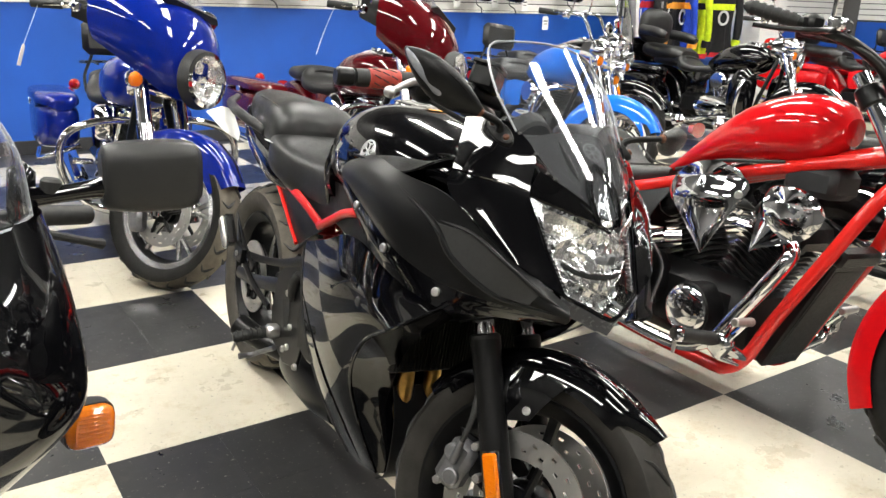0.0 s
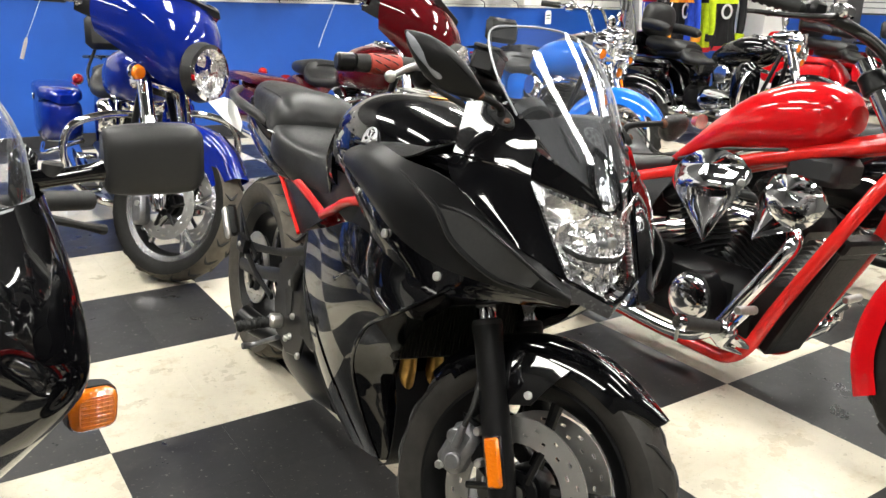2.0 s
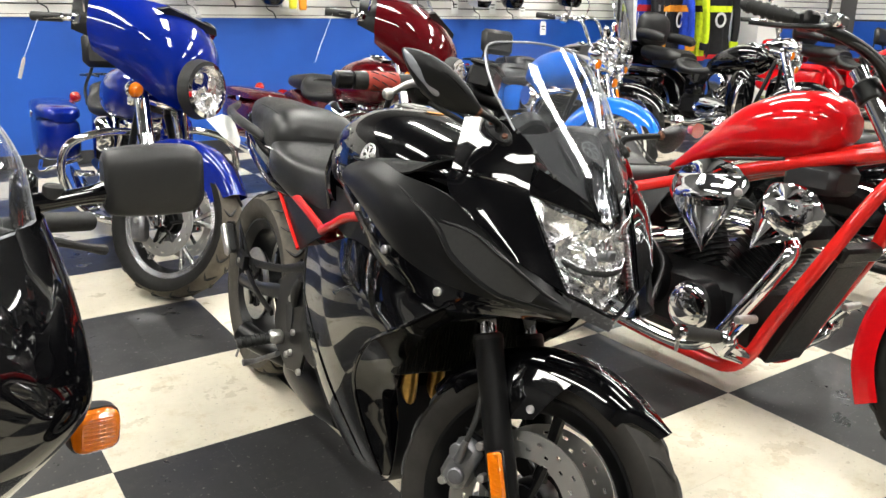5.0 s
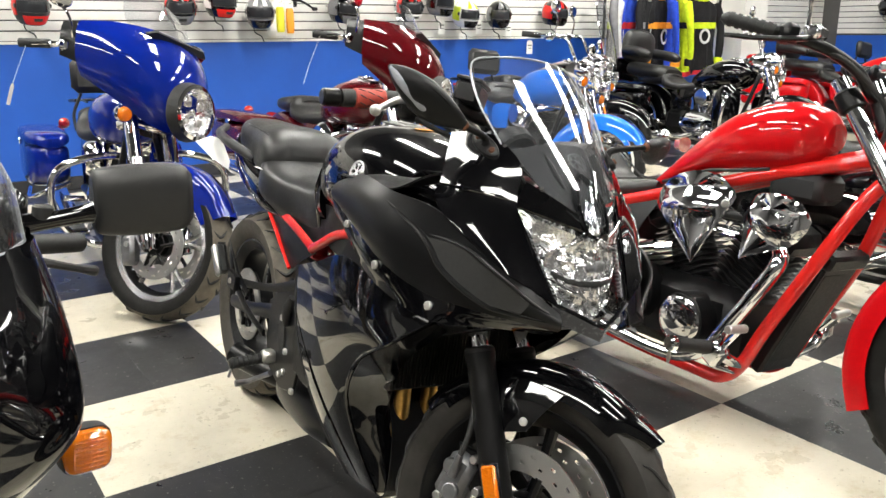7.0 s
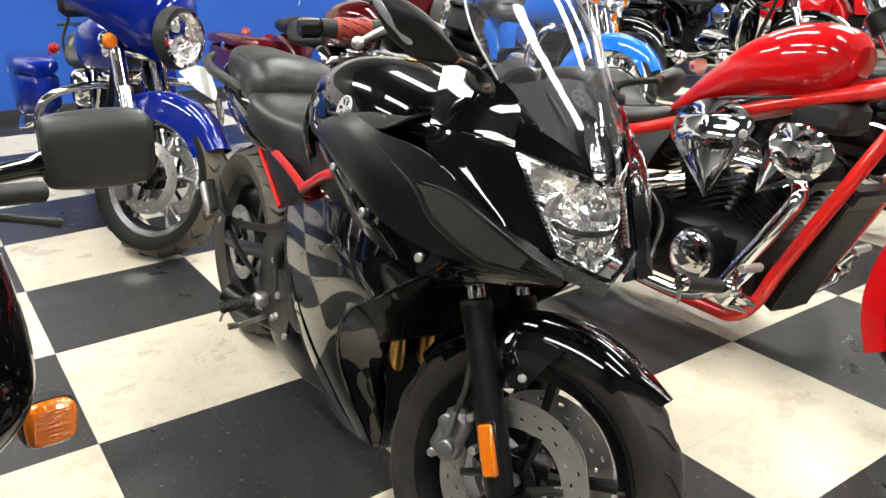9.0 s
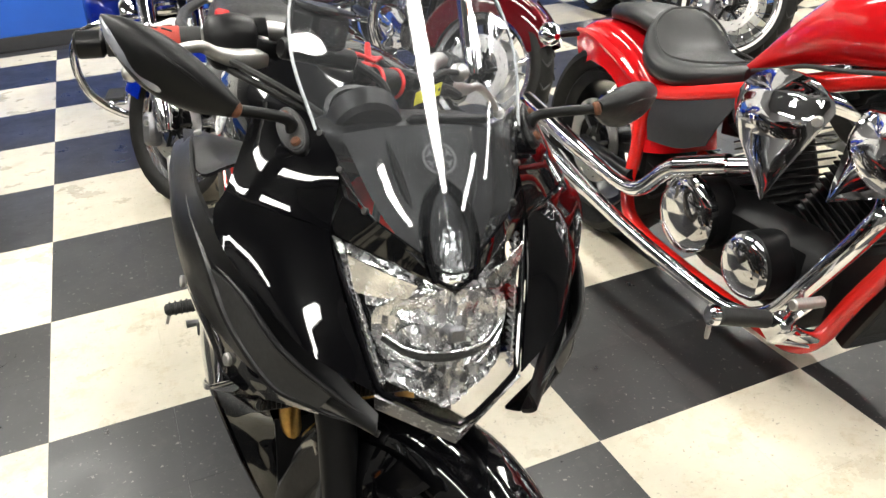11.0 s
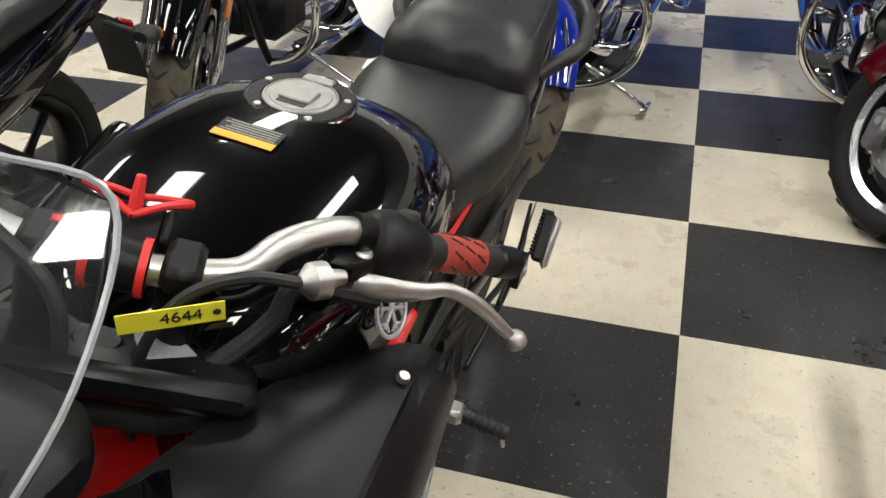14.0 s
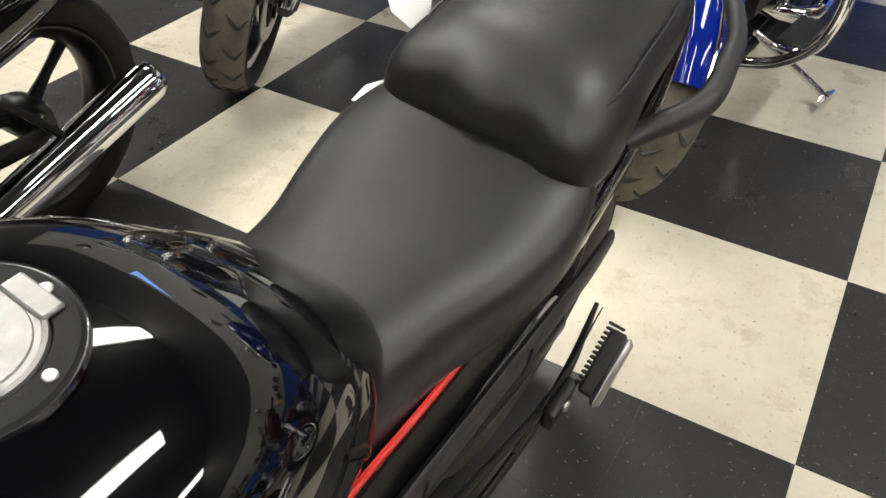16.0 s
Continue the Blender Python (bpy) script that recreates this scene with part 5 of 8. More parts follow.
    part("tachometer_rim", revolve([(0.040, -0.002), (0.047, -0.002), (0.047, 0.003), (0.040, 0.003)], 32).moved(pose(1.286, -0.052, 1.005, 0, -63) @ pose(0, 0, 0, 0, 0, 90)), SATIN, d)
    part("display", rbox((1.318, 0.046, 1.000), (0.060, 0.105, 0.012), 0.005, pose(0, 0, 0, 0, -24)), MATTE, d, "flat digital display housing")
    part("dial_glass", cyl((1.287, -0.052, 1.0045), (1.285, -0.052, 1.0055), 0.040, None, 28), GLASS, d)
    mirror_head(b, (1.352, 0.150, 1.002), (1.378, 0.228, 1.032), (1.291, 0.373, 1.024))
    mirror_head(b, (1.352, -0.150, 1.002), (1.372, -0.215, 1.034), (1.312, -0.354, 1.114))


def cockpit():
    b, S = bike, STEER
    P = lambda *q: S @ Vector(q)
    bar = part("handlebar", tube([(0.986, -0.335, 0.979), (1.052, -0.22, 1.020), (1.070, -0.185, 1.036), (1.086, -0.155, 1.042), (1.106, -0.120, 1.034), (1.126, -0.085, 1.010), (1.132, 0, 1.002), (1.126, 0.085, 1.010), (1.106, 0.120, 1.034), (1.086, 0.155, 1.042), (1.070, 0.185, 1.036), (1.052, 0.22, 1.020), (0.986, 0.335, 0.979)], 0.0125, 14, 6).moved(S), STEEL, b, "satin silver handlebar")
    for s in (-1, 1):
        part("riser", Geo().add(cyl((1.135, s * 0.05, 0.93), (1.132, s * 0.05, 1.0), 0.017, None, 14)).add(rbox((1.132, s * 0.05, 1.012), (0.046, 0.030, 0.026), 0.006)).moved(S), MATTE, bar, "black handlebar clamp")
        g0, g1 = Vector((1.040, s * 0.242, 1.010)), Vector((0.985, s * 0.337, 0.978))
        gd = (g1 - g0)
        gp = part("grip", tube([g0, g0 + gd * 0.25, g0 + gd * 0.9, g1], [0.0165, 0.017, 0.017, 0.0165], 18, 1).moved(S), INK, bar, "black rubber grip with red sleeve")
        part("grip_sleeve", tube([g0 + gd * 0.22, g0 + gd * 0.24, g0 + gd * 0.76, g0 + gd * 0.78], [0.0165, 0.0185, 0.0185, 0.0165], 20, 1).moved(S), GRIP_RED, gp, "red rubber grip sleeve")
        nrm = Vector((0, 0, 1)).cross(gd.normalized()).normalized()
        upv = gd.normalized().cross(nrm).normalized()
        for k in range(24):
            a0 = 2 * math.pi * (k % 8) / 8 + (k // 8) * 0.4
            q = 0.30 + 0.15 * (k // 8)
            p = [g0 + gd * (q + 0.11 * e) + (nrm * math.cos(a0 + 0.35 * e) + upv * math.sin(a0 + 0.35 * e)) * 0.0186 for e in (0, 0.5, 1)]
            part("grip_slot", tube([S @ w for w in p], 0.0013, 5, 2), INK, gp)
        part("bar_end", tube([g1, g1 + gd.normalized() * 0.006, g1 + gd.normalized() * 0.034, g1 + gd.normalized() * 0.038], [0.012, 0.0175, 0.0175, 0.013], 18, 1).moved(S), SATIN, bar, "black bar end weight")
        part("switch_housing", body([(-0.034, 0.019, -0.020, 0.020, 0), (-0.028, 0.028, -0.032, 0.030, 0), (-0.004, 0.033, -0.038, 0.036, 0), (0.022, 0.030, -0.034, 0.033, 0), (0.033, 0.020, -0.022, 0.022, 0)], 22, 4, 2.4).moved(S @ Matrix.Translation(Vector((1.060, s * 0.212, 1.016))) @ gd.to_track_quat("X", "Z").to_matrix().to_4x4()), MATTE, bar, "black switch housing")
        part("switch_button", rbox((1.046, s * 0.222, 1.046), (0.014, 0.020, 0.014), 0.004).moved(S), INK if s > 0 else RED_RUBBER, bar)
        pv = Vector((1.090, s * 0.186, 1.018))
        lv = part("lever_perch", plate([(-0.020, -0.013), (0.016, -0.017), (0.030, -0.004), (0.026, 0.012), (-0.002, 0.016), (-0.020, 0.012)], 0.022, S @ pose(1.088, s * 0.183, 1.020, 0, 0, 0) @ pose(0, 0, 0, 90, 0, s * -60), 0.004), SATIN, bar, "black lever perch")
        part("perch_clamp", revolve([(0.012, -0.009), (0.0185, -0.009), (0.0185, 0.009), (0.012, 0.009)], 20).moved(S @ Matrix.Translation(Vector((1.073, s * 0.180, 1.036))) @ gd.to_track_quat("Y", "Z").to_matrix().to_4x4()), SATIN, lv)
        part("lever", tube([(1.100, s * 0.182, 1.006), (1.098, s * 0.200, 1.004), (1.092, s * 0.225, 1.001), (1.087, s * 0.250, 1.003), (1.085, s * 0.270, 1.008), (1.084, s * 0.302, 0.998), (1.084, s * 0.346, 0.970)], [0.010, 0.014, 0.012, 0.0088, 0.0075, 0.0075, 0.006], 12, 5, flat=0.75).moved(S), STEEL, lv, "bare aluminium lever")
        bb = Vector((1.084, s * 0.353, 0.966))
        part("lever_ball", body([(-0.011, 0.002, -0.002, 0.002, 0), (-0.006, 0.009, -0.009, 0.009, 0), (0.004, 0.0105, -0.0105, 0.0105, 0), (0.011, 0.003, -0.003, 0.003, 0)], 14, 4, 2).moved(S @ Matrix.Translation(bb)), STEEL, lv)
        part("pivot_bolt", cyl(pv + Vector((0, 0, -0.016)), pv + Vector((0, 0, 0.016)), 0.008, None, 12, 0.002).moved(S), STEEL, lv)
    part("cable_adjuster", tube([(1.132, 0.168, 1.036), (1.138, 0.156, 1.036), (1.140, 0.153, 1.036), (1.146, 0.142, 1.036), (1.150, 0.134, 1.036)], [0.006, 0.008, 0.015, 0.015, 0.006], 16, 1).moved(S), STEEL, bar, "knurled clutch cable adjuster")
    mc = part("brake_reservoir", rbox((1.142, -0.145, 1.062), (0.052, 0.078, 0.046), 0.007, pose(0, 0, 0, 0, 0, 15)).moved(S), MATTE, bar, "square black brake fluid reservoir")
    part("reservoir_lid", rbox((1.142, -0.145, 1.088), (0.055, 0.081, 0.009), 0.003, pose(0, 0, 0, 0, 0, 15)).moved(S), SATIN, mc)
    part("sight_glass", cyl((1.166, -0.138, 1.060), (1.174, -0.136, 1.060), 0.011, None, 16, 0.002).moved(S), GLASS, mc)
    part("master_cylinder", cyl((1.150, -0.08, 1.030), (1.135, -0.19, 1.030), 0.014, None, 14, 0.003).moved(S), SATIN, mc)
    part("clutch_cable", tube([S @ Vector((1.150, 0.134, 1.036)), (1.105, 0.122, 1.010), (1.130, 0.088, 0.998), (1.151, 0.066, 0.962), (1.160, 0.050, 0.90), (1.14, 0.03, 0.82)], 0.0050, 8, 6), INK, bar)
    part("wiring_loom", tube([(1.010, 0.190, 0.950), (1.053, 0.138, 0.972), (1.070, 0.125, 0.945), (1.097, 0.105, 0.923), (1.140, 0.075, 0.905), (1.16, 0.02, 0.87)], 0.0085, 8, 6), INK, bar)
    for nm, pts, r in (("brake_line", [(1.15, -0.08, 1.03), (1.175, -0.03, 1.0), (1.19, -0.02, 0.93), (1.22, -0.03, 0.80), (1.27, -0.06, 0.70)], 0.006),
                       ("throttle_cable", [(1.09, -0.235, 1.0), (1.17, -0.16, 0.97), (1.19, -0.07, 0.92), (1.13, -0.03, 0.84)], 0.005),
                       ("throttle_cable", [(1.085, -0.225, 0.985), (1.175, -0.145, 0.955), (1.185, -0.06, 0.90), (1.12, -0.02, 0.83)], 0.005)):
        part(nm, tube(pts, r, 8, 6).moved(S), INK, bar)
    tc = part("top_clamp", plate([(1.11, -0.13), (1.165, -0.135), (1.19, -0.06), (1.19, 0.06), (1.165, 0.135), (1.11, 0.13), (1.085, 0.05), (1.085, -0.05)], 0.022, pose(0, 0, 0.893, 90)).moved(S), INK, b, "black top fork clamp")
    part("ignition_lock", cyl((1.165, 0, 0.90), (1.155, 0, 0.945), 0.020, None, 18, 0.003).moved(S), MATTE, tc)
    part("grey_tag", plate([(0.034 * math.cos(2 * math.pi * k / 20), 0.020 * math.sin(2 * math.pi * k / 20)) for k in range(20)], 0.002, pose(1.16, 0.055, 0.945, 80, 12, 60), 0.0004).moved(S), EDGE, b, "oval grey key tag")
    TG = pose(1.152, 0.082, 0.989, 0, 0, 130.6) @ pose(0, 0, 0, 8, -2)
    tp = part("yellow_tag", plate([(-0.032, -0.010), (0.043, -0.010), (0.043, 0.010), (-0.032, 0.010)], 0.001, TG, 0.0002), YELLOW, b, "yellow tape tag with handwritten number")
    part("handwriting", text_geo("4644", 0.015).moved(TG @ pose(0.012, -0.0009, 0.0, 90)), INK, tp, "black handwritten 4644")
    part("tag_hole", cyl((0.037, -0.0012, 0), (0.037, 0.0008, 0), 0.003, None, 10).moved(TG), INK, tp)
    # phone holder on the bar
    ph = part("phone_holder", cyl((1.132, -0.022, 1.003), (1.132, 0.026, 1.003), 0.021, None, 18, 0.003).moved(S), MATTE, b, "black phone holder with red rubber straps")
    part("holder_back", rbox((1.104, 0.002, 1.012), (0.055, 0.054, 0.012), 0.004, pose(0, 0, 0, 0, 12)).moved(S), MATTE, ph)
    for s in (-1, 1):
        part("clamp_band", revolve([(0.0205, -0.003), (0.0232, -0.003), (0.0232, 0.003), (0.0205, 0.003)], 24, (1.132, 0.002 + s * 0.020, 1.003)).moved(S), RED_RUBBER, ph)
        part("holder_jaw", rbox((1.100, 0.002 + s * 0.030, 1.016), (0.034, 0.009, 0.018), 0.003, pose(0, 0, 0, 0, 12)).moved(S), MATTE, ph)
        part("rubber_strap", tube([(1.102, 0.004, 1.026), (1.090, 0.004 + s * 0.018, 1.030), (1.076, 0.004 + s * 0.036, 1.028), (1.071, 0.004 + s * 0.038, 1.025), (1.074, 0.004 + s * 0.020, 1.027), (1.080, 0.004, 1.028)], [0.003, 0.003, 0.004, 0.004, 0.003, 0.003], 8, 4).moved(S), RED_RUBBER, ph, "looped red rubber strap")
    part("strap_post", cyl((1.090, 0.004, 1.022), (1.078, 0.004, 1.048), 0.006, 0.004, 8, 0.001).moved(S), RED_RUBBER, ph)
    part("strap_tab", rbox((1.122, -0.034, 1.020), (0.012, 0.030, 0.012), 0.003).moved(S), RED_RUBBER, ph)


fairing()
cockpit()

# ---------------- touring bikes and cruisers ----------------


def v_twin(parent, u=0.82, z=0.30, metal=CHROME, fin=ENGINE, cover_side=-1):
    """A narrow-angle V twin: cases, finned barrels, rocker covers, pushrod tubes, air cleaner."""
    en = part("engine", rbox((u, 0, z + 0.10), (0.42, 0.26, 0.24), 0.05), fin, parent, "V-twin engine with finned black cylinders")
    part("gear_case", rbox((u - 0.33, 0, z + 0.10), (0.26, 0.26, 0.22), 0.05), fin, en)
    for s in (-1, 1):
        part("case_cover", body([(-0.22, 0.035, -0.05, 0.05, 0), (-0.15, 0.05, -0.095, 0.10, 0), (0.05, 0.05, -0.10, 0.11, 0), (0.18, 0.04, -0.07, 0.08, 0)], 20, 3, 2.6).moved(pose(u - (0.12 if s > 0 else 0.0), s * 0.135, z + 0.09)), metal, en, "polished engine side cover")
    for d in (-1, 1):
        a = radians(24 * d)
        ax = Vector((math.sin(a), 0, math.cos(a)))
        base = Vector((u + d * 0.055, 0, z + 0.20))
        part("cylinder", tube([base, base + ax * 0.20], [0.066, 0.066], 20, 1), fin, en)
        for k in range(9):
            p = base + ax * (0.03 + 0.02 * k)
            fn = cyl((0, 0, -0.003), (0, 0, 0.003), 0.088, None, 20, 0.001).moved(Matrix.Translation(p) @ Matrix.Rotation(a, 4, "Y"))
            part("cooling_fin", fn, fin, en)
        part("rocker_cover", body([(-0.085, 0.05, -0.02, 0.02, 0), (-0.06, 0.085, -0.035, 0.035, 0), (0.06, 0.085, -0.035, 0.04, 0), (0.085, 0.05, -0.02, 0.02, 0)], 18, 3, 3.2).moved(Matrix.Translation(base + ax * 0.24) @ Matrix.Rotation(a, 4, "Y")), metal, en, "polished rocker cover")
        for q in (-0.03, 0.03):
            part("pushrod_tube", cyl(Vector((u + q * 0.7, cover_side * 0.115, z + 0.16)), base + ax * 0.22 + Vector((q, cover_side * 0.085, 0)), 0.011, None, 10), metal, en)
    part("air_cleaner", cyl((u, cover_side * 0.12, z + 0.33), (u, cover_side * 0.20, z + 0.33), 0.092, 0.085, 28, 0.018), metal, en, "round chrome air cleaner")
    return en


def round_lamp(parent, m, r, name="headlight", shell=CHROME, label="round headlight with bright reflector"):
    h = part(name, revolve([(r * 0.3, -0.105), (r * 0.6, -0.095), (r * 0.92, -0.055), (r * 1.04, 0.0), (r * 1.0, 0.0), (r * 0.86, -0.055), (r * 0.55, -0.085), (r * 0.3, -0.095)], 32).moved(m @ pose(0, 0, 0, 0, 0, -90)), shell, parent, label)
    part("lamp_ring", revolve([(r * 0.90, 0.0), (r * 1.06, -0.004), (r * 1.06, 0.010), (r * 0.92, 0.014)], 32).moved(m @ pose(0, 0, 0, 0, 0, -90)), CHROME, h)
    rf = revolve([(0.002, -0.045), (r * 0.4, -0.038), (r * 0.75, -0.018), (r * 0.92, 0.004)], 14, closed=False)
    part("reflector", rf.moved(m @ pose(0, 0, 0, 0, 0, -90)), REFLECT, h, "", 5.0)
    part("bulb", cyl((-0.04, 0, 0), (-0.008, 0, 0), r * 0.16, r * 0.14, 12, 0.003).moved(m), REFLECT, h)
    for k in range(4):
        a = math.pi / 4 + k * math.pi / 2
        part("lamp_facet", rbox((-0.012, r * 0.5 * math.cos(a), r * 0.5 * math.sin(a)), (0.012, r * 0.42, r * 0.42), 0.008).moved(m), REFLECT, h)
    g = part("lamp_glass", body([(0.004, r * 0.93, -r * 0.93, r * 0.93, 0), (0.014, r * 0.75, -r * 0.75, r * 0.75, 0), (0.022, r * 0.3, -r * 0.3, r * 0.3, 0)], 28, 3, 2).moved(m), GLASS, h)
    g.visible_shadow = False
    return h


def wrap_fender(c, r, hw, a0, a1, drop=0.10, na=9, e0=0.75, e1=0.75):
    rows = []
    for k in range(na):
        t = k / (na - 1)
        a = radians(a0 + (a1 - a0) * t)
        e = min(1.0, e0 + 3 * t * (1 - e0) / 1.0, e1 + 3 * (1 - t) * (1 - e1))
        rows.append([(c[0] + (r - dr * drop) * math.cos(a), hw * y * e, c[2] + (r - dr * drop) * math.sin(a)) for y, dr in ((-1, 1.0), (-0.99, 0.5), (-0.85, 0.12), (-0.45, 0.01), (0, 0), (0.45, 0.01), (0.85, 0.12), (0.99, 0.5), (1, 1.0))])
    return rows


def touring_bike(m, paint, colour, name="touring_bike", fairing=True, bags=True, backrest=True, steer=39, white=False, wire=False, screen=False, bars=True, seat_low=True, guard=True, label=None, tag=True, crown=True, plush=False, dusty=False):
    b = thing(name, m, label or f"{colour} touring motorcycle on its kickstand with hard saddlebags", "motorcycle", "motorcycles on show")
    ax, d = Vector((1.72, 0, 0)), Vector((-0.44, 0, 0.898))
    S = about(ax, d, steer)
    rc, fc = (0, 0, 0.32), (1.60, 0, 0.325)
    rw = part("rear_wheel", cyl((0, -0.08, 0.32), (0, 0.08, 0.32), 0.03), SATIN, b)
    tyre(rw, rc, 0.32, 0.17, 0.215, grooves=24, style=1, tread=INK, white=white)
    (wire_rim(rw, rc, 0.212, 0.12) if wire else cast_rim(rw, rc, 0.212, 0.12, 5, SATIN, POLISH))
    fw = part("front_wheel", cyl((1.60, -0.07, 0.325), (1.60, 0.07, 0.325), 0.025).moved(S), SATIN, b)
    tyre(fw, fc, 0.325, 0.14, 0.242, dusty=dusty, grooves=20, style=1, tread=INK, m=S, white=white)
    (wire_rim(fw, fc, 0.24, 0.09, S) if wire else cast_rim(fw, fc, 0.24, 0.085, 5, SATIN, POLISH, S))
    for s in (-1, 1):
        disc(fw, fc, s * 0.068, 0.150, S)
    fork = part("fork", rbox((1.34, 0, 0.80), (0.09, 0.28, 0.05), 0.015, pose(0, 0, 0, 0, -26)).moved(S), CHROME, b)
    up = Vector((-0.44, 0, 0.898))
    for s in (-1, 1):
        ft = Vector((1.60, s * 0.115, 0.325))
        part("fork_lower", tube([ft - up * 0.03, ft + up * 0.02, ft + up * 0.10, ft + up * 0.34, ft + up * 0.37], [0.030, 0.038, 0.036, 0.036, 0.039], 18, 1).moved(S), CHROME, fork, "chrome fork slider")
        part("stanchion", cyl(ft + up * 0.36, ft + up * (0.84 if fairing else 0.60), 0.031 if fairing else 0.036, None, 18).moved(S), CHROME, fork, "chrome fork tube")
        cal = part("brake_caliper", rbox((1.50, s * 0.092, 0.275), (0.07, 0.06, 0.13), 0.016, pose(0, 0, 0, 0, -15)).moved(S), CAST, fork, "grey brake caliper")
        part("caliper_bolt", cyl((1.50, s * 0.12, 0.30), (1.50, s * 0.130, 0.30), 0.012, None, 10).moved(S), STEEL, cal)
        part("side_reflector", rbox(tuple(ft + up * 0.26 + Vector((0.03, s * 0.022, 0))), (0.022, 0.012, 0.07), 0.004, pose(0, 0, 0, 0, -26)).moved(S), AMBER, fork, "amber reflector")
        part("front_turn_signal", body([(-0.035, 0.015, -0.018, 0.018, 0), (-0.01, 0.034, -0.034, 0.034, 0), (0.012, 0.036, -0.036, 0.036, 0)], 18, 3, 2).moved(S @ pose(1.40, s * 0.205, 0.83)), CHROME, fork, "chrome turn signal")
        part("signal_lens", body([(0.012, 0.033, -0.033, 0.033, 0), (0.030, 0.026, -0.026, 0.026, 0), (0.036, 0.01, -0.01, 0.01, 0)], 16, 3, 2).moved(S @ pose(1.40, s * 0.205, 0.83)), AMBER, fork, "amber signal lens")
        part("signal_stalk", cyl((1.36, s * 0.10, 0.83), (1.37, s * 0.19, 0.83), 0.010, None, 10).moved(S), CHROME, fork)
    ff = part("front_fender", patch(wrap_fender(fc, 0.360, 0.082, 32, 172, 0.12, e0=0.7, e1=0.9), 3, 0.004).moved(S), paint, b, f"{colour} deep front fender")
    part("fender_trim", tube([(fc[0] + 0.372 * math.cos(radians(a)), 0, fc[2] + 0.372 * math.sin(radians(a))) for a in (34, 50, 66)], 0.005, 8, 4).moved(S), CHROME, ff)
    rf = part("rear_fender", patch(wrap_fender(rc, 0.375, 0.105, 8, 185, 0.12, e0=0.9, e1=0.9), 3, 0.004), paint, b, f"{colour} rear fender")
    # tank, seats, side covers
    tk = part("fuel_tank", body([(1.20, 0.06, 0.80, 0.87, 0.83), (1.13, 0.125, 0.72, 0.925, 0.82), (1.00, 0.168, 0.68, 0.945, 0.81), (0.86, 0.172, 0.67, 0.93, 0.79), (0.72, 0.14, 0.67, 0.88, 0.76), (0.60, 0.085, 0.67, 0.80, 0.73)], 28, 5, 2.5), paint, b, f"{colour} fuel tank")
    part("tank_console", body([(1.10, 0.035, 0.90, 0.95, 0.93), (0.98, 0.055, 0.92, 0.962, 0.94), (0.80, 0.045, 0.88, 0.925, 0.90), (0.66, 0.03, 0.80, 0.85, 0.83)], 16, 4, 3), CHROME, tk, "chrome tank console")
    part("tank_gauge", cyl((0.98, 0, 0.955), (0.98, 0, 0.970), 0.045, None, 24, 0.004), CHROME, tk)
    part("rider_seat", body([(0.72, 0.06, 0.66, 0.74, 0.71), (0.62, 0.12, 0.64, 0.735, 0.69), (0.48, 0.175, 0.64, 0.725, 0.68), (0.36, 0.18, 0.65, 0.755, 0.70), (0.29, 0.15, 0.66, 0.81, 0.74), (0.265, 0.09, 0.70, 0.79, 0.75)], 28, 5, 2.8), VINYL, b, "black leather rider seat")
    part("pillion_seat", body([(0.33, 0.10, 0.70, 0.79, 0.75), (0.26, 0.145, 0.69, 0.815, 0.75), (0.10, 0.14, 0.69, 0.80, 0.745), (-0.04, 0.11, 0.70, 0.785, 0.74), (-0.10, 0.06, 0.71, 0.76, 0.735)], 24, 4, 2.8), VINYL, b, "black leather pillion seat")
    for s in (-1, 1):
        part("side_cover", patch([[(0.70, s * 0.13, 0.66), (0.56, s * 0.155, 0.66), (0.44, s * 0.15, 0.63)], [(0.66, s * 0.14, 0.56), (0.56, s * 0.17, 0.56), (0.46, s * 0.16, 0.54)], [(0.64, s * 0.13, 0.48), (0.56, s * 0.15, 0.47), (0.48, s * 0.145, 0.47)]], 3, 0.004), paint, b, f"{colour} side cover")
        part("frame_rail", tube([(1.30, s * 0.04, 0.86), (1.24, s * 0.10, 0.55), (1.16, s * 0.13, 0.27), (1.02, s * 0.13, 0.19), (0.45, s * 0.13, 0.19), (0.25, s * 0.12, 0.32)], 0.018, 10, 4), SATIN, b, "black frame tube")
        part("swingarm", tube([(0.40, s * 0.12, 0.33), (0.0, s * 0.12, 0.32)], 0.024, 10, 1), SATIN, b)
        part("exhaust", tube([(0.78 + 0.1 * s, -0.12, 0.42), (0.86, -0.17, 0.33), (0.70, s * 0.20, 0.23), (0.45, s * 0.235, 0.22), (0.35, s * 0.235, 0.225), (-0.42, s * 0.235, 0.25), (-0.50, s * 0.235, 0.255)], [0.024, 0.026, 0.030, 0.034, 0.046, 0.048, 0.040], 16, 4), CHROME, b, "long chrome exhaust pipe")
        fb = part("floorboard", rbox((0.98, s * 0.275, 0.285), (0.30, 0.10, 0.022), 0.010, pose(0, 0, 0, 0, -6)), CHROME, b, "rider floorboard with black rubber")
        part("floorboard_rubber", rbox((0.98, s * 0.275, 0.300), (0.28, 0.085, 0.012), 0.006, pose(0, 0, 0, 0, -6)), INK, fb)
        part("footpeg", cyl((0.42, s * 0.17, 0.33), (0.42, s * 0.27, 0.34), 0.017, None, 12, 0.004), CHROME, b)
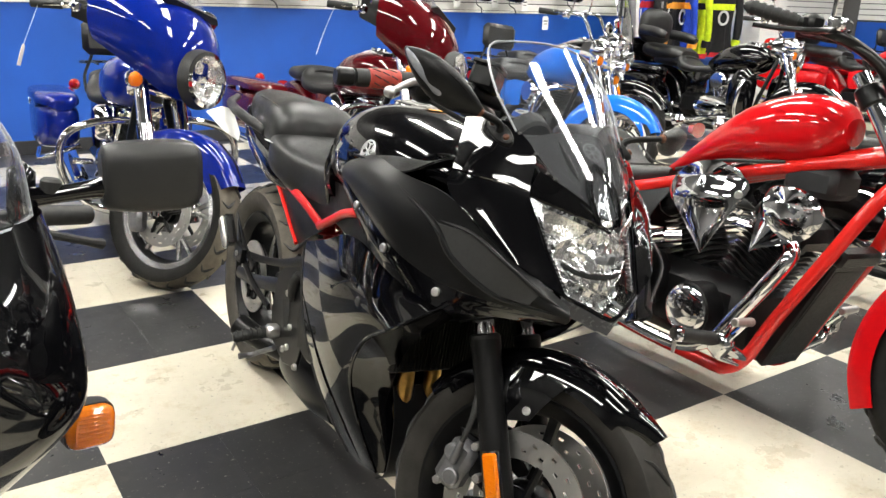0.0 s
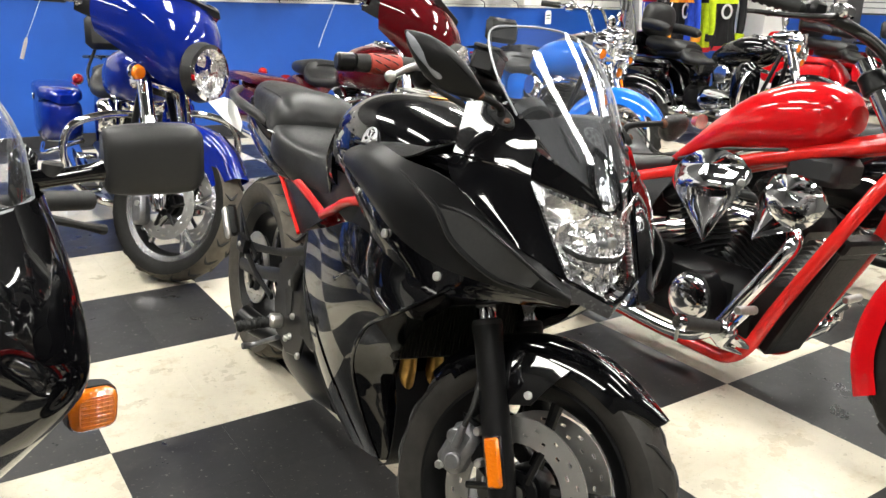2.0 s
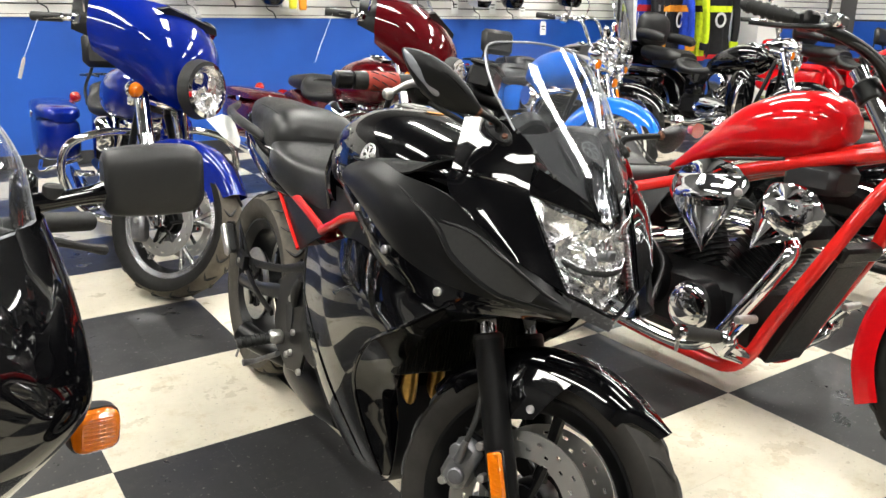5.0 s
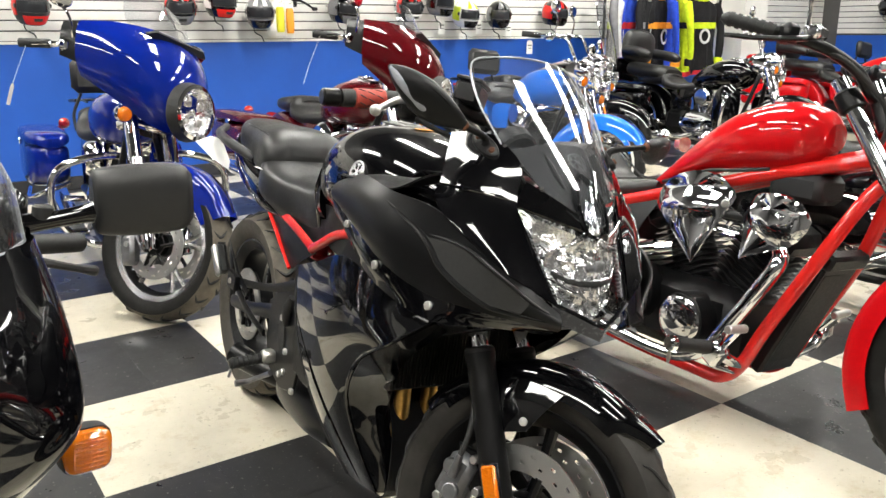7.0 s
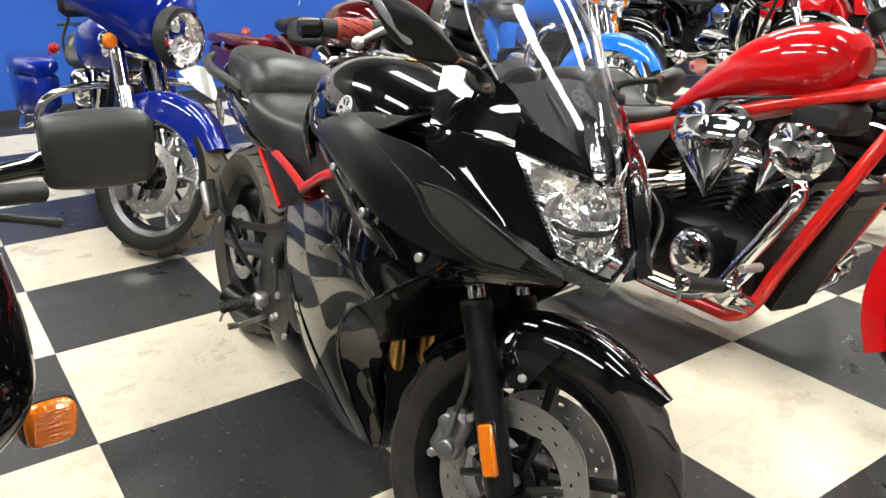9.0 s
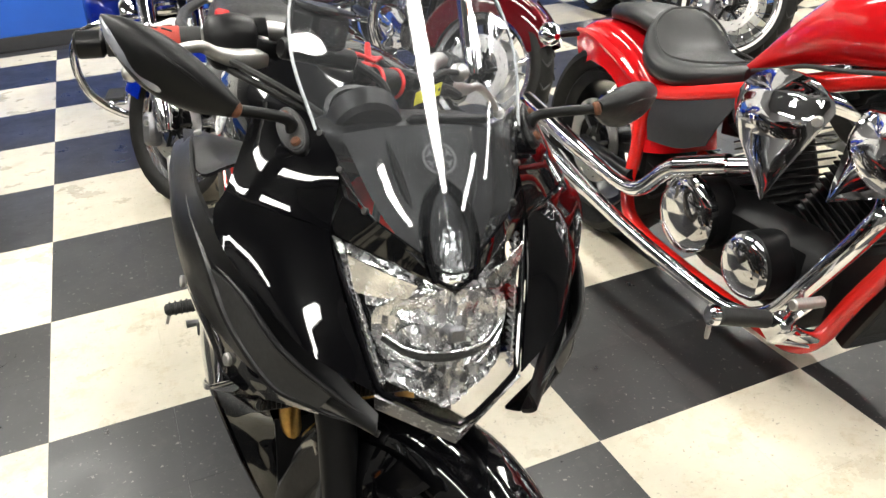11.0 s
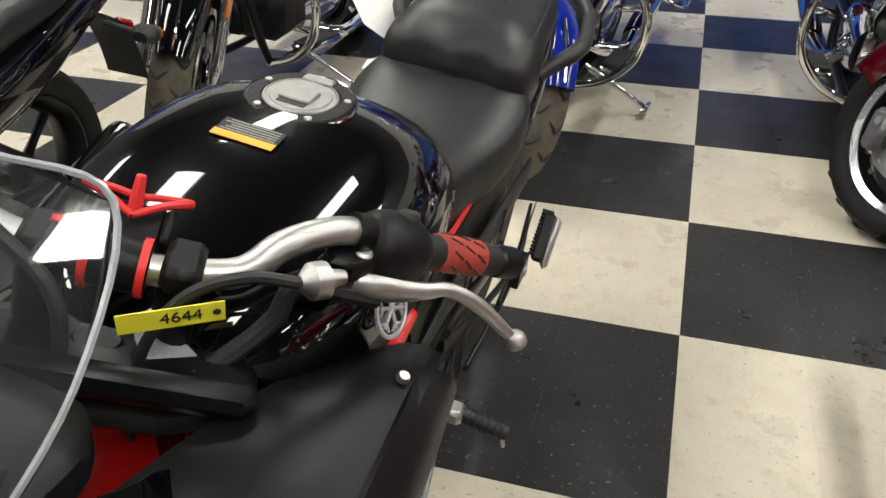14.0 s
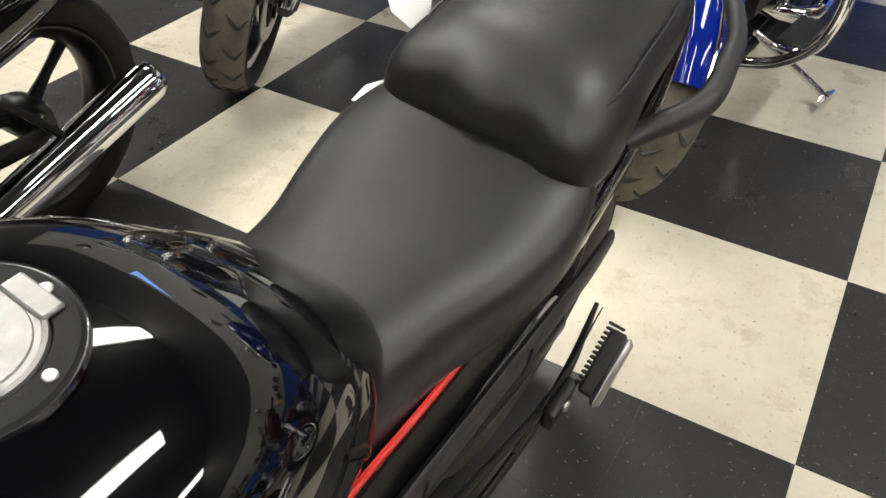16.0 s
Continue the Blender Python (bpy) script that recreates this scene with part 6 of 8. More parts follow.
        if guard:
            part("engine_guard", tube([(1.21, s * 0.06, 0.66), (1.22, s * 0.20, 0.665), (1.22, s * 0.34, 0.62), (1.22, s * 0.385, 0.52), (1.20, s * 0.36, 0.38), (1.16, s * 0.26, 0.27), (1.12, s * 0.12, 0.21)], 0.017, 12, 5), CHROME, b, "chrome engine guard bar")
        if bags:
            bg = part("saddlebag", body([(-0.46, 0.07, 0.40, 0.56, 0.50, s * 0.315), (-0.42, 0.105, 0.36, 0.585, 0.50, s * 0.315), (-0.20, 0.118, 0.34, 0.595, 0.50, s * 0.318), (0.10, 0.112, 0.36, 0.60, 0.50, s * 0.312), (0.24, 0.085, 0.42, 0.60, 0.52, s * 0.300), (0.27, 0.05, 0.46, 0.58, 0.52, s * 0.295)], 24, 4, 4.5), paint, b, f"{colour} hard saddlebag")
            part("bag_lid", body([(-0.465, 0.075, 0.575, 0.63, 0.60, s * 0.315), (-0.42, 0.112, 0.588, 0.655, 0.605, s * 0.315), (-0.20, 0.122, 0.598, 0.672, 0.615, s * 0.318), (0.10, 0.116, 0.603, 0.675, 0.62, s * 0.312), (0.24, 0.088, 0.603, 0.665, 0.62, s * 0.300), (0.275, 0.05, 0.59, 0.64, 0.61, s * 0.295)], 24, 4, 3.6), paint, bg, f"{colour} saddlebag lid")
            part("bag_latch", rbox((-0.05, s * 0.437, 0.60), (0.06, 0.012, 0.035), 0.004), CHROME, bg)
            part("bag_guard", tube([(0.30, s * 0.22, 0.40), (0.33, s * 0.36, 0.36), (0.20, s * 0.42, 0.32), (-0.15, s * 0.40, 0.31)], 0.012, 10, 4), CHROME, b)
        part("rear_turn_signal", body([(-0.03, 0.03, -0.03, 0.03, 0), (0.0, 0.034, -0.034, 0.034, 0), (0.03, 0.012, -0.012, 0.012, 0)], 16, 3, 2).moved(pose(-0.40, s * 0.17, 0.66)), CHROME if not bags else REDLENS, b)
    part("tail_lamp", body([(-0.40, 0.05, 0.58, 0.66, 0.62), (-0.445, 0.035, 0.59, 0.65, 0.62)], 16, 3), REDLENS, b, "red tail lamp")
    part("kickstand", tube([(0.90, 0.13, 0.22), (0.86, 0.24, 0.15), (0.82, 0.385, 0.056)], [0.014, 0.012, 0.011], 10, 3), CHROME, b, "chrome kickstand")
    part("kickstand_foot", tube([(0.77, 0.40, 0.055), (0.83, 0.39, 0.054), (0.89, 0.385, 0.058)], [0.008, 0.016, 0.008], 8, 3), CHROME, b)
    v_twin(b, 0.82, 0.27)
    part("oil_cooler", rbox((1.25, 0, 0.42), (0.04, 0.16, 0.13), 0.01, pose(0, 0, 0, 0, 12)), SATIN, b)
    if plush:
        for s in (-1, 1):
            part("leg_shield", body([(1.06, 0.05, 0.40, 0.62, 0.52, s * 0.27), (1.10, 0.09, 0.32, 0.70, 0.52, s * 0.27), (1.18, 0.10, 0.30, 0.73, 0.52, s * 0.27), (1.24, 0.07, 0.36, 0.68, 0.52, s * 0.25)], 24, 4, 2.6), paint, b, f"{colour} lower leg fairing")
        part("pillion_lounge", body([(0.30, 0.12, 0.74, 0.84, 0.79), (0.20, 0.185, 0.74, 0.875, 0.80), (0.02, 0.195, 0.75, 0.88, 0.81), (-0.14, 0.18, 0.76, 0.90, 0.83), (-0.22, 0.12, 0.78, 0.88, 0.83)], 24, 4, 3), VINYL, b, "wide padded pillion seat")
        part("lounge_back", body([(-0.14, 0.10, 0.98, 1.14, 1.06), (-0.17, 0.19, 0.90, 1.20, 1.05), (-0.23, 0.21, 0.88, 1.22, 1.05), (-0.28, 0.17, 0.90, 1.20, 1.05)], 24, 4, 3), VINYL, b, "tall padded passenger backrest")
        for s in (-1, 1):
            part("arm_rest", tube([(-0.18, s * 0.21, 1.0), (-0.02, s * 0.23, 0.985), (0.10, s * 0.22, 0.965), (0.15, s * 0.21, 0.955)], [0.05, 0.05, 0.045, 0.025], 14, 4), VINYL, b, "padded arm rest")
        part("top_box", body([(-0.26, 0.20, 0.72, 0.90, 0.82), (-0.30, 0.24, 0.70, 0.93, 0.82), (-0.56, 0.24, 0.70, 0.93, 0.82), (-0.62, 0.20, 0.73, 0.90, 0.82)], 24, 3, 5), paint, b, "gloss rear luggage box")
    if backrest:
        br = part("backrest", rbox((-0.04, 0, 0.965), (0.075, 0.30, 0.20), 0.035, pose(0, 0, 0, 0, -8)), VINYL, b, "black padded pillion backrest")
        for s in (-1, 1):
            part("backrest_post", tube([(0.03, s * 0.145, 0.66), (-0.03, s * 0.145, 0.75), (-0.06, s * 0.10, 0.86), (-0.06, s * 0.09, 0.94)], 0.009, 8, 4), SATIN, br, "black backrest upright")
        part("luggage_rack", Geo().add(tube([(-0.06, -0.13, 0.82), (-0.36, -0.13, 0.80), (-0.42, 0, 0.80), (-0.36, 0.13, 0.80), (-0.06, 0.13, 0.82)], 0.008, 8, 4)), SATIN, b, "black tubular luggage rack")
        for y in (-0.065, 0, 0.065):
            part("rack_bar", cyl((-0.08, y, 0.81), (-0.39, y, 0.80), 0.006, None, 8), SATIN, b)
    S2 = S @ Matrix.Translation((-0.03, 0, -0.045))
    if fairing:
        F = [[(1.40, 0.0, 1.262), (1.38, 0.12, 1.258), (1.31, 0.235, 1.240), (1.21, 0.318, 1.208)],
             [(1.49, 0.0, 1.200), (1.465, 0.13, 1.196), (1.37, 0.255, 1.186), (1.235, 0.346, 1.166)],
             [(1.56, 0.0, 1.11), (1.53, 0.13, 1.11), (1.42, 0.258, 1.112), (1.25, 0.350, 1.112)],
             [(1.592, 0.0, 1.01), (1.555, 0.125, 1.008), (1.435, 0.238, 1.030), (1.255, 0.342, 1.062)],
             [(1.575, 0.0, 0.91), (1.535, 0.112, 0.916), (1.425, 0.210, 0.962), (1.26, 0.322, 1.020)],
             [(1.52, 0.0, 0.845), (1.475, 0.095, 0.862), (1.39, 0.180, 0.918), (1.26, 0.298, 0.990)]]
        fg = Geo().add(patch([[(x, -y, z) for x, y, z in reversed(r)] + r[1:] for r in F], 4, 0.005))
        fa = part("fairing", fg.moved(S2), paint, b, f"{colour} bat-wing front fairing")
        part("inner_fairing", patch([[(x - 0.10, -y * 0.97, z - 0.01) for x, y, z in reversed(r)] + [(x - 0.10, y * 0.97, z - 0.01) for x, y, z in r[1:]] for r in F[:4]], 3, 0.004).moved(S2), MATTE, fa, "black inner fairing with gauges")
        round_lamp(fa, S2 @ pose(1.622, 0, 0.955, 0, -6), 0.112, shell=paint)
        part("headlight_bezel", revolve([(0.116, -0.01), (0.126, -0.045), (0.130, -0.04), (0.120, 0.010)], 36).moved(S2 @ pose(1.620, 0, 0.955, 0, -6) @ pose(0, 0, 0, 0, 0, -90)), INK, fa)
        part("air_vent", plate([(-0.19, -0.016), (-0.10, -0.026), (0.10, -0.026), (0.19, -0.016), (0.15, 0.014), (-0.15, 0.014)], 0.012, S2 @ pose(1.452, 0, 1.236, 0, 0, -90) @ pose(0, 0, 0, -40)), INK, fa, "black vent slot")
        wsr = [[(1.345, -0.20, 1.245), (1.375, 0, 1.275), (1.345, 0.20, 1.245)], [(1.30, -0.20, 1.32), (1.33, 0, 1.35), (1.30, 0.20, 1.32)], [(1.25, -0.15, 1.39), (1.275, 0, 1.41), (1.25, 0.15, 1.39)]]
        wd = part("windscreen", patch(wsr, 4, 0.004).moved(S2), SCREEN, b, "short clear windscreen")
        wd.visible_shadow = False
    else:
        round_lamp(b, S @ pose(1.42, 0, 0.93), 0.085)
        part("lamp_nacelle", body([(1.20, 0.07, 0.84, 0.99, 0.92), (1.32, 0.115, 0.80, 1.03, 0.92), (1.38, 0.11, 0.82, 1.02, 0.92)], 24, 3, 2.3).moved(S), CHROME if crown else paint, b, "chrome lamp nacelle")
        for s in (-1, 1):
            round_lamp(b, S @ pose(1.43, s * 0.20, 0.90), 0.055, "spot_lamp", CHROME, "small chrome spot lamp")
    if screen:
        wsr = [[(1.42, -0.20, 0.98), (1.46, 0, 0.98), (1.42, 0.20, 0.98)], [(1.36, -0.26, 1.14), (1.40, 0, 1.14), (1.36, 0.26, 1.14)], [(1.28, -0.24, 1.32), (1.31, 0, 1.34), (1.28, 0.24, 1.32)], [(1.23, -0.15, 1.43), (1.25, 0, 1.46), (1.23, 0.15, 1.43)]]
        wd = part("windscreen", patch(wsr, 4, 0.004).moved(S), SCREEN, b, "tall clear windscreen")
        wd.visible_shadow = False
        part("screen_edge", tube(rim_of(wsr, 4), 0.004, 6, 1, True).moved(S), CHROME, wd)
    hb = part("handlebar", tube([(0.98, -0.40, 1.02), (1.10, -0.33, 1.05), (1.20, -0.22, 1.09), (1.24, -0.10, 1.02), (1.25, 0, 0.98), (1.24, 0.10, 1.02), (1.20, 0.22, 1.09), (1.10, 0.33, 1.05), (0.98, 0.40, 1.02)], 0.013, 12, 5).moved(S), CHROME, b, "chrome handlebar")
    for s in (-1, 1):
        part("grip", cyl((1.08, s * 0.345, 1.045), (0.97, s * 0.405, 1.018), 0.019, None, 14, 0.004).moved(S), INK, hb)
        part("lever", tube([(1.14, s * 0.30, 1.055), (1.13, s * 0.37, 1.045), (1.06, s * 0.42, 1.02)], [0.008, 0.007, 0.005], 8, 4).moved(S), CHROME, hb)
        part("switch_housing", rbox((1.125, s * 0.315, 1.052), (0.06, 0.05, 0.05), 0.012, pose(0, 0, 0, 0, 0, s * 30)).moved(S), CHROME, hb)
        mr = part("mirror", tube([(1.15, s * 0.30, 1.07), (1.17, s * 0.36, 1.16), (1.15, s * 0.40, 1.20)], 0.006, 8, 4).moved(S), CHROME, hb)
        part("mirror_head", body([(-0.02, 0.03, -0.025, 0.025, 0), (0.0, 0.062, -0.042, 0.042, 0), (0.02, 0.045, -0.03, 0.03, 0)], 18, 3, 2.6).moved(S @ pose(1.15, s * 0.41, 1.23)), CHROME, mr)
    if tag:
        tg = part("price_tag", plate([(-0.022, -0.045), (0.022, -0.045), (0.022, 0.03), (0.010, 0.045), (-0.010, 0.045), (-0.022, 0.03)], 0.001, pose(1.02, -0.43, 0.80, 0, 0, -55), 0.0003).moved(S), PAPER, b, "blank white price tag on a string")
        part("tag_string", cyl((1.02, -0.43, 0.845), (1.02, -0.41, 1.01), 0.001, None, 5).moved(S), PAPER, tg)
    return b


LEAN = pose(0, 0, 0, -7)
touring_bike(pose(-0.53, 2.92, 0, 0, 0, -95) @ pose(0, 0, 0, -2.5), BLUE, "metallic blue", dusty=True)
touring_bike(pose(0.64, 2.93, 0, 0, 0, -92) @ LEAN, MAROON, "metallic maroon", backrest=False)

# ---------------- red chopper ----------------


def pointed_cover(base, tip, bulge):
    """A polished cover: a domed many-sided rim that runs down to a point."""
    c = sum((Vector(p) for p in base), Vector()) / len(base)
    rim = spline(base, 3, True)
    out = Vector(bulge)
    tp = Vector(tip)
    loops = [[c.lerp(p, f) + out * h for p in rim] for f, h in ((0.04, 0.95), (0.45, 0.90), (0.78, 0.70), (0.93, 0.35), (1.0, 0.0))]
    for t in (0.3, 0.6, 0.85, 0.99):
        loops.append([p.lerp(tp, t) + out * 0.10 * math.sin(math.pi * t) for p in rim])
    return rings(loops)


def chopper(m):
    b = thing("chopper", m, "bright red long-fork chopper motorcycle with chrome V-twin", "motorcycle", "motorcycles on show")
    ax, d = Vector((1.95, 0, 0)), Vector((-0.60, 0, 0.80))
    S = about(ax, d, 8)
    rc, fc = (0, 0, 0.325), (1.72, 0, 0.345)
    rw = part("rear_wheel", cyl((0, -0.09, 0.325), (0, 0.09, 0.325), 0.03), SATIN, b)
    tyre(rw, rc, 0.325, 0.20, 0.232, grooves=22, style=1, tread=INK)
    cast_rim(rw, rc, 0.228, 0.16, 5, SATIN)
    disc(rw, rc, -0.09, 0.14)
    fw = part("front_wheel", cyl((1.72, -0.05, 0.345), (1.72, 0.05, 0.345), 0.02).moved(S), SATIN, b)
    tyre(fw, fc, 0.345, 0.092, 0.268, grooves=26, style=1, tread=INK, m=S)
    cast_rim(fw, fc, 0.265, 0.06, 5, SATIN, CHROME, S)
    disc(fw, fc, 0.055, 0.15, S)
    up = Vector((-0.60, 0, 0.80))
    fk = part("fork", rbox((1.40, 0, 0.88), (0.08, 0.24, 0.045), 0.012, pose(0, 0, 0, 0, -37)).moved(S), CHROME, b)
    for s in (-1, 1):
        ft = Vector((1.72, s * 0.095, 0.345))
        part("fork_lower", tube([ft - up * 0.04, ft, ft + up * 0.36, ft + up * 0.40], [0.024, 0.030, 0.029, 0.033], 18, 1).moved(S), CHROME, fk, "chrome fork slider")
        part("stanchion", cyl(ft + up * 0.39, ft + up * 0.90, 0.024, None, 18).moved(S), CHROME, fk, "chrome fork tube")
        part("fork_clamp", cyl(ft + up * 0.80, ft + up * 0.86, 0.036, None, 18, 0.006).moved(S), SATIN, fk)
    part("front_fender", patch(wrap_fender(fc, 0.378, 0.066, 70, 208, 0.07, e0=0.8, e1=0.95), 3, 0.004).moved(S), RED, b, "red narrow front fender")
    part("rear_fender", patch(wrap_fender(rc, 0.392, 0.125, 12, 128, 0.13, 10, e0=0.95, e1=0.55), 3, 0.004), RED, b, "red bobbed rear fender")
    both(b, "fender_strut", tube([(0.30, 0.135, 0.56), (0.16, 0.142, 0.63), (0.0, 0.136, 0.67), (-0.14, 0.115, 0.665)], [0.010, 0.016, 0.014, 0.008], 8, 4), RED)
    for s in (-1, 1):
        sg = part("rear_turn_signal", body([(-0.045, 0.012, -0.014, 0.014, 0), (-0.02, 0.036, -0.036, 0.036, 0), (0.015, 0.036, -0.036, 0.036, 0), (0.045, 0.010, -0.010, 0.010, 0)], 18, 4, 2).moved(pose(-0.20, s * 0.185, 0.638)), CHROME, b, "chrome bullet turn signal")
        part("signal_stalk", cyl((-0.18, s * 0.09, 0.645), (-0.19, s * 0.16, 0.638), 0.012, None, 10), SATIN, sg)
    tk = part("fuel_tank", body([(0.535, 0.012, 0.682, 0.705, 0.692), (0.61, 0.048, 0.700, 0.765, 0.728), (0.72, 0.092, 0.735, 0.860, 0.785), (0.84, 0.128, 0.770, 0.950, 0.840), (0.95, 0.142, 0.785, 0.995, 0.875), (1.04, 0.132, 0.800, 1.010, 0.895), (1.12, 0.104, 0.830, 0.995, 0.910), (1.165, 0.05, 0.875, 0.955, 0.915)], 28, 5, 2.3), RED, b, "bright red teardrop fuel tank")
    part("tank_seam", tube([(0.60, -0.05, 0.702), (0.72, -0.095, 0.735), (0.84, -0.13, 0.772), (0.95, -0.142, 0.788), (1.05, -0.128, 0.805)], 0.006, 6, 4), INK, tk)
    part("filler_cap", cyl((0.98, 0, 0.998), (0.98, 0, 1.014), 0.035, None, 22, 0.005), CHROME, tk)
    st = part("seat", body([(0.56, 0.035, 0.655, 0.700, 0.68), (0.50, 0.085, 0.62, 0.695, 0.66), (0.40, 0.140, 0.60, 0.685, 0.645), (0.31, 0.152, 0.60, 0.700, 0.65), (0.245, 0.135, 0.615, 0.775, 0.69), (0.215, 0.09, 0.65, 0.795, 0.73)], 28, 5, 2.7), VINYL, b, "black leather solo seat")
    both(st, "seat_piping", tube([(0.515, 0.0, 0.702), (0.495, 0.055, 0.698), (0.42, 0.108, 0.688), (0.33, 0.126, 0.695), (0.262, 0.112, 0.752), (0.238, 0.06, 0.790), (0.232, 0.0, 0.797)], 0.0035, 6, 5), INK)
    part("pillion_pad", body([(0.20, 0.08, 0.70, 0.765, 0.73), (0.12, 0.095, 0.715, 0.785, 0.75), (0.0, 0.085, 0.715, 0.775, 0.745), (-0.06, 0.05, 0.705, 0.755, 0.735)], 20, 4, 2.8), VINYL, b, "small black pillion pad")
    fr = part("frame", tube([(0.30, 0, 0.57), (0.60, 0, 0.655), (1.04, 0, 0.80), (1.30, 0, 0.88)], 0.026, 12, 4), FRAME_RED, b, "red tubular frame")
    part("steering_head", cyl((1.37, 0, 0.80), (1.29, 0, 0.95), 0.042, None, 18, 0.006), FRAME_RED, fr)
    for s in (-1, 1):
        part("down_tube", tube([(1.345, s * 0.035, 0.815), (1.305, s * 0.075, 0.73), (1.235, s * 0.120, 0.55), (1.13, s * 0.130, 0.33), (1.075, s * 0.130, 0.205), (1.01, s * 0.130, 0.142), (0.90, s * 0.130, 0.135), (0.60, s * 0.130, 0.140), (0.36, s * 0.130, 0.165), (0.28, s * 0.130, 0.24), (0.29, s * 0.13, 0.40), (0.28, s * 0.13, 0.55)], 0.021, 12, 4), FRAME_RED, fr, "red down tube")
        part("top_tube", tube([(0.26, s * 0.13, 0.565), (0.45, s * 0.115, 0.605), (0.75, s * 0.09, 0.70), (1.05, s * 0.065, 0.795), (1.30, s * 0.03, 0.865)], 0.021, 12, 4), FRAME_RED, fr, "red top tube")
        part("swingarm", tube([(0.30, s * 0.135, 0.31), (0.0, s * 0.135, 0.325)], 0.026, 10, 1), SATIN, b)
        part("frame_cover", patch([[(0.33, s * 0.128, 0.56), (0.50, s * 0.12, 0.60), (0.66, s * 0.105, 0.655)], [(0.33, s * 0.14, 0.50), (0.50, s * 0.14, 0.53), (0.62, s * 0.13, 0.58)], [(0.34, s * 0.135, 0.44), (0.48, s * 0.14, 0.46), (0.58, s * 0.135, 0.50)]], 3, 0.004), GREYGUARD, b, "dark grey side cover")
    rd = part("radiator", rbox((1.165, 0, 0.37), (0.04, 0.18, 0.40), 0.008, pose(0, 0, 0, 0, 22)), MATTE, b, "black radiator between the down tubes")
    part("radiator_core", rbox((1.186, 0, 0.375), (0.008, 0.15, 0.33), 0.003, pose(0, 0, 0, 0, 22)), INK, rd)
    part("radiator_cap", rbox((1.255, 0, 0.57), (0.05, 0.20, 0.05), 0.010, pose(0, 0, 0, 0, 22)), MATTE, rd)
    # engine
    en = part("engine", rbox((0.80, 0, 0.29), (0.46, 0.27, 0.26), 0.05), ENGINE, b, "black and chrome V-twin engine")
    part("gear_case", rbox((0.52, 0, 0.30), (0.24, 0.25, 0.24), 0.05), ENGINE, en)
    for dd in (-1, 1):
        a = radians(27 * dd)
        axv = Vector((math.sin(a), 0, math.cos(a)))
        base = Vector((0.86 + dd * 0.07, 0, 0.38))
        part("cylinder", tube([base, base + axv * 0.22], 0.075, 20, 1), ENGINE, en)
        for k in range(10):
            part("cooling_fin", rbox((0, 0, 0), (0.165, 0.17, 0.005), 0.0015).moved(Matrix.Translation(base + axv * (0.03 + 0.019 * k)) @ Matrix.Rotation(a, 4, "Y")), ENGINE, en)
        part("cylinder_head", rbox((0, 0, 0), (0.20, 0.21, 0.09), 0.03).moved(Matrix.Translation(base + axv * 0.26) @ Matrix.Rotation(a, 4, "Y")), ENGINE, en)
    for s in (-1, 1):
        part("head_cover", pointed_cover([(0.685, s * 0.165, 0.660), (0.74, s * 0.180, 0.722), (0.84, s * 0.190, 0.762), (0.935, s * 0.185, 0.762), (0.985, s * 0.170, 0.710), (0.955, s * 0.215, 0.648), (0.86, s * 0.235, 0.625), (0.75, s * 0.215, 0.622)], (0.925, s * 0.258, 0.495), (0, s * 0.02, 0.035)), CHROME, en, "pointed polished chrome cover", 24.0)
        part("cover_screw", cyl((0.972, s * 0.20, 0.690), (0.980, s * 0.212, 0.690), 0.012, None, 12, 0.003), STEEL, en)
        part("front_head_cover", pointed_cover([(1.02, s * 0.125, 0.715), (1.08, s * 0.150, 0.735), (1.17, s * 0.165, 0.735), (1.23, s * 0.160, 0.68), (1.19, s * 0.185, 0.60), (1.10, s * 0.185, 0.60), (1.03, s * 0.165, 0.65)], (1.05, s * 0.205, 0.535), (0, s * 0.03, 0.025)), CHROME, en, "pointed polished chrome cover", 24.0)
        part("clutch_cover", revolve([(0.0, s * 0.020), (0.045, s * 0.019), (0.080, s * 0.014), (0.098, s * 0.007), (0.106, s * 0.0), (0.106, s * -0.02)], 40, (0.625, s * 0.195, 0.330), False), CHROME, en, "round chrome engine cover")
        part("case_drum", cyl((0.64, s * 0.10, 0.330), (0.625, s * 0.188, 0.330), 0.100, None, 28, 0.006), ENGINE, en)
        part("generator_cover", revolve([(0.0, s * 0.018), (0.036, s * 0.017), (0.062, s * 0.012), (0.074, s * 0.006), (0.080, s * 0.0), (0.080, s * -0.02)], 40, (0.875, s * 0.205, 0.297), False), CHROME, en, "round chrome engine cover")
        part("case_drum", cyl((0.885, s * 0.10, 0.300), (0.875, s * 0.198, 0.297), 0.086, None, 28, 0.006), ENGINE, en)
        for k in range(5):
            bolt(en, (0.625 + 0.098 * math.cos(k * 1.257), s * 0.200, 0.330 + 0.098 * math.sin(k * 1.257)), (0, s, 0), 0.006)
    part("air_box", rbox((1.10, 0, 0.76), (0.17, 0.15, 0.09), 0.02), GREYGUARD, b)
    # exhausts on the right side
    part("front_exhaust", tube([(1.08, -0.10, 0.60), (1.15, -0.15, 0.56), (1.135, -0.175, 0.49), (1.05, -0.195, 0.33), (0.99, -0.205, 0.235), (0.90, -0.215, 0.185), (0.75, -0.220, 0.180), (0.45, -0.225, 0.205), (0.20, -0.228, 0.240)], [0.024, 0.025, 0.025, 0.024, 0.022, 0.020, 0.020, 0.020, 0.022], 16, 4), CHROME, b, "long chrome front exhaust pipe")
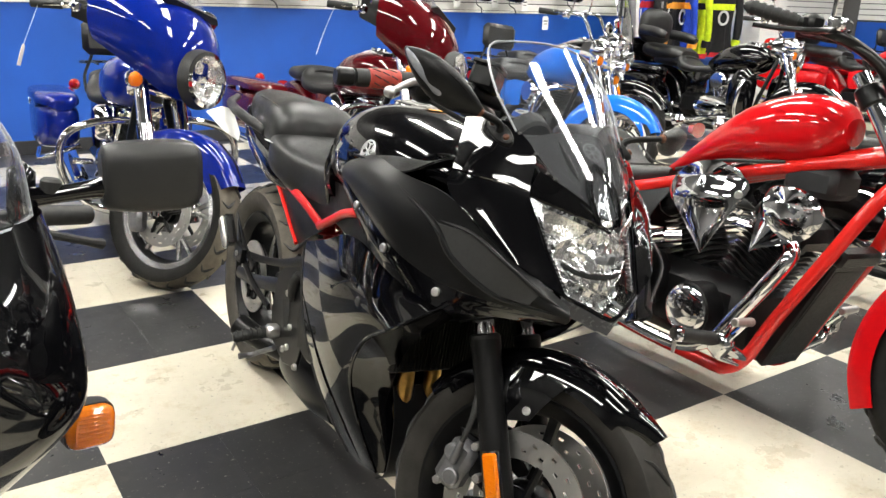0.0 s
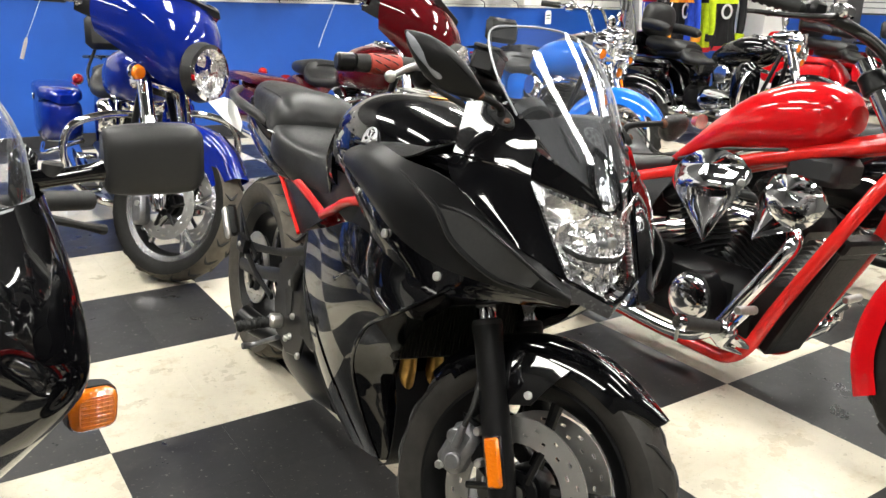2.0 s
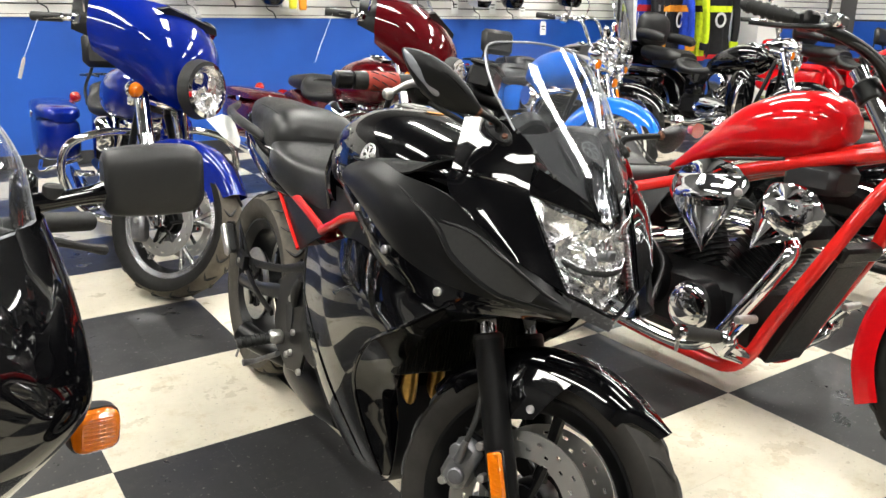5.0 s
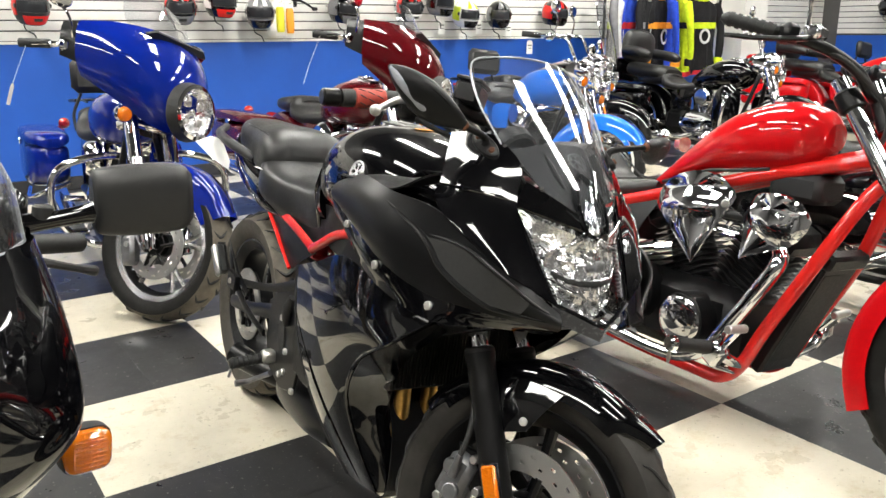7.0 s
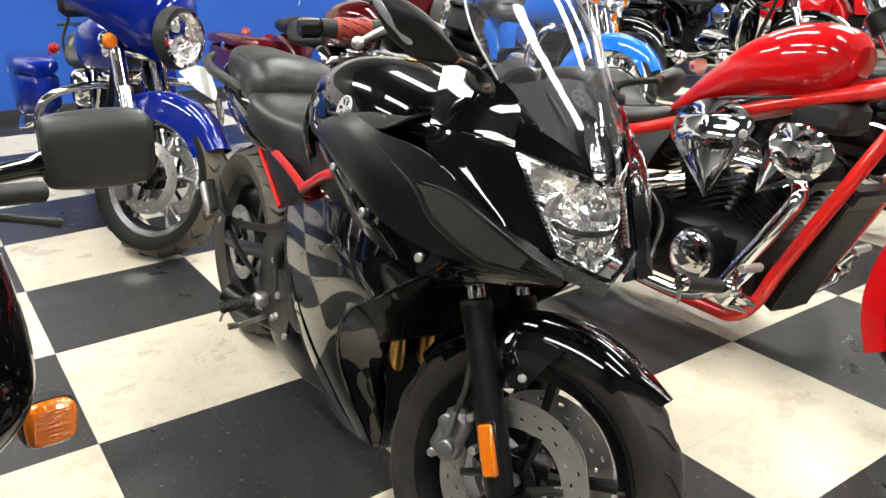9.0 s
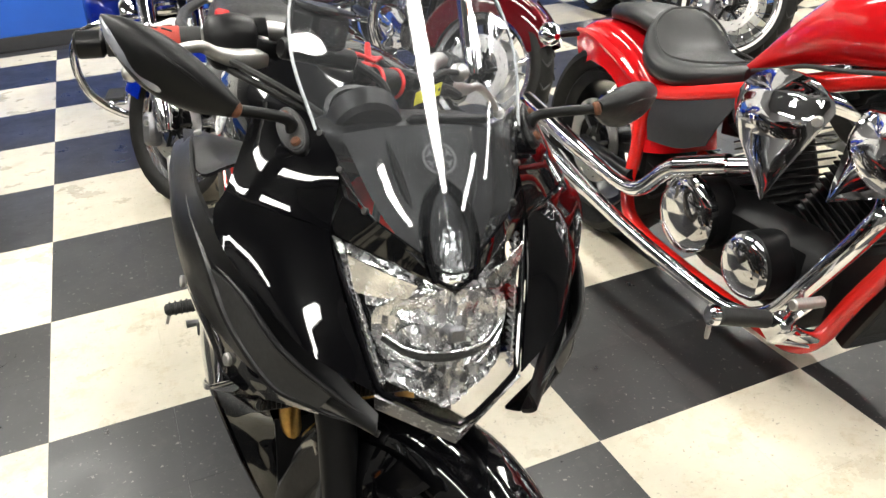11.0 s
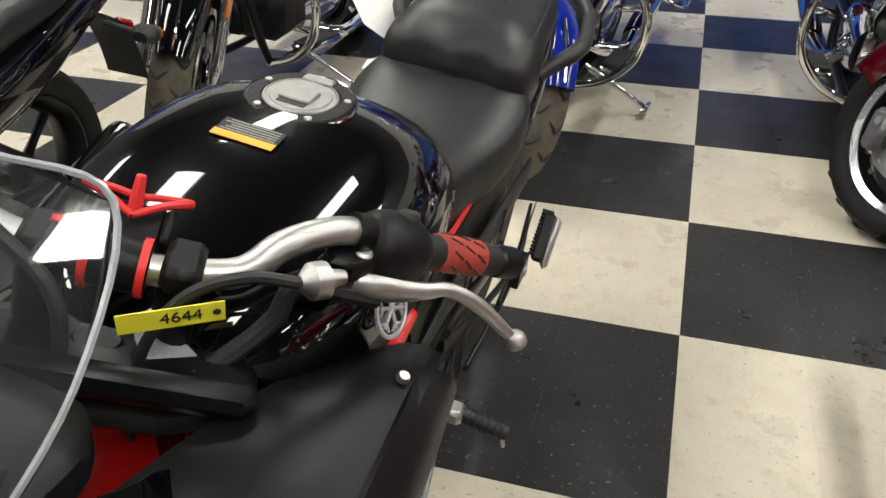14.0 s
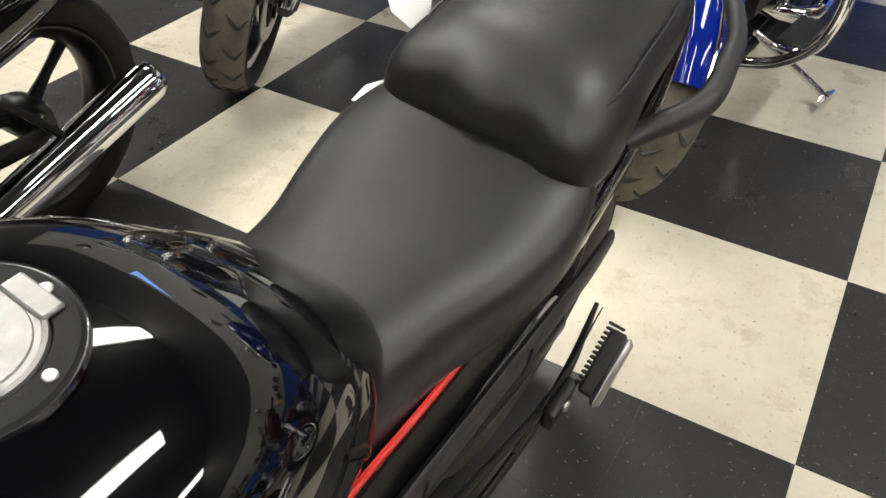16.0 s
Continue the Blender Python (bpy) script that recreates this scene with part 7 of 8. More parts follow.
    part("lower_silencer", tube([(0.22, -0.228, 0.237), (0.10, -0.228, 0.255), (-0.17, -0.230, 0.305), (-0.20, -0.230, 0.31)], [0.022, 0.030, 0.031, 0.029], 18, 2), CHROME, b, "chrome slash-cut silencer")
    part("rear_exhaust", tube([(0.74, -0.12, 0.50), (0.66, -0.17, 0.475), (0.55, -0.20, 0.435), (0.46, -0.218, 0.345), (0.38, -0.228, 0.325), (0.20, -0.232, 0.345)], [0.022, 0.024, 0.025, 0.023, 0.021, 0.022], 16, 4), CHROME, b, "chrome rear exhaust pipe")
    part("heat_shield", tube([(0.70, -0.155, 0.493), (0.57, -0.203, 0.445)], 0.028, 14, 1), CHROME, b)
    part("upper_silencer", tube([(0.22, -0.232, 0.342), (0.10, -0.234, 0.358), (-0.19, -0.236, 0.405), (-0.22, -0.236, 0.41)], [0.022, 0.029, 0.030, 0.028], 18, 2), CHROME, b, "chrome slash-cut silencer")
    # Black discs over the closed silencer ends paint the dark inside the pipes.
    for z, u in ((0.311, -0.202), (0.411, -0.222)):
        part("silencer_bore", cyl((u + 0.006, -0.2305 if z < 0.35 else -0.2355, z - 0.001), (u - 0.001, -0.2305 if z < 0.35 else -0.2355, z), 0.022, None, 16), INK, b)
    for s in (-1, 1):
        ct = part("foot_control", Geo().add(tube([(1.07, s * 0.13, 0.20), (1.09, s * 0.22, 0.235), (1.075, s * 0.27, 0.262)], [0.016, 0.018, 0.018], 10, 3)).add(rbox((1.075, s * 0.27, 0.255), (0.055, 0.045, 0.075), 0.010, pose(0, 0, 0, 0, 30))), CHROME, b, "chrome forward foot control")
        pg = part("footpeg", cyl((1.062, s * 0.29, 0.272), (1.035, s * 0.415, 0.288), 0.021, None, 14, 0.006), INK, ct, "black rubber footpeg with chrome end")
        part("peg_end", cyl((1.036, s * 0.412, 0.288), (1.030, s * 0.438, 0.291), 0.024, None, 14, 0.006), CHROME, ct)
        part("peg_feeler", tube([(1.034, s * 0.43, 0.272), (1.034, s * 0.43, 0.245), (1.036, s * 0.432, 0.232)], [0.005, 0.006, 0.004], 8, 2), STEEL, ct)
        part("pedal", tube([(1.09, s * 0.25, 0.285), (1.12, s * 0.255, 0.325), (1.135, s * 0.26, 0.345)], 0.008, 8, 3), CHROME, ct)
        part("pedal_pad", cyl((1.135, s * 0.235, 0.347), (1.135, s * 0.32, 0.352), 0.013, None, 10, 0.003), STEEL, ct)
        part("mount_rod", cyl((1.06, s * 0.14, 0.175), (1.065, s * 0.265, 0.215), 0.009, None, 10), CHROME, ct)
    hb = part("handlebar", tube([(0.985, -0.385, 1.168), (1.09, -0.325, 1.150), (1.19, -0.25, 1.125), (1.245, -0.15, 1.085), (1.270, -0.08, 1.03), (1.275, 0, 1.02), (1.270, 0.08, 1.03), (1.245, 0.15, 1.085), (1.19, 0.25, 1.125), (1.09, 0.325, 1.150), (0.985, 0.385, 1.168)], 0.0155, 14, 5).moved(S), SATIN, b, "black pulled-back handlebar")
    for s in (-1, 1):
        part("riser", tube([(1.315, s * 0.05, 0.945), (1.295, s * 0.05, 0.985), (1.275, s * 0.05, 1.025)], 0.022, 12, 2).moved(S), SATIN, hb)
        g0, g1 = Vector((1.085, s * 0.328, 1.151)), Vector((0.978, s * 0.389, 1.170))
        gp = part("grip", tube([g0, g1], 0.0175, 16, 1).moved(S), INK, hb, "ribbed black rubber grip")
        for k in range(6):
            c0 = g0.lerp(g1, 0.08 + 0.16 * k)
            part("grip_ring", tube([c0, c0 + (g1 - g0) * 0.09], 0.0205, 16, 1).moved(S), INK, gp)
        part("grip_end", tube([g1, g1 + (g1 - g0).normalized() * 0.018], [0.020, 0.008], 14, 1).moved(S), INK, gp)
        part("switch_housing", rbox((1.115, s * 0.312, 1.148), (0.06, 0.05, 0.052), 0.012, pose(0, 0, 0, 0, 0, s * 30)).moved(S), SATIN, hb)
        part("lever", tube([(1.165, s * 0.275, 1.145), (1.15, s * 0.34, 1.130), (1.08, s * 0.395, 1.120), (1.02, s * 0.43, 1.118)], [0.009, 0.008, 0.007, 0.006], 8, 4).moved(S), SATIN, hb)
        part("reservoir" if s < 0 else "clutch_perch", rbox((1.165, s * 0.265, 1.160), (0.05, 0.06, 0.035), 0.008).moved(S), CHROME, hb)
        part("cable", tube([(1.16, s * 0.28, 1.13), (1.25, s * 0.20, 1.09), (1.33, s * 0.10, 0.98), (1.30, s * 0.05, 0.85)], 0.007, 8, 5).moved(S), INK, hb)
        mr = part("mirror", tube([(1.15, s * 0.28, 1.17), (1.16, s * 0.33, 1.26), (1.13, s * 0.36, 1.30)], 0.006, 8, 4).moved(S), CHROME, hb)
        part("mirror_head", body([(-0.018, 0.03, -0.02, 0.02, 0), (0.0, 0.07, -0.04, 0.04, 0), (0.02, 0.05, -0.028, 0.028, 0)], 18, 3, 2.6).moved(S @ pose(1.13, s * 0.38, 1.32)), CHROME, mr)
    round_lamp(b, S @ pose(1.50, 0, 0.90), 0.075)
    part("speedometer", cyl((1.27, 0, 1.035), (1.245, 0, 1.075), 0.045, 0.047, 24, 0.006).moved(S), CHROME, b)
    part("side_stand", tube([(0.80, 0.13, 0.16), (0.78, 0.24, 0.11), (0.74, 0.36, 0.052)], [0.014, 0.012, 0.011], 10, 3), SATIN, b)
    part("belt_drive", tube([(0.0, 0.115, 0.43), (0.50, 0.115, 0.345), (0.54, 0.115, 0.30), (0.50, 0.115, 0.255), (0.0, 0.115, 0.22), (-0.10, 0.115, 0.325)], 0.010, 6, 4, True), INK, b)
    return b


chopper(pose(0.62, 0.33, 0, 0, 0, -91) @ pose(0, 0, 0, -7))


# ---------------- black half-faired bike ----------------


def half_faired_bike(m):
    b = thing("half_faired_bike", m, "gloss black half-faired motorcycle with clear screen and chrome silencer", "motorcycle", "motorcycles on show")
    ax, d = Vector((1.60, 0, 0)), Vector((-0.45, 0, 0.893))
    S = about(ax, d, 14)
    rc, fc = (0.0, 0, 0.315), (1.49, 0, 0.30)
    rw = part("rear_wheel", cyl((0, -0.07, 0.315), (0, 0.07, 0.315), 0.03), SATIN, b)
    tyre(rw, rc, 0.315, 0.15, 0.232, grooves=22, tread=INK)
    cast_rim(rw, rc, 0.228, 0.11, 3, SATIN, split=False)
    fw = part("front_wheel", cyl((1.49, -0.05, 0.30), (1.49, 0.05, 0.30), 0.025).moved(S), SATIN, b)
    tyre(fw, fc, 0.30, 0.12, 0.222, grooves=22, tread=INK, m=S)
    cast_rim(fw, fc, 0.218, 0.085, 3, SATIN, m=S, split=False)
    up = Vector((-0.45, 0, 0.893))
    fk = part("fork", rbox((1.27, 0, 0.74), (0.08, 0.22, 0.04), 0.012, pose(0, 0, 0, 0, -26)).moved(S), SATIN, b)
    for s in (-1, 1):
        disc(fw, fc, s * 0.066, 0.145, S)
        ft = Vector((1.49, s * 0.10, 0.30))
        part("fork_lower", tube([ft, ft + up * 0.32, ft + up * 0.35], [0.029, 0.028, 0.031], 16, 1).moved(S), SATIN, fk)
        part("stanchion", cyl(ft + up * 0.34, ft + up * 0.74, 0.021, None, 16).moved(S), CHROME, fk)
    part("front_mudguard", patch(wrap_fender(fc, 0.325, 0.075, 40, 150, 0.07, e0=0.7, e1=0.8), 3, 0.004).moved(S), BLACK, b, "gloss black front mudguard")
    part("fuel_tank", body([(1.02, 0.09, 0.74, 0.90, 0.82), (0.92, 0.16, 0.71, 0.955, 0.83), (0.76, 0.18, 0.70, 0.965, 0.82), (0.60, 0.15, 0.69, 0.92, 0.79), (0.48, 0.09, 0.69, 0.82, 0.75)], 26, 5, 2.5), BLACK, b, "gloss black fuel tank")
    part("seat", body([(0.55, 0.07, 0.70, 0.79, 0.75), (0.42, 0.13, 0.68, 0.785, 0.74), (0.26, 0.155, 0.69, 0.79, 0.74), (0.10, 0.14, 0.71, 0.83, 0.77), (-0.12, 0.12, 0.74, 0.845, 0.79), (-0.28, 0.08, 0.77, 0.84, 0.81)], 26, 5, 2.9), VINYL, b, "black vinyl dual seat")
    tl = part("tail_cover", body([(0.40, 0.15, 0.52, 0.71, 0.63), (0.22, 0.172, 0.52, 0.745, 0.65), (0.0, 0.158, 0.57, 0.775, 0.68), (-0.22, 0.12, 0.65, 0.80, 0.73), (-0.40, 0.08, 0.70, 0.80, 0.755), (-0.46, 0.05, 0.72, 0.79, 0.758)], 26, 5, 3.0), BLACK, b, "gloss black side and tail cover")
    part("tail_lamp", body([(-0.43, 0.055, 0.70, 0.78, 0.745), (-0.475, 0.04, 0.71, 0.765, 0.74)], 16, 3), REDLENS, tl, "red tail lamp")
    part("tail_reflector", rbox((-0.50, 0.04, 0.60), (0.02, 0.06, 0.045), 0.006), REDLENS, b, "red rear reflector")
    part("plate_holder", patch([[(-0.36, y, 0.68), (-0.46, y, 0.62), (-0.52, y, 0.52), (-0.55, y, 0.42)] for y in (-0.07, 0, 0.07)], 3, 0.006), MATTE, b, "black rear plate holder")
    for s in (-1, 1):
        q = part("rear_turn_signal", body([(-0.035, 0.03, -0.02, 0.02, 0), (0.0, 0.045, -0.026, 0.026, 0), (0.03, 0.025, -0.015, 0.015, 0)], 16, 3, 2.6).moved(pose(-0.40, s * 0.175, 0.63)), INK, b, "black turn signal with amber lens")
        part("signal_lens", body([(-0.048, 0.028, -0.016, 0.016, 0), (-0.034, 0.036, -0.021, 0.021, 0)], 16, 2, 2.6).moved(pose(-0.40, s * 0.175, 0.63)), AMBER, q, "amber signal lens")
        part("signal_stalk", cyl((-0.36, s * 0.07, 0.66), (-0.39, s * 0.15, 0.635), 0.010, None, 8), INK, q)
        part("swingarm", tube([(0.45, s * 0.10, 0.36), (0.0, s * 0.10, 0.315)], [0.03, 0.024], 10, 1, flat=0.6), SATIN, b)
        part("footpeg", cyl((0.50, s * 0.17, 0.35), (0.50, s * 0.27, 0.36), 0.015, None, 12, 0.004), INK, b)
        part("peg_plate", plate([(0.30, 0.58), (0.46, 0.48), (0.56, 0.32), (0.50, 0.30), (0.36, 0.42), (0.24, 0.55)], 0.012, Matrix.Translation((0, s * 0.155, 0))), SATIN, b)
        part("silencer", tube([(0.62, s * 0.13, 0.22), (0.48, s * 0.17, 0.22), (0.34, s * 0.195, 0.26), (0.26, s * 0.20, 0.285), (-0.14, s * 0.205, 0.385), (-0.20, s * 0.205, 0.40), (-0.215, s * 0.205, 0.404)], [0.022, 0.024, 0.028, 0.044, 0.050, 0.048, 0.040], 20, 4), CHROME, b, "chrome silencer")
        part("silencer_hanger", tube([(0.05, s * 0.20, 0.37), (0.12, s * 0.17, 0.46), (0.22, s * 0.155, 0.55)], 0.010, 8, 3), SATIN, b)
    en = part("engine", rbox((0.80, 0, 0.42), (0.46, 0.34, 0.34), 0.05), ENGINE, b, "black engine block")
    part("cylinder_block", rbox((0.90, 0, 0.62), (0.24, 0.36, 0.16), 0.03, pose(0, 0, 0, 0, 25)), ENGINE, en)
    for s in (-1, 1):
        part("engine_cover", cyl((0.76, s * 0.16, 0.40), (0.76, s * 0.205, 0.40), 0.10, None, 28, 0.014), ENGINE, en)
    # fairing, lamp, screen
    F = [[(1.52, 0.0, 0.985), (1.49, 0.10, 0.984), (1.40, 0.200, 0.982), (1.30, 0.255, 0.976), (1.20, 0.262, 0.968)],
         [(1.62, 0.0, 0.90), (1.58, 0.11, 0.898), (1.49, 0.215, 0.892), (1.40, 0.270, 0.893), (1.30, 0.280, 0.900)],
         [(1.64, 0.0, 0.80), (1.60, 0.11, 0.80), (1.54, 0.215, 0.80), (1.48, 0.272, 0.805), (1.42, 0.288, 0.815)],
         [(1.62, 0.0, 0.72), (1.585, 0.105, 0.722), (1.54, 0.200, 0.735), (1.49, 0.255, 0.745), (1.43, 0.276, 0.752)],
         [(1.55, 0.0, 0.63), (1.51, 0.09, 0.635), (1.46, 0.165, 0.640), (1.41, 0.195, 0.660), (1.34, 0.214, 0.660)],
         [(1.44, 0.0, 0.54), (1.41, 0.075, 0.545), (1.37, 0.125, 0.585), (1.32, 0.155, 0.592), (1.26, 0.168, 0.600)]]
    fa = part("fairing", patch([[(x, -y, z) for x, y, z in reversed(r)] + r[1:] for r in F], 4, 0.006), BLACK, b, "gloss black half fairing")
    hl = part("headlight", rbox((1.605, 0, 0.82), (0.05, 0.22, 0.12), 0.025, pose(0, 0, 0, 0, -8)), REFLECT, fa, "rectangular headlight")
    part("lamp_glass", rbox((1.622, 0, 0.82), (0.03, 0.23, 0.13), 0.014, pose(0, 0, 0, 0, -8)), CLEARLENS, hl)
    W = [[(1.525, 0.0, 0.98), (1.495, 0.10, 0.978), (1.405, 0.200, 0.980), (1.30, 0.245, 0.974)], [(1.45, 0.0, 1.07), (1.425, 0.10, 1.068), (1.365, 0.200, 1.070), (1.29, 0.228, 1.058)],
         [(1.37, 0.0, 1.16), (1.35, 0.095, 1.155), (1.28, 0.17, 1.14), (1.22, 0.195, 1.12)], [(1.31, 0.0, 1.22), (1.295, 0.07, 1.215), (1.25, 0.125, 1.20), (1.21, 0.145, 1.185)]]
    ws = [[(x, -y, z) for x, y, z in reversed(r)] + r[1:] for r in W]
    sc = part("windscreen", patch(ws, 4, 0.004), SCREEN, b, "clear scuffed windscreen")
    sc.visible_shadow = False
    part("screen_edge", tube(rim_of(ws, 4), 0.0028, 6, 1, True), EDGE, sc)
    for s in (-1, 1):
        bk = part("mirror", tube([(1.235, s * 0.255, 0.985), (1.240, s * 0.285, 0.990), (1.248, s * 0.330, 1.000), (1.250, s * 0.350, 1.004)], [0.016, 0.013, 0.014, 0.018], 14, 4), BLACK, b, "large black mirror on a gloss stalk")
        part("mirror_shell", body([(-0.068, 0.018, -0.038, 0.040, 0), (-0.056, 0.028, -0.049, 0.051, 0), (0.0, 0.035, -0.053, 0.056, 0), (0.060, 0.031, -0.050, 0.054, 0), (0.078, 0.017, -0.036, 0.040, 0)], 28, 5, 3.0).moved(pose(1.252, s * 0.414, 1.022, 0, -4, 90 - s * 4)), MIRRORBLACK, bk)
        part("mirror_glass", rbox((1.216, s * 0.414, 1.022), (0.006, 0.12, 0.085), 0.003), CHROME, bk)
        part("mirror_mount", Geo().add(rbox((1.225, s * 0.245, 0.985), (0.040, 0.036, 0.10), 0.014)), BLACK, bk)
        part("mount_cap", cyl((1.238, s * 0.280, 0.990), (1.238, s * 0.282, 1.014), 0.015, None, 12, 0.004), INK, bk)
        ts = part("turn_signal", body([(-0.03, 0.022, -0.022, 0.022, 0), (0.0, 0.036, -0.033, 0.035, 0), (0.024, 0.037, -0.034, 0.036, 0)], 22, 3, 4.0).moved(pose(1.305, s * 0.318, 0.660, 0, 0, s * 8)), INK, b, "boxy turn signal with amber lens")
        sl = part("signal_lens", body([(0.022, 0.035, -0.032, 0.034, 0), (0.034, 0.034, -0.031, 0.033, 0), (0.042, 0.026, -0.024, 0.026, 0)], 22, 3, 4.0).moved(pose(1.305, s * 0.318, 0.660, 0, 0, s * 8)), AMBER, ts, "ribbed amber signal lens")
        for k in range(7):
            part("lens_rib", rbox((0.0422, 0, -0.019 + 0.0067 * k), (0.0022, 0.046, 0.0022), 0.0008).moved(pose(1.305, s * 0.318, 0.660, 0, 0, s * 8)), AMBER, sl)
        part("signal_stalk", cyl((1.29, s * 0.205, 0.660), (1.29, s * 0.290, 0.660), 0.018, None, 12, 0.004), INK, ts)
        hb = part("clip_on_bar", cyl((1.13, s * 0.12, 0.93), (0.98, s * 0.38, 0.90), 0.012, None, 12), SATIN, b)
        part("grip", cyl((1.04, s * 0.28, 0.912), (0.97, s * 0.40, 0.898), 0.018, None, 14, 0.004), INK, hb)
        part("lever", tube([(1.10, s * 0.22, 0.915), (1.09, s * 0.30, 0.895), (1.05, s * 0.37, 0.87), (1.02, s * 0.41, 0.855)], [0.008, 0.008, 0.007, 0.010], 8, 4), INK, hb, "black lever")
    part("side_stand", tube([(0.62, 0.13, 0.22), (0.60, 0.24, 0.13), (0.57, 0.355, 0.055)], [0.014, 0.012, 0.011], 10, 3), SATIN, b)
    return b


half_faired_bike(pose(-1.84, 0.40, 0, 0, 0, -87.5) @ pose(0, 0, 0, -7))

# ---------------- more motorcycles in the rows ----------------
def stand_at(x, y, rz=-92, lean=7):
    return pose(x, y, 0, 0, 0, rz) @ pose(0, 0, 0, -lean)


touring_bike(stand_at(-1.86, 2.86, -91, 5), BLACK, "gloss black", "cruiser", fairing=False, bags=False, steer=28, tag=False, dusty=True,
             label="gloss black cruiser motorcycle with chrome fork and guard bar")
touring_bike(stand_at(2.50, 3.28, -98), SKY, "sky blue", "cruiser", fairing=False, bags=False, steer=36, white=True, wire=True, tag=False,
             label="sky blue cruiser motorcycle with whitewall spoked wheels")
touring_bike(stand_at(3.22, 4.02, -91), BLACK, "black and silver", "cruiser", fairing=False, screen=True, backrest=False, steer=30, tag=False,
             label="black cruiser motorcycle with a tall clear windscreen")
touring_bike(stand_at(4.72, 3.42, -92), BLACK, "gloss black", "touring_bike", fairing=False, backrest=False, plush=True, steer=30, tag=False,
             label="gloss black touring motorcycle with bucket seats and saddlebags")
touring_bike(stand_at(6.80, 3.05, -92), RED, "bright red", "touring_bike", fairing=False, backrest=False, plush=True, steer=25, tag=False,
             label="bright red touring motorcycle with padded passenger seat")
touring_bike(stand_at(8.35, 3.20, -92), MAROON, "dark red", "touring_bike", steer=25, tag=False,
             label="dark red touring motorcycle with hard saddlebags and backrest")
touring_bike(stand_at(1.88, 0.28, -90), BLACK, "gloss black", "cruiser", fairing=False, bags=False, backrest=False, steer=20, guard=False, tag=False,
             label="low black cruiser motorcycle with chrome engine and exhaust")

# ---------------- goods on the slatted wall ----------------
HELMET_WHITE = car_paint("white_gloss", (0.75, 0.75, 0.74), 0.03, 0.3)
HELMET_NEON = car_paint("neon_yellow_gloss", (0.60, 0.72, 0.03), 0.05, 0.3)
HELMET_GREY = car_paint("grey_gloss", (0.16, 0.16, 0.17), 0.2, 0.3)
VISOR = surface("smoked_visor", (0.02, 0.021, 0.024), 0.06, 0.0, 0.1, 5.0, rough_vary=0.02)


def helmet_skin(az, el, k=1.0):
    """A point on a full-face helmet; the face looks along -y."""
    a, e = radians(az), radians(el)
    front = max(0.0, math.cos(a))
    low = max(0.0, -math.sin(e))
    ry = 0.150 + 0.018 * front * low * 2.0
    return (k * 0.122 * math.sin(a) * math.cos(e) * (1 - 0.10 * low * front), -k * ry * math.cos(a) * math.cos(e) ** 0.8, k * (0.135 if e > 0 else 0.150) * math.sin(e))


def skin_patch(a0, a1, e0, e1, k, thick=0.003, na=10, ne=5):
    return patch([[helmet_skin(a0 + (a1 - a0) * i / na, e0 + (e1 - e0) * j / ne, k) for i in range(na + 1)] for j in range(ne + 1)], 1, thick)


def helmet(m, base, trim, chin, label):
    t = thing("motorcycle_helmet", m, label, "helmet", "helmets on the wall")
    loops = [[helmet_skin(360 * i / 32, e) for i in range(32)] for e in (-52, -45, -34, -22, -10, 2, 14, 26, 38, 50, 62, 74, 84)]
    part("shell", rings(loops), base, t)
    part("visor", skin_patch(-62, 62, -8, 22, 1.025), VISOR, t, "smoked face visor")
    for e in (-10, 24):
        part("visor_seal", tube([helmet_skin(a, e, 1.02) for a in range(-64, 65, 8)], 0.004, 6, 1), INK, t)
    part("chin_guard", skin_patch(-50, 50, -46, -18, 1.02), chin, t)
    part("chin_vent", skin_patch(-16, 16, -33, -24, 1.035), INK, t, "black mesh chin vent")
    for s in (-1, 1):
        part("side_stripe", skin_patch(*sorted((s * 70, s * 128)), -20, 34, 1.012), trim, t)
        part("crown_stripe", skin_patch(*sorted((s * 12, s * 34)), 30, 72, 1.015), trim, t)
        pv = helmet_skin(s * 72, 6, 1.02)
        part("visor_pivot", cyl(pv, (pv[0] + s * 0.008, pv[1], pv[2]), 0.018, None, 16, 0.003), INK, t)
    part("spoiler", skin_patch(150, 210, 30, 52, 1.03), trim, t)
    part("chin_strap", tube([(-0.06, 0.0, -0.10), (-0.05, -0.02, -0.16), (0.0, -0.03, -0.19), (0.02, -0.02, -0.24)], 0.005, 6, 4), INK, t, "black webbing strap")
    part("wall_bracket", rbox((0, 0.16, 0.0), (0.05, 0.12, 0.012), 0.003), STEEL, t, "steel slatwall bracket")
    return t


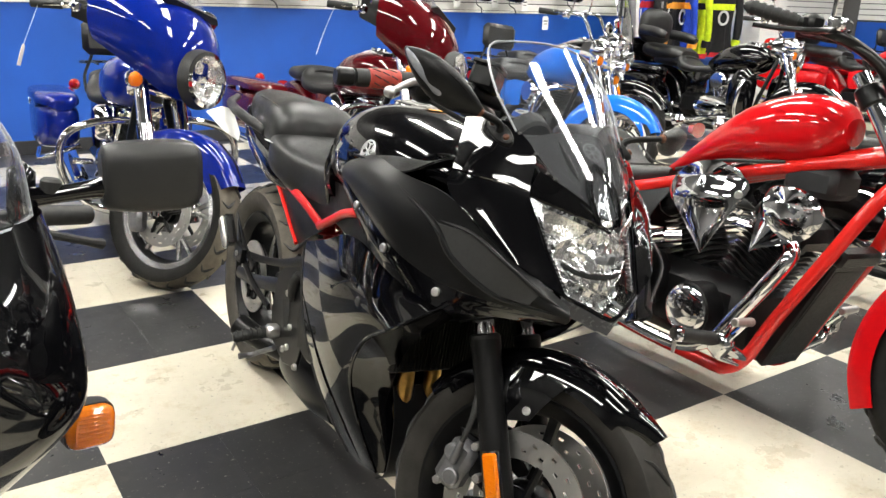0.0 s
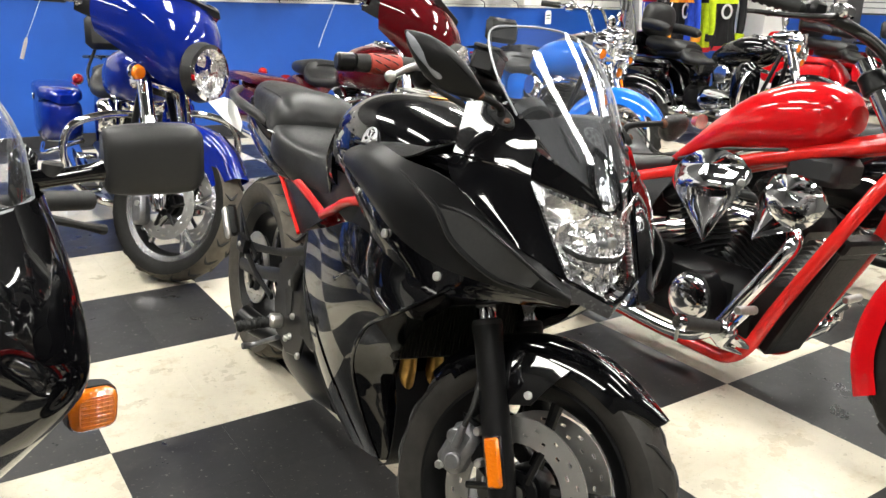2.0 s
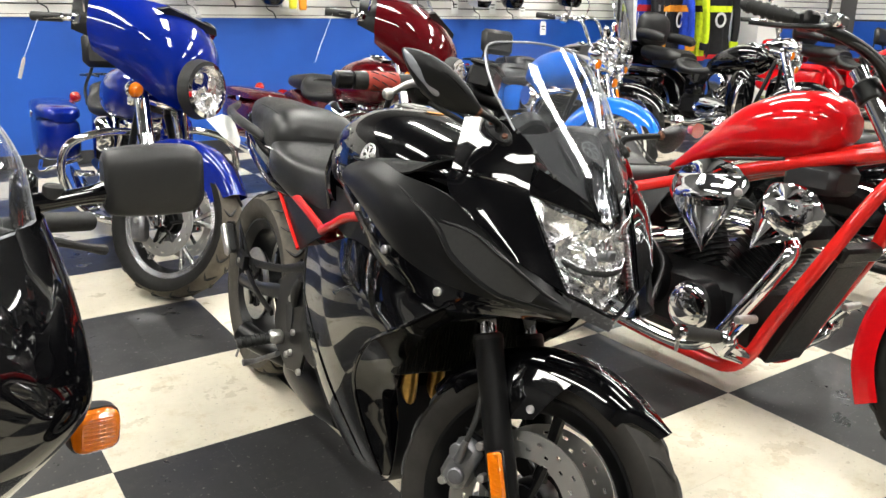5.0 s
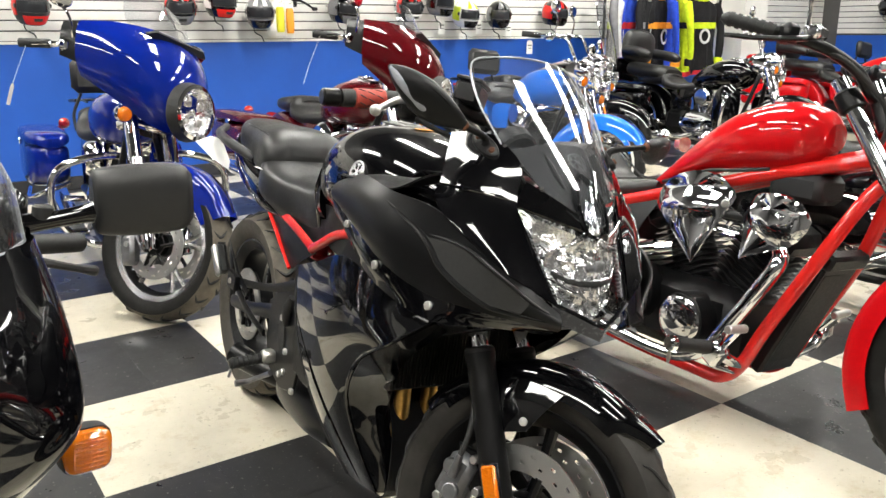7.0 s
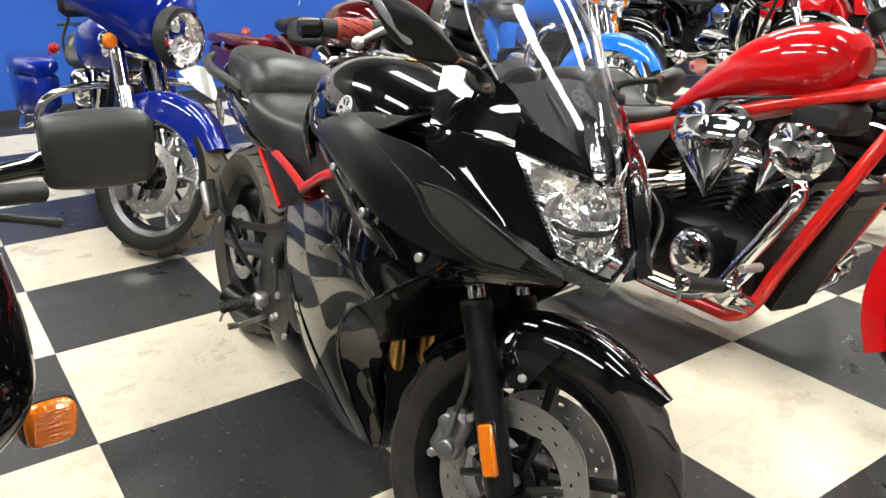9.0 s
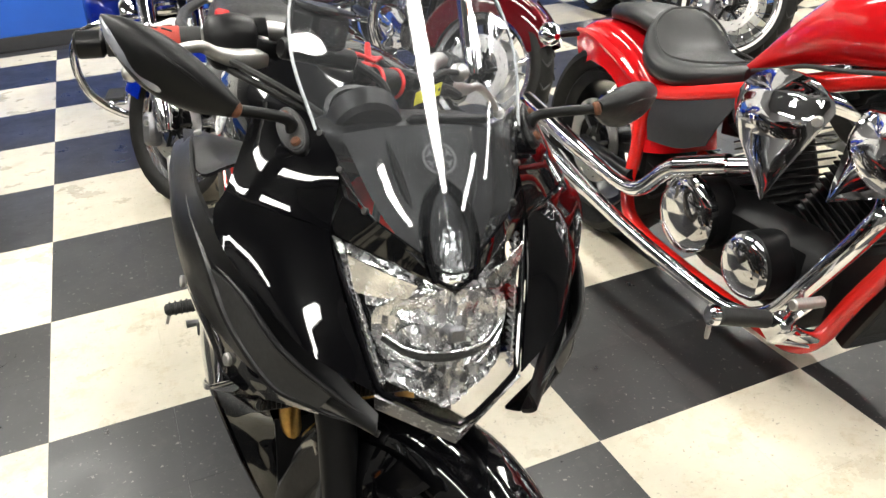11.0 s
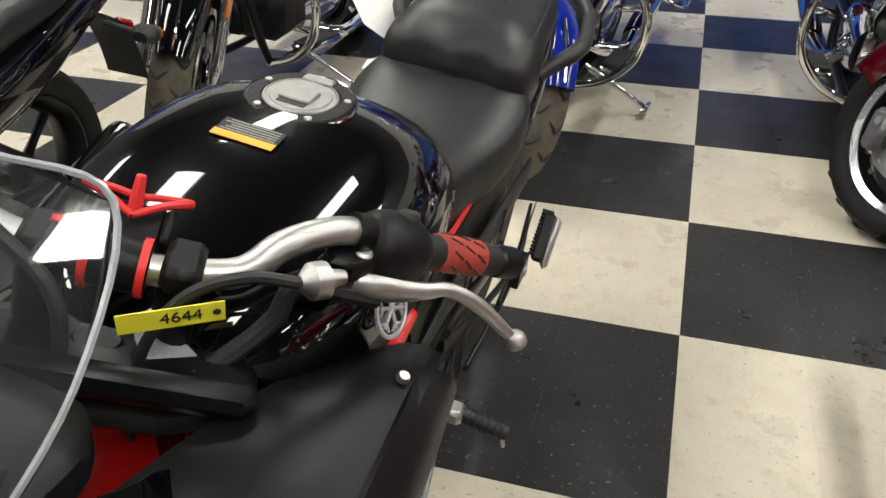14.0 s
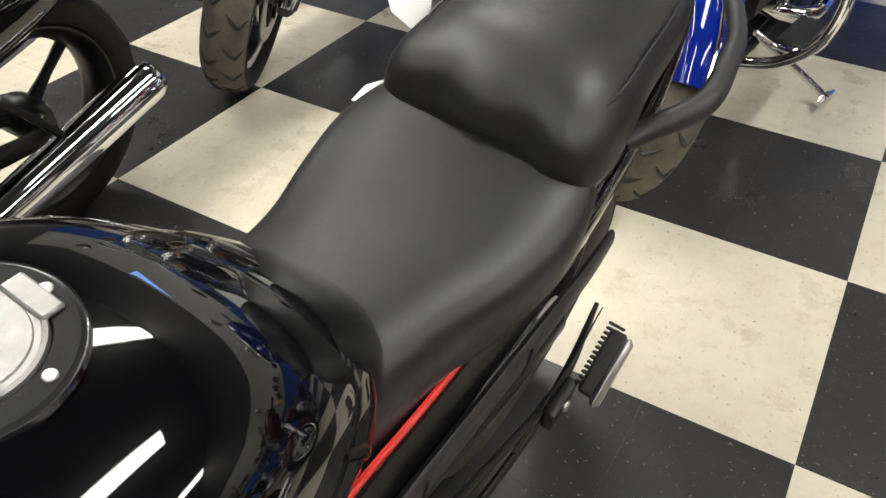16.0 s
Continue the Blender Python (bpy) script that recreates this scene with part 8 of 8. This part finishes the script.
for x, z, rz, base, trim, chin, say in (
        (-0.55, 1.385, 8, INK, FRAME_RED, FRAME_RED, "black and red full-face helmet hung on the slatted wall"),
        (0.53, 1.39, -12, BLACK, FRAME_RED, HELMET_GREY, "dark full-face helmet with red flashes on the slatted wall"),
        (0.86, 1.445, 10, BLACK, HELMET_WHITE, FRAME_RED, "black white and red full-face helmet on the wall"),
        (1.20, 1.36, -20, HELMET_GREY, HELMET_WHITE, BLACK, "grey and white patterned full-face helmet on the wall"),
        (1.99, 1.40, 14, BLACK, HELMET_GREY, HELMET_GREY, "gloss black full-face helmet on the slatted wall"),
        (2.70, 1.42, -8, BLACK, FRAME_RED, HELMET_WHITE, "black and white full-face helmet on the slatted wall"),
        (3.05, 1.47, 10, HELMET_GREY, BLACK, BLACK, "dark grey full-face helmet on the slatted wall"),
        (3.36, 1.36, 0, HELMET_WHITE, HELMET_NEON, BLACK, "white and neon yellow full-face helmet on the wall"),
        (3.78, 1.36, -15, BLACK, HELMET_GREY, BLACK, "black open-shelf full-face helmet on the slatted wall"),
        (4.55, 1.38, 12, BLACK, FRAME_RED, BLACK, "black and red full-face helmet near the jackets"),
        (6.9, 1.62, 8, BLACK, HELMET_GREY, BLACK, "black full-face helmet above the hanging jerseys"),
        (-1.35, 1.40, 5, HELMET_WHITE, BLUE, BLACK, "white and blue full-face helmet on the slatted wall")):
    helmet(pose(x, Y1 - 0.19, z, 8, 0, rz), base, trim, chin, say)


def hang_pack(m, mat, label):
    t = thing("hanging_pack", m, label, "accessory", "packs on wall hooks")
    part("card", rbox((0, 0, 0), (0.085, 0.006, 0.30), 0.002), PAPER if mat is not PAPER else SLAT, t)
    part("blister", body([(-0.11, 0.028, -0.016, 0.016, 0), (-0.08, 0.034, -0.022, 0.022, 0), (0.07, 0.034, -0.022, 0.022, 0), (0.10, 0.026, -0.014, 0.014, 0)], 14, 2, 3).moved(pose(0, -0.016, -0.01) @ pose(0, 0, 0, 0, -90, 0) @ pose(0, 0, 0, 90)), mat, t)
    part("wall_hook", tube([(0, 0.10, 0.13), (0, -0.05, 0.13), (0, -0.06, 0.145)], 0.003, 6, 3), STEEL, t)
    return t


hang_pack(pose(1.41, Y1 - 0.11, 1.32), YELLOW, "yellow accessory pack hanging from a wall hook")
hang_pack(pose(1.50, Y1 - 0.11, 1.31), ORANGE, "orange accessory pack hanging from a wall hook")
hang_pack(pose(1.33, Y1 - 0.11, 1.33), PAPER, "white accessory pack hanging from a wall hook")


def hook_arm(m):
    t = thing("display_arm", m, "empty black steel display arm on the slatted wall", "display hook")
    part("back_plate", rbox((0, 0, 0.02), (0.05, 0.006, 0.09), 0.002), SATIN, t)
    part("arm", tube([(0, 0, 0.03), (0.03, -0.10, 0.02), (0.09, -0.22, -0.05)], [0.012, 0.011, 0.009], 10, 4), SATIN, t)
    part("arm_stop", rbox((0.09, -0.22, -0.045), (0.05, 0.03, 0.03), 0.008), INK, t)


hook_arm(pose(1.60, Y1 - 0.012, 1.44))


def price_card(m):
    t = thing("price_card", m, "blank white price card hung from a thin wire hook", "price tag", "price cards on the wall")
    part("card", plate([(-0.045, -0.07), (0.045, -0.07), (0.045, 0.05), (0.03, 0.07), (-0.03, 0.07), (-0.045, 0.05)], 0.002, Matrix(), 0.0005), PAPER, t)
    part("print_bars", Geo().add(rbox((0, -0.002, 0.02), (0.06, 0.001, 0.012), 0.0003)).add(rbox((0, -0.002, -0.01), (0.05, 0.001, 0.008), 0.0003)), INK, t)
    part("wire", tube([(0, 0, 0.065), (0, 0.01, 0.10), (0, 0.06, 0.12)], 0.0015, 5, 4), STEEL, t)


for x, z in ((2.45, 1.10), (3.62, 1.24), (4.01, 1.215), (4.31, 1.03), (3.15, 1.24)):
    price_card(pose(x, Y1 - 0.07, z, 0, 0, 6))


# ---------------- jackets and jerseys on a rail ----------------
def cloth(name, col):
    return surface(name, col, 0.85, 0.0, 0.2, 22.0, 0.5, 700.0, spec=0.25)


CLOTH = {n: cloth("cloth_" + n, c) for n, c in (("black", (0.012, 0.012, 0.014)), ("blue", (0.02, 0.06, 0.45)), ("neon", (0.55, 0.70, 0.02)), ("red", (0.45, 0.02, 0.03)), ("orange", (0.75, 0.30, 0.03)), ("white", (0.6, 0.6, 0.62)), ("grey", (0.20, 0.20, 0.21)))}


def garment(m, main, sleeve, trim, hem, label, seed):
    """A long-sleeved top on a hanger: a folded torso, hanging sleeves, collar and bands."""
    t = thing("jersey", m, label, "jersey", "clothes on the rail")
    rnd = random.Random(seed)
    ph = [rnd.uniform(0, 6.28) for _ in range(4)]
    loops = []
    for k in range(15):
        f = k / 14
        w = 0.25 - 0.035 * math.sin(math.pi * f) + 0.012 * math.sin(9 * f + ph[3]) if f < 0.86 else 0.27 * (1 - ((f - 0.86) / 0.14) ** 1.6 * 0.74)
        d = 0.055 * (1 - 0.35 * f)
        loop = []
        for i in range(72):
            a = 2 * math.pi * i / 72
            fold = 1 + (0.34 * math.sin(6 * a + ph[0] + 2.4 * f) + 0.22 * math.sin(11 * a + ph[1] - 3 * f) + 0.12 * math.sin(17 * a + 6 * f + ph[2])) * (1 - 0.6 * f)
            loop.append((w * math.copysign(abs(math.cos(a)) ** 0.8, math.cos(a)), d * fold * math.sin(a), -0.74 + 0.74 * f))
        loops.append(loop)
    part("torso", rings(loops), CLOTH[main], t)
    for s in (-1, 1):
        part("sleeve", tube([(s * 0.215, 0, -0.05), (s * 0.275, 0.0, -0.16), (s * 0.30, -0.02, -0.34), (s * 0.285, -0.035, -0.52), (s * 0.27, -0.03, -0.60)], [0.050, 0.056, 0.043, 0.040, 0.032], 18, 5, flat=0.62), CLOTH[sleeve], t)
        part("cuff", tube([(s * 0.274, -0.033, -0.575), (s * 0.268, -0.03, -0.64)], [0.047, 0.044], 16, 2), CLOTH[trim], t)
    part("collar", tube([(0.075 * math.cos(a), 0.05 * math.sin(a), 0.005 + 0.012 * math.sin(a)) for a in (k * math.pi / 6 for k in range(12))], 0.016, 8, 2, True), CLOTH[trim], t)
    part("hem_band", rings([[(p[0] * 1.02, p[1] * 1.04, z) for p in loops[0]] for z in (-0.745, -0.70)]), CLOTH[hem], t)
    part("chest_band", rings([[(p[0] * 1.012, p[1] * 1.05, z) for p in loops[9]] for z in (-0.285, -0.225)]), CLOTH[trim], t)
    part("chest_mark", revolve([(0.052, -0.003), (0.075, -0.003), (0.075, 0.003), (0.052, 0.003)], 24, (0, -0.083, -0.36)), CLOTH["white" if main != "white" else "black"], t, "round printed ring on the chest")
    part("hanger", tube([(-0.20, 0, -0.02), (-0.06, 0, 0.025), (0, 0, 0.045), (0, 0, 0.10), (0.025, 0, 0.135), (0.0, 0, 0.16), (-0.02, 0, 0.145)], 0.006, 8, 4), INK, t, "black plastic hanger")
    return t


RAIL_Y, RAIL_Z = 4.36, 1.74
rail = thing("clothes_rail", pose(6.1, RAIL_Y, 0), "black steel clothes rail standing by the blue wall", "clothes rail")
part("rail_bar", cyl((-1.05, 0, RAIL_Z), (1.05, 0, RAIL_Z), 0.014, None, 14), SATIN, rail)
for s in (-1, 1):
    part("upright", cyl((s * 1.0, 0, 0.03), (s * 1.0, 0, RAIL_Z), 0.016, None, 14), SATIN, rail)
    part("foot_bar", rbox((s * 1.0, 0, 0.02), (0.05, 0.50, 0.04), 0.008), SATIN, rail)
for k, (x, rz, main, sleeve, trim, hem, say) in enumerate((
        (5.25, 62, "black", "grey", "neon", "black", "black riding jersey with grey sleeves on a hanger"),
        (5.48, 40, "blue", "white", "red", "blue", "blue white and red riding jersey on a hanger"),
        (5.70, 55, "black", "black", "grey", "black", "plain black riding jersey on a hanger"),
        (5.95, 35, "black", "black", "orange", "black", "black riding jersey with orange bands on a hanger"),
        (6.17, 70, "blue", "blue", "orange", "red", "blue riding jersey with orange trim on a hanger"),
        (6.38, 75, "neon", "neon", "black", "red", "neon yellow riding jersey on a hanger"),
        (6.72, 12, "black", "black", "neon", "red", "black riding jersey with a ring print and neon cuffs"))):
    garment(pose(x, RAIL_Y - 0.01, RAIL_Z - 0.185, 0, 0, rz - 20) @ Matrix.Diagonal((1.12, 1.25, 1.18, 1)), main, sleeve, trim, hem, say, 11 + k)

for k, (y, z, base, trim) in enumerate(((1.3, 1.5, BLACK, FRAME_RED), (1.9, 1.42, HELMET_GREY, BLACK), (2.5, 1.5, BLACK, HELMET_WHITE), (3.1, 1.45, FRAME_RED, BLACK), (3.7, 1.5, BLACK, HELMET_GREY))):
    helmet(pose(X1 - 0.21, y, z, 0, 0, -90), base, trim, BLACK, "full-face helmet on the far slatted end wall")

column = solo("column", box_between((7.52, 4.30, 0.0), (8.0, Y1 - 0.02, CEIL)), SLAT, Matrix(), "white painted square column before the blue wall", "column", kind="structure")

# ---------------- floor tiles, the pieces last ----------------
_t = rbox((0, 0, 0), (TILE - 0.0001, TILE - 0.0001, 0.004), 0.0003)
tile_mesh = {c: mesh_of("tile", _t, mt) for c, mt in (("w", TILE_W), ("d", TILE_D))}
rest = {"w": Geo(), "d": Geo()}
flat = Geo([(-TILE / 2 + 0.0005, -TILE / 2 + 0.0005, 0), (TILE / 2 - 0.0005, -TILE / 2 + 0.0005, 0), (TILE / 2 - 0.0005, TILE / 2 - 0.0005, 0), (-TILE / 2 + 0.0005, TILE / 2 - 0.0005, 0),
            (-TILE / 2 + 0.0005, -TILE / 2 + 0.0005, -0.004), (TILE / 2 - 0.0005, -TILE / 2 + 0.0005, -0.004), (TILE / 2 - 0.0005, TILE / 2 - 0.0005, -0.004), (-TILE / 2 + 0.0005, TILE / 2 - 0.0005, -0.004)],
           [(0, 1, 2, 3), (0, 4, 5, 1), (1, 5, 6, 2), (2, 6, 7, 3), (3, 7, 4, 0)])
for i in range(-21, 33):
    for j in range(-20, 16):
        x, y = (i + 0.5) * TILE, (j + 0.5) * TILE
        if not (X0 + 0.1 < x < X1 - 0.1 and Y0 + 0.1 < y < Y1 - 0.1):
            continue
        c = "d" if (math.floor(x / CHECK) + math.floor(y / CHECK)) % 2 else "w"
        if -7 <= i < 5 and -7 <= j < 15:
            ob = new("tile", tile_mesh[c])
            ob.parent = floor
            ob.matrix_basis = pose(x, y, -0.002)
        else:
            rest[c].add(flat, Matrix.Translation((x, y, 0)))
for c, mt in (("w", TILE_W), ("d", TILE_D)):
    tagged(part("far_tiles", rest[c], mt, floor, "cream vinyl tiles" if c == "w" else "charcoal vinyl tiles"), kind="stuff")
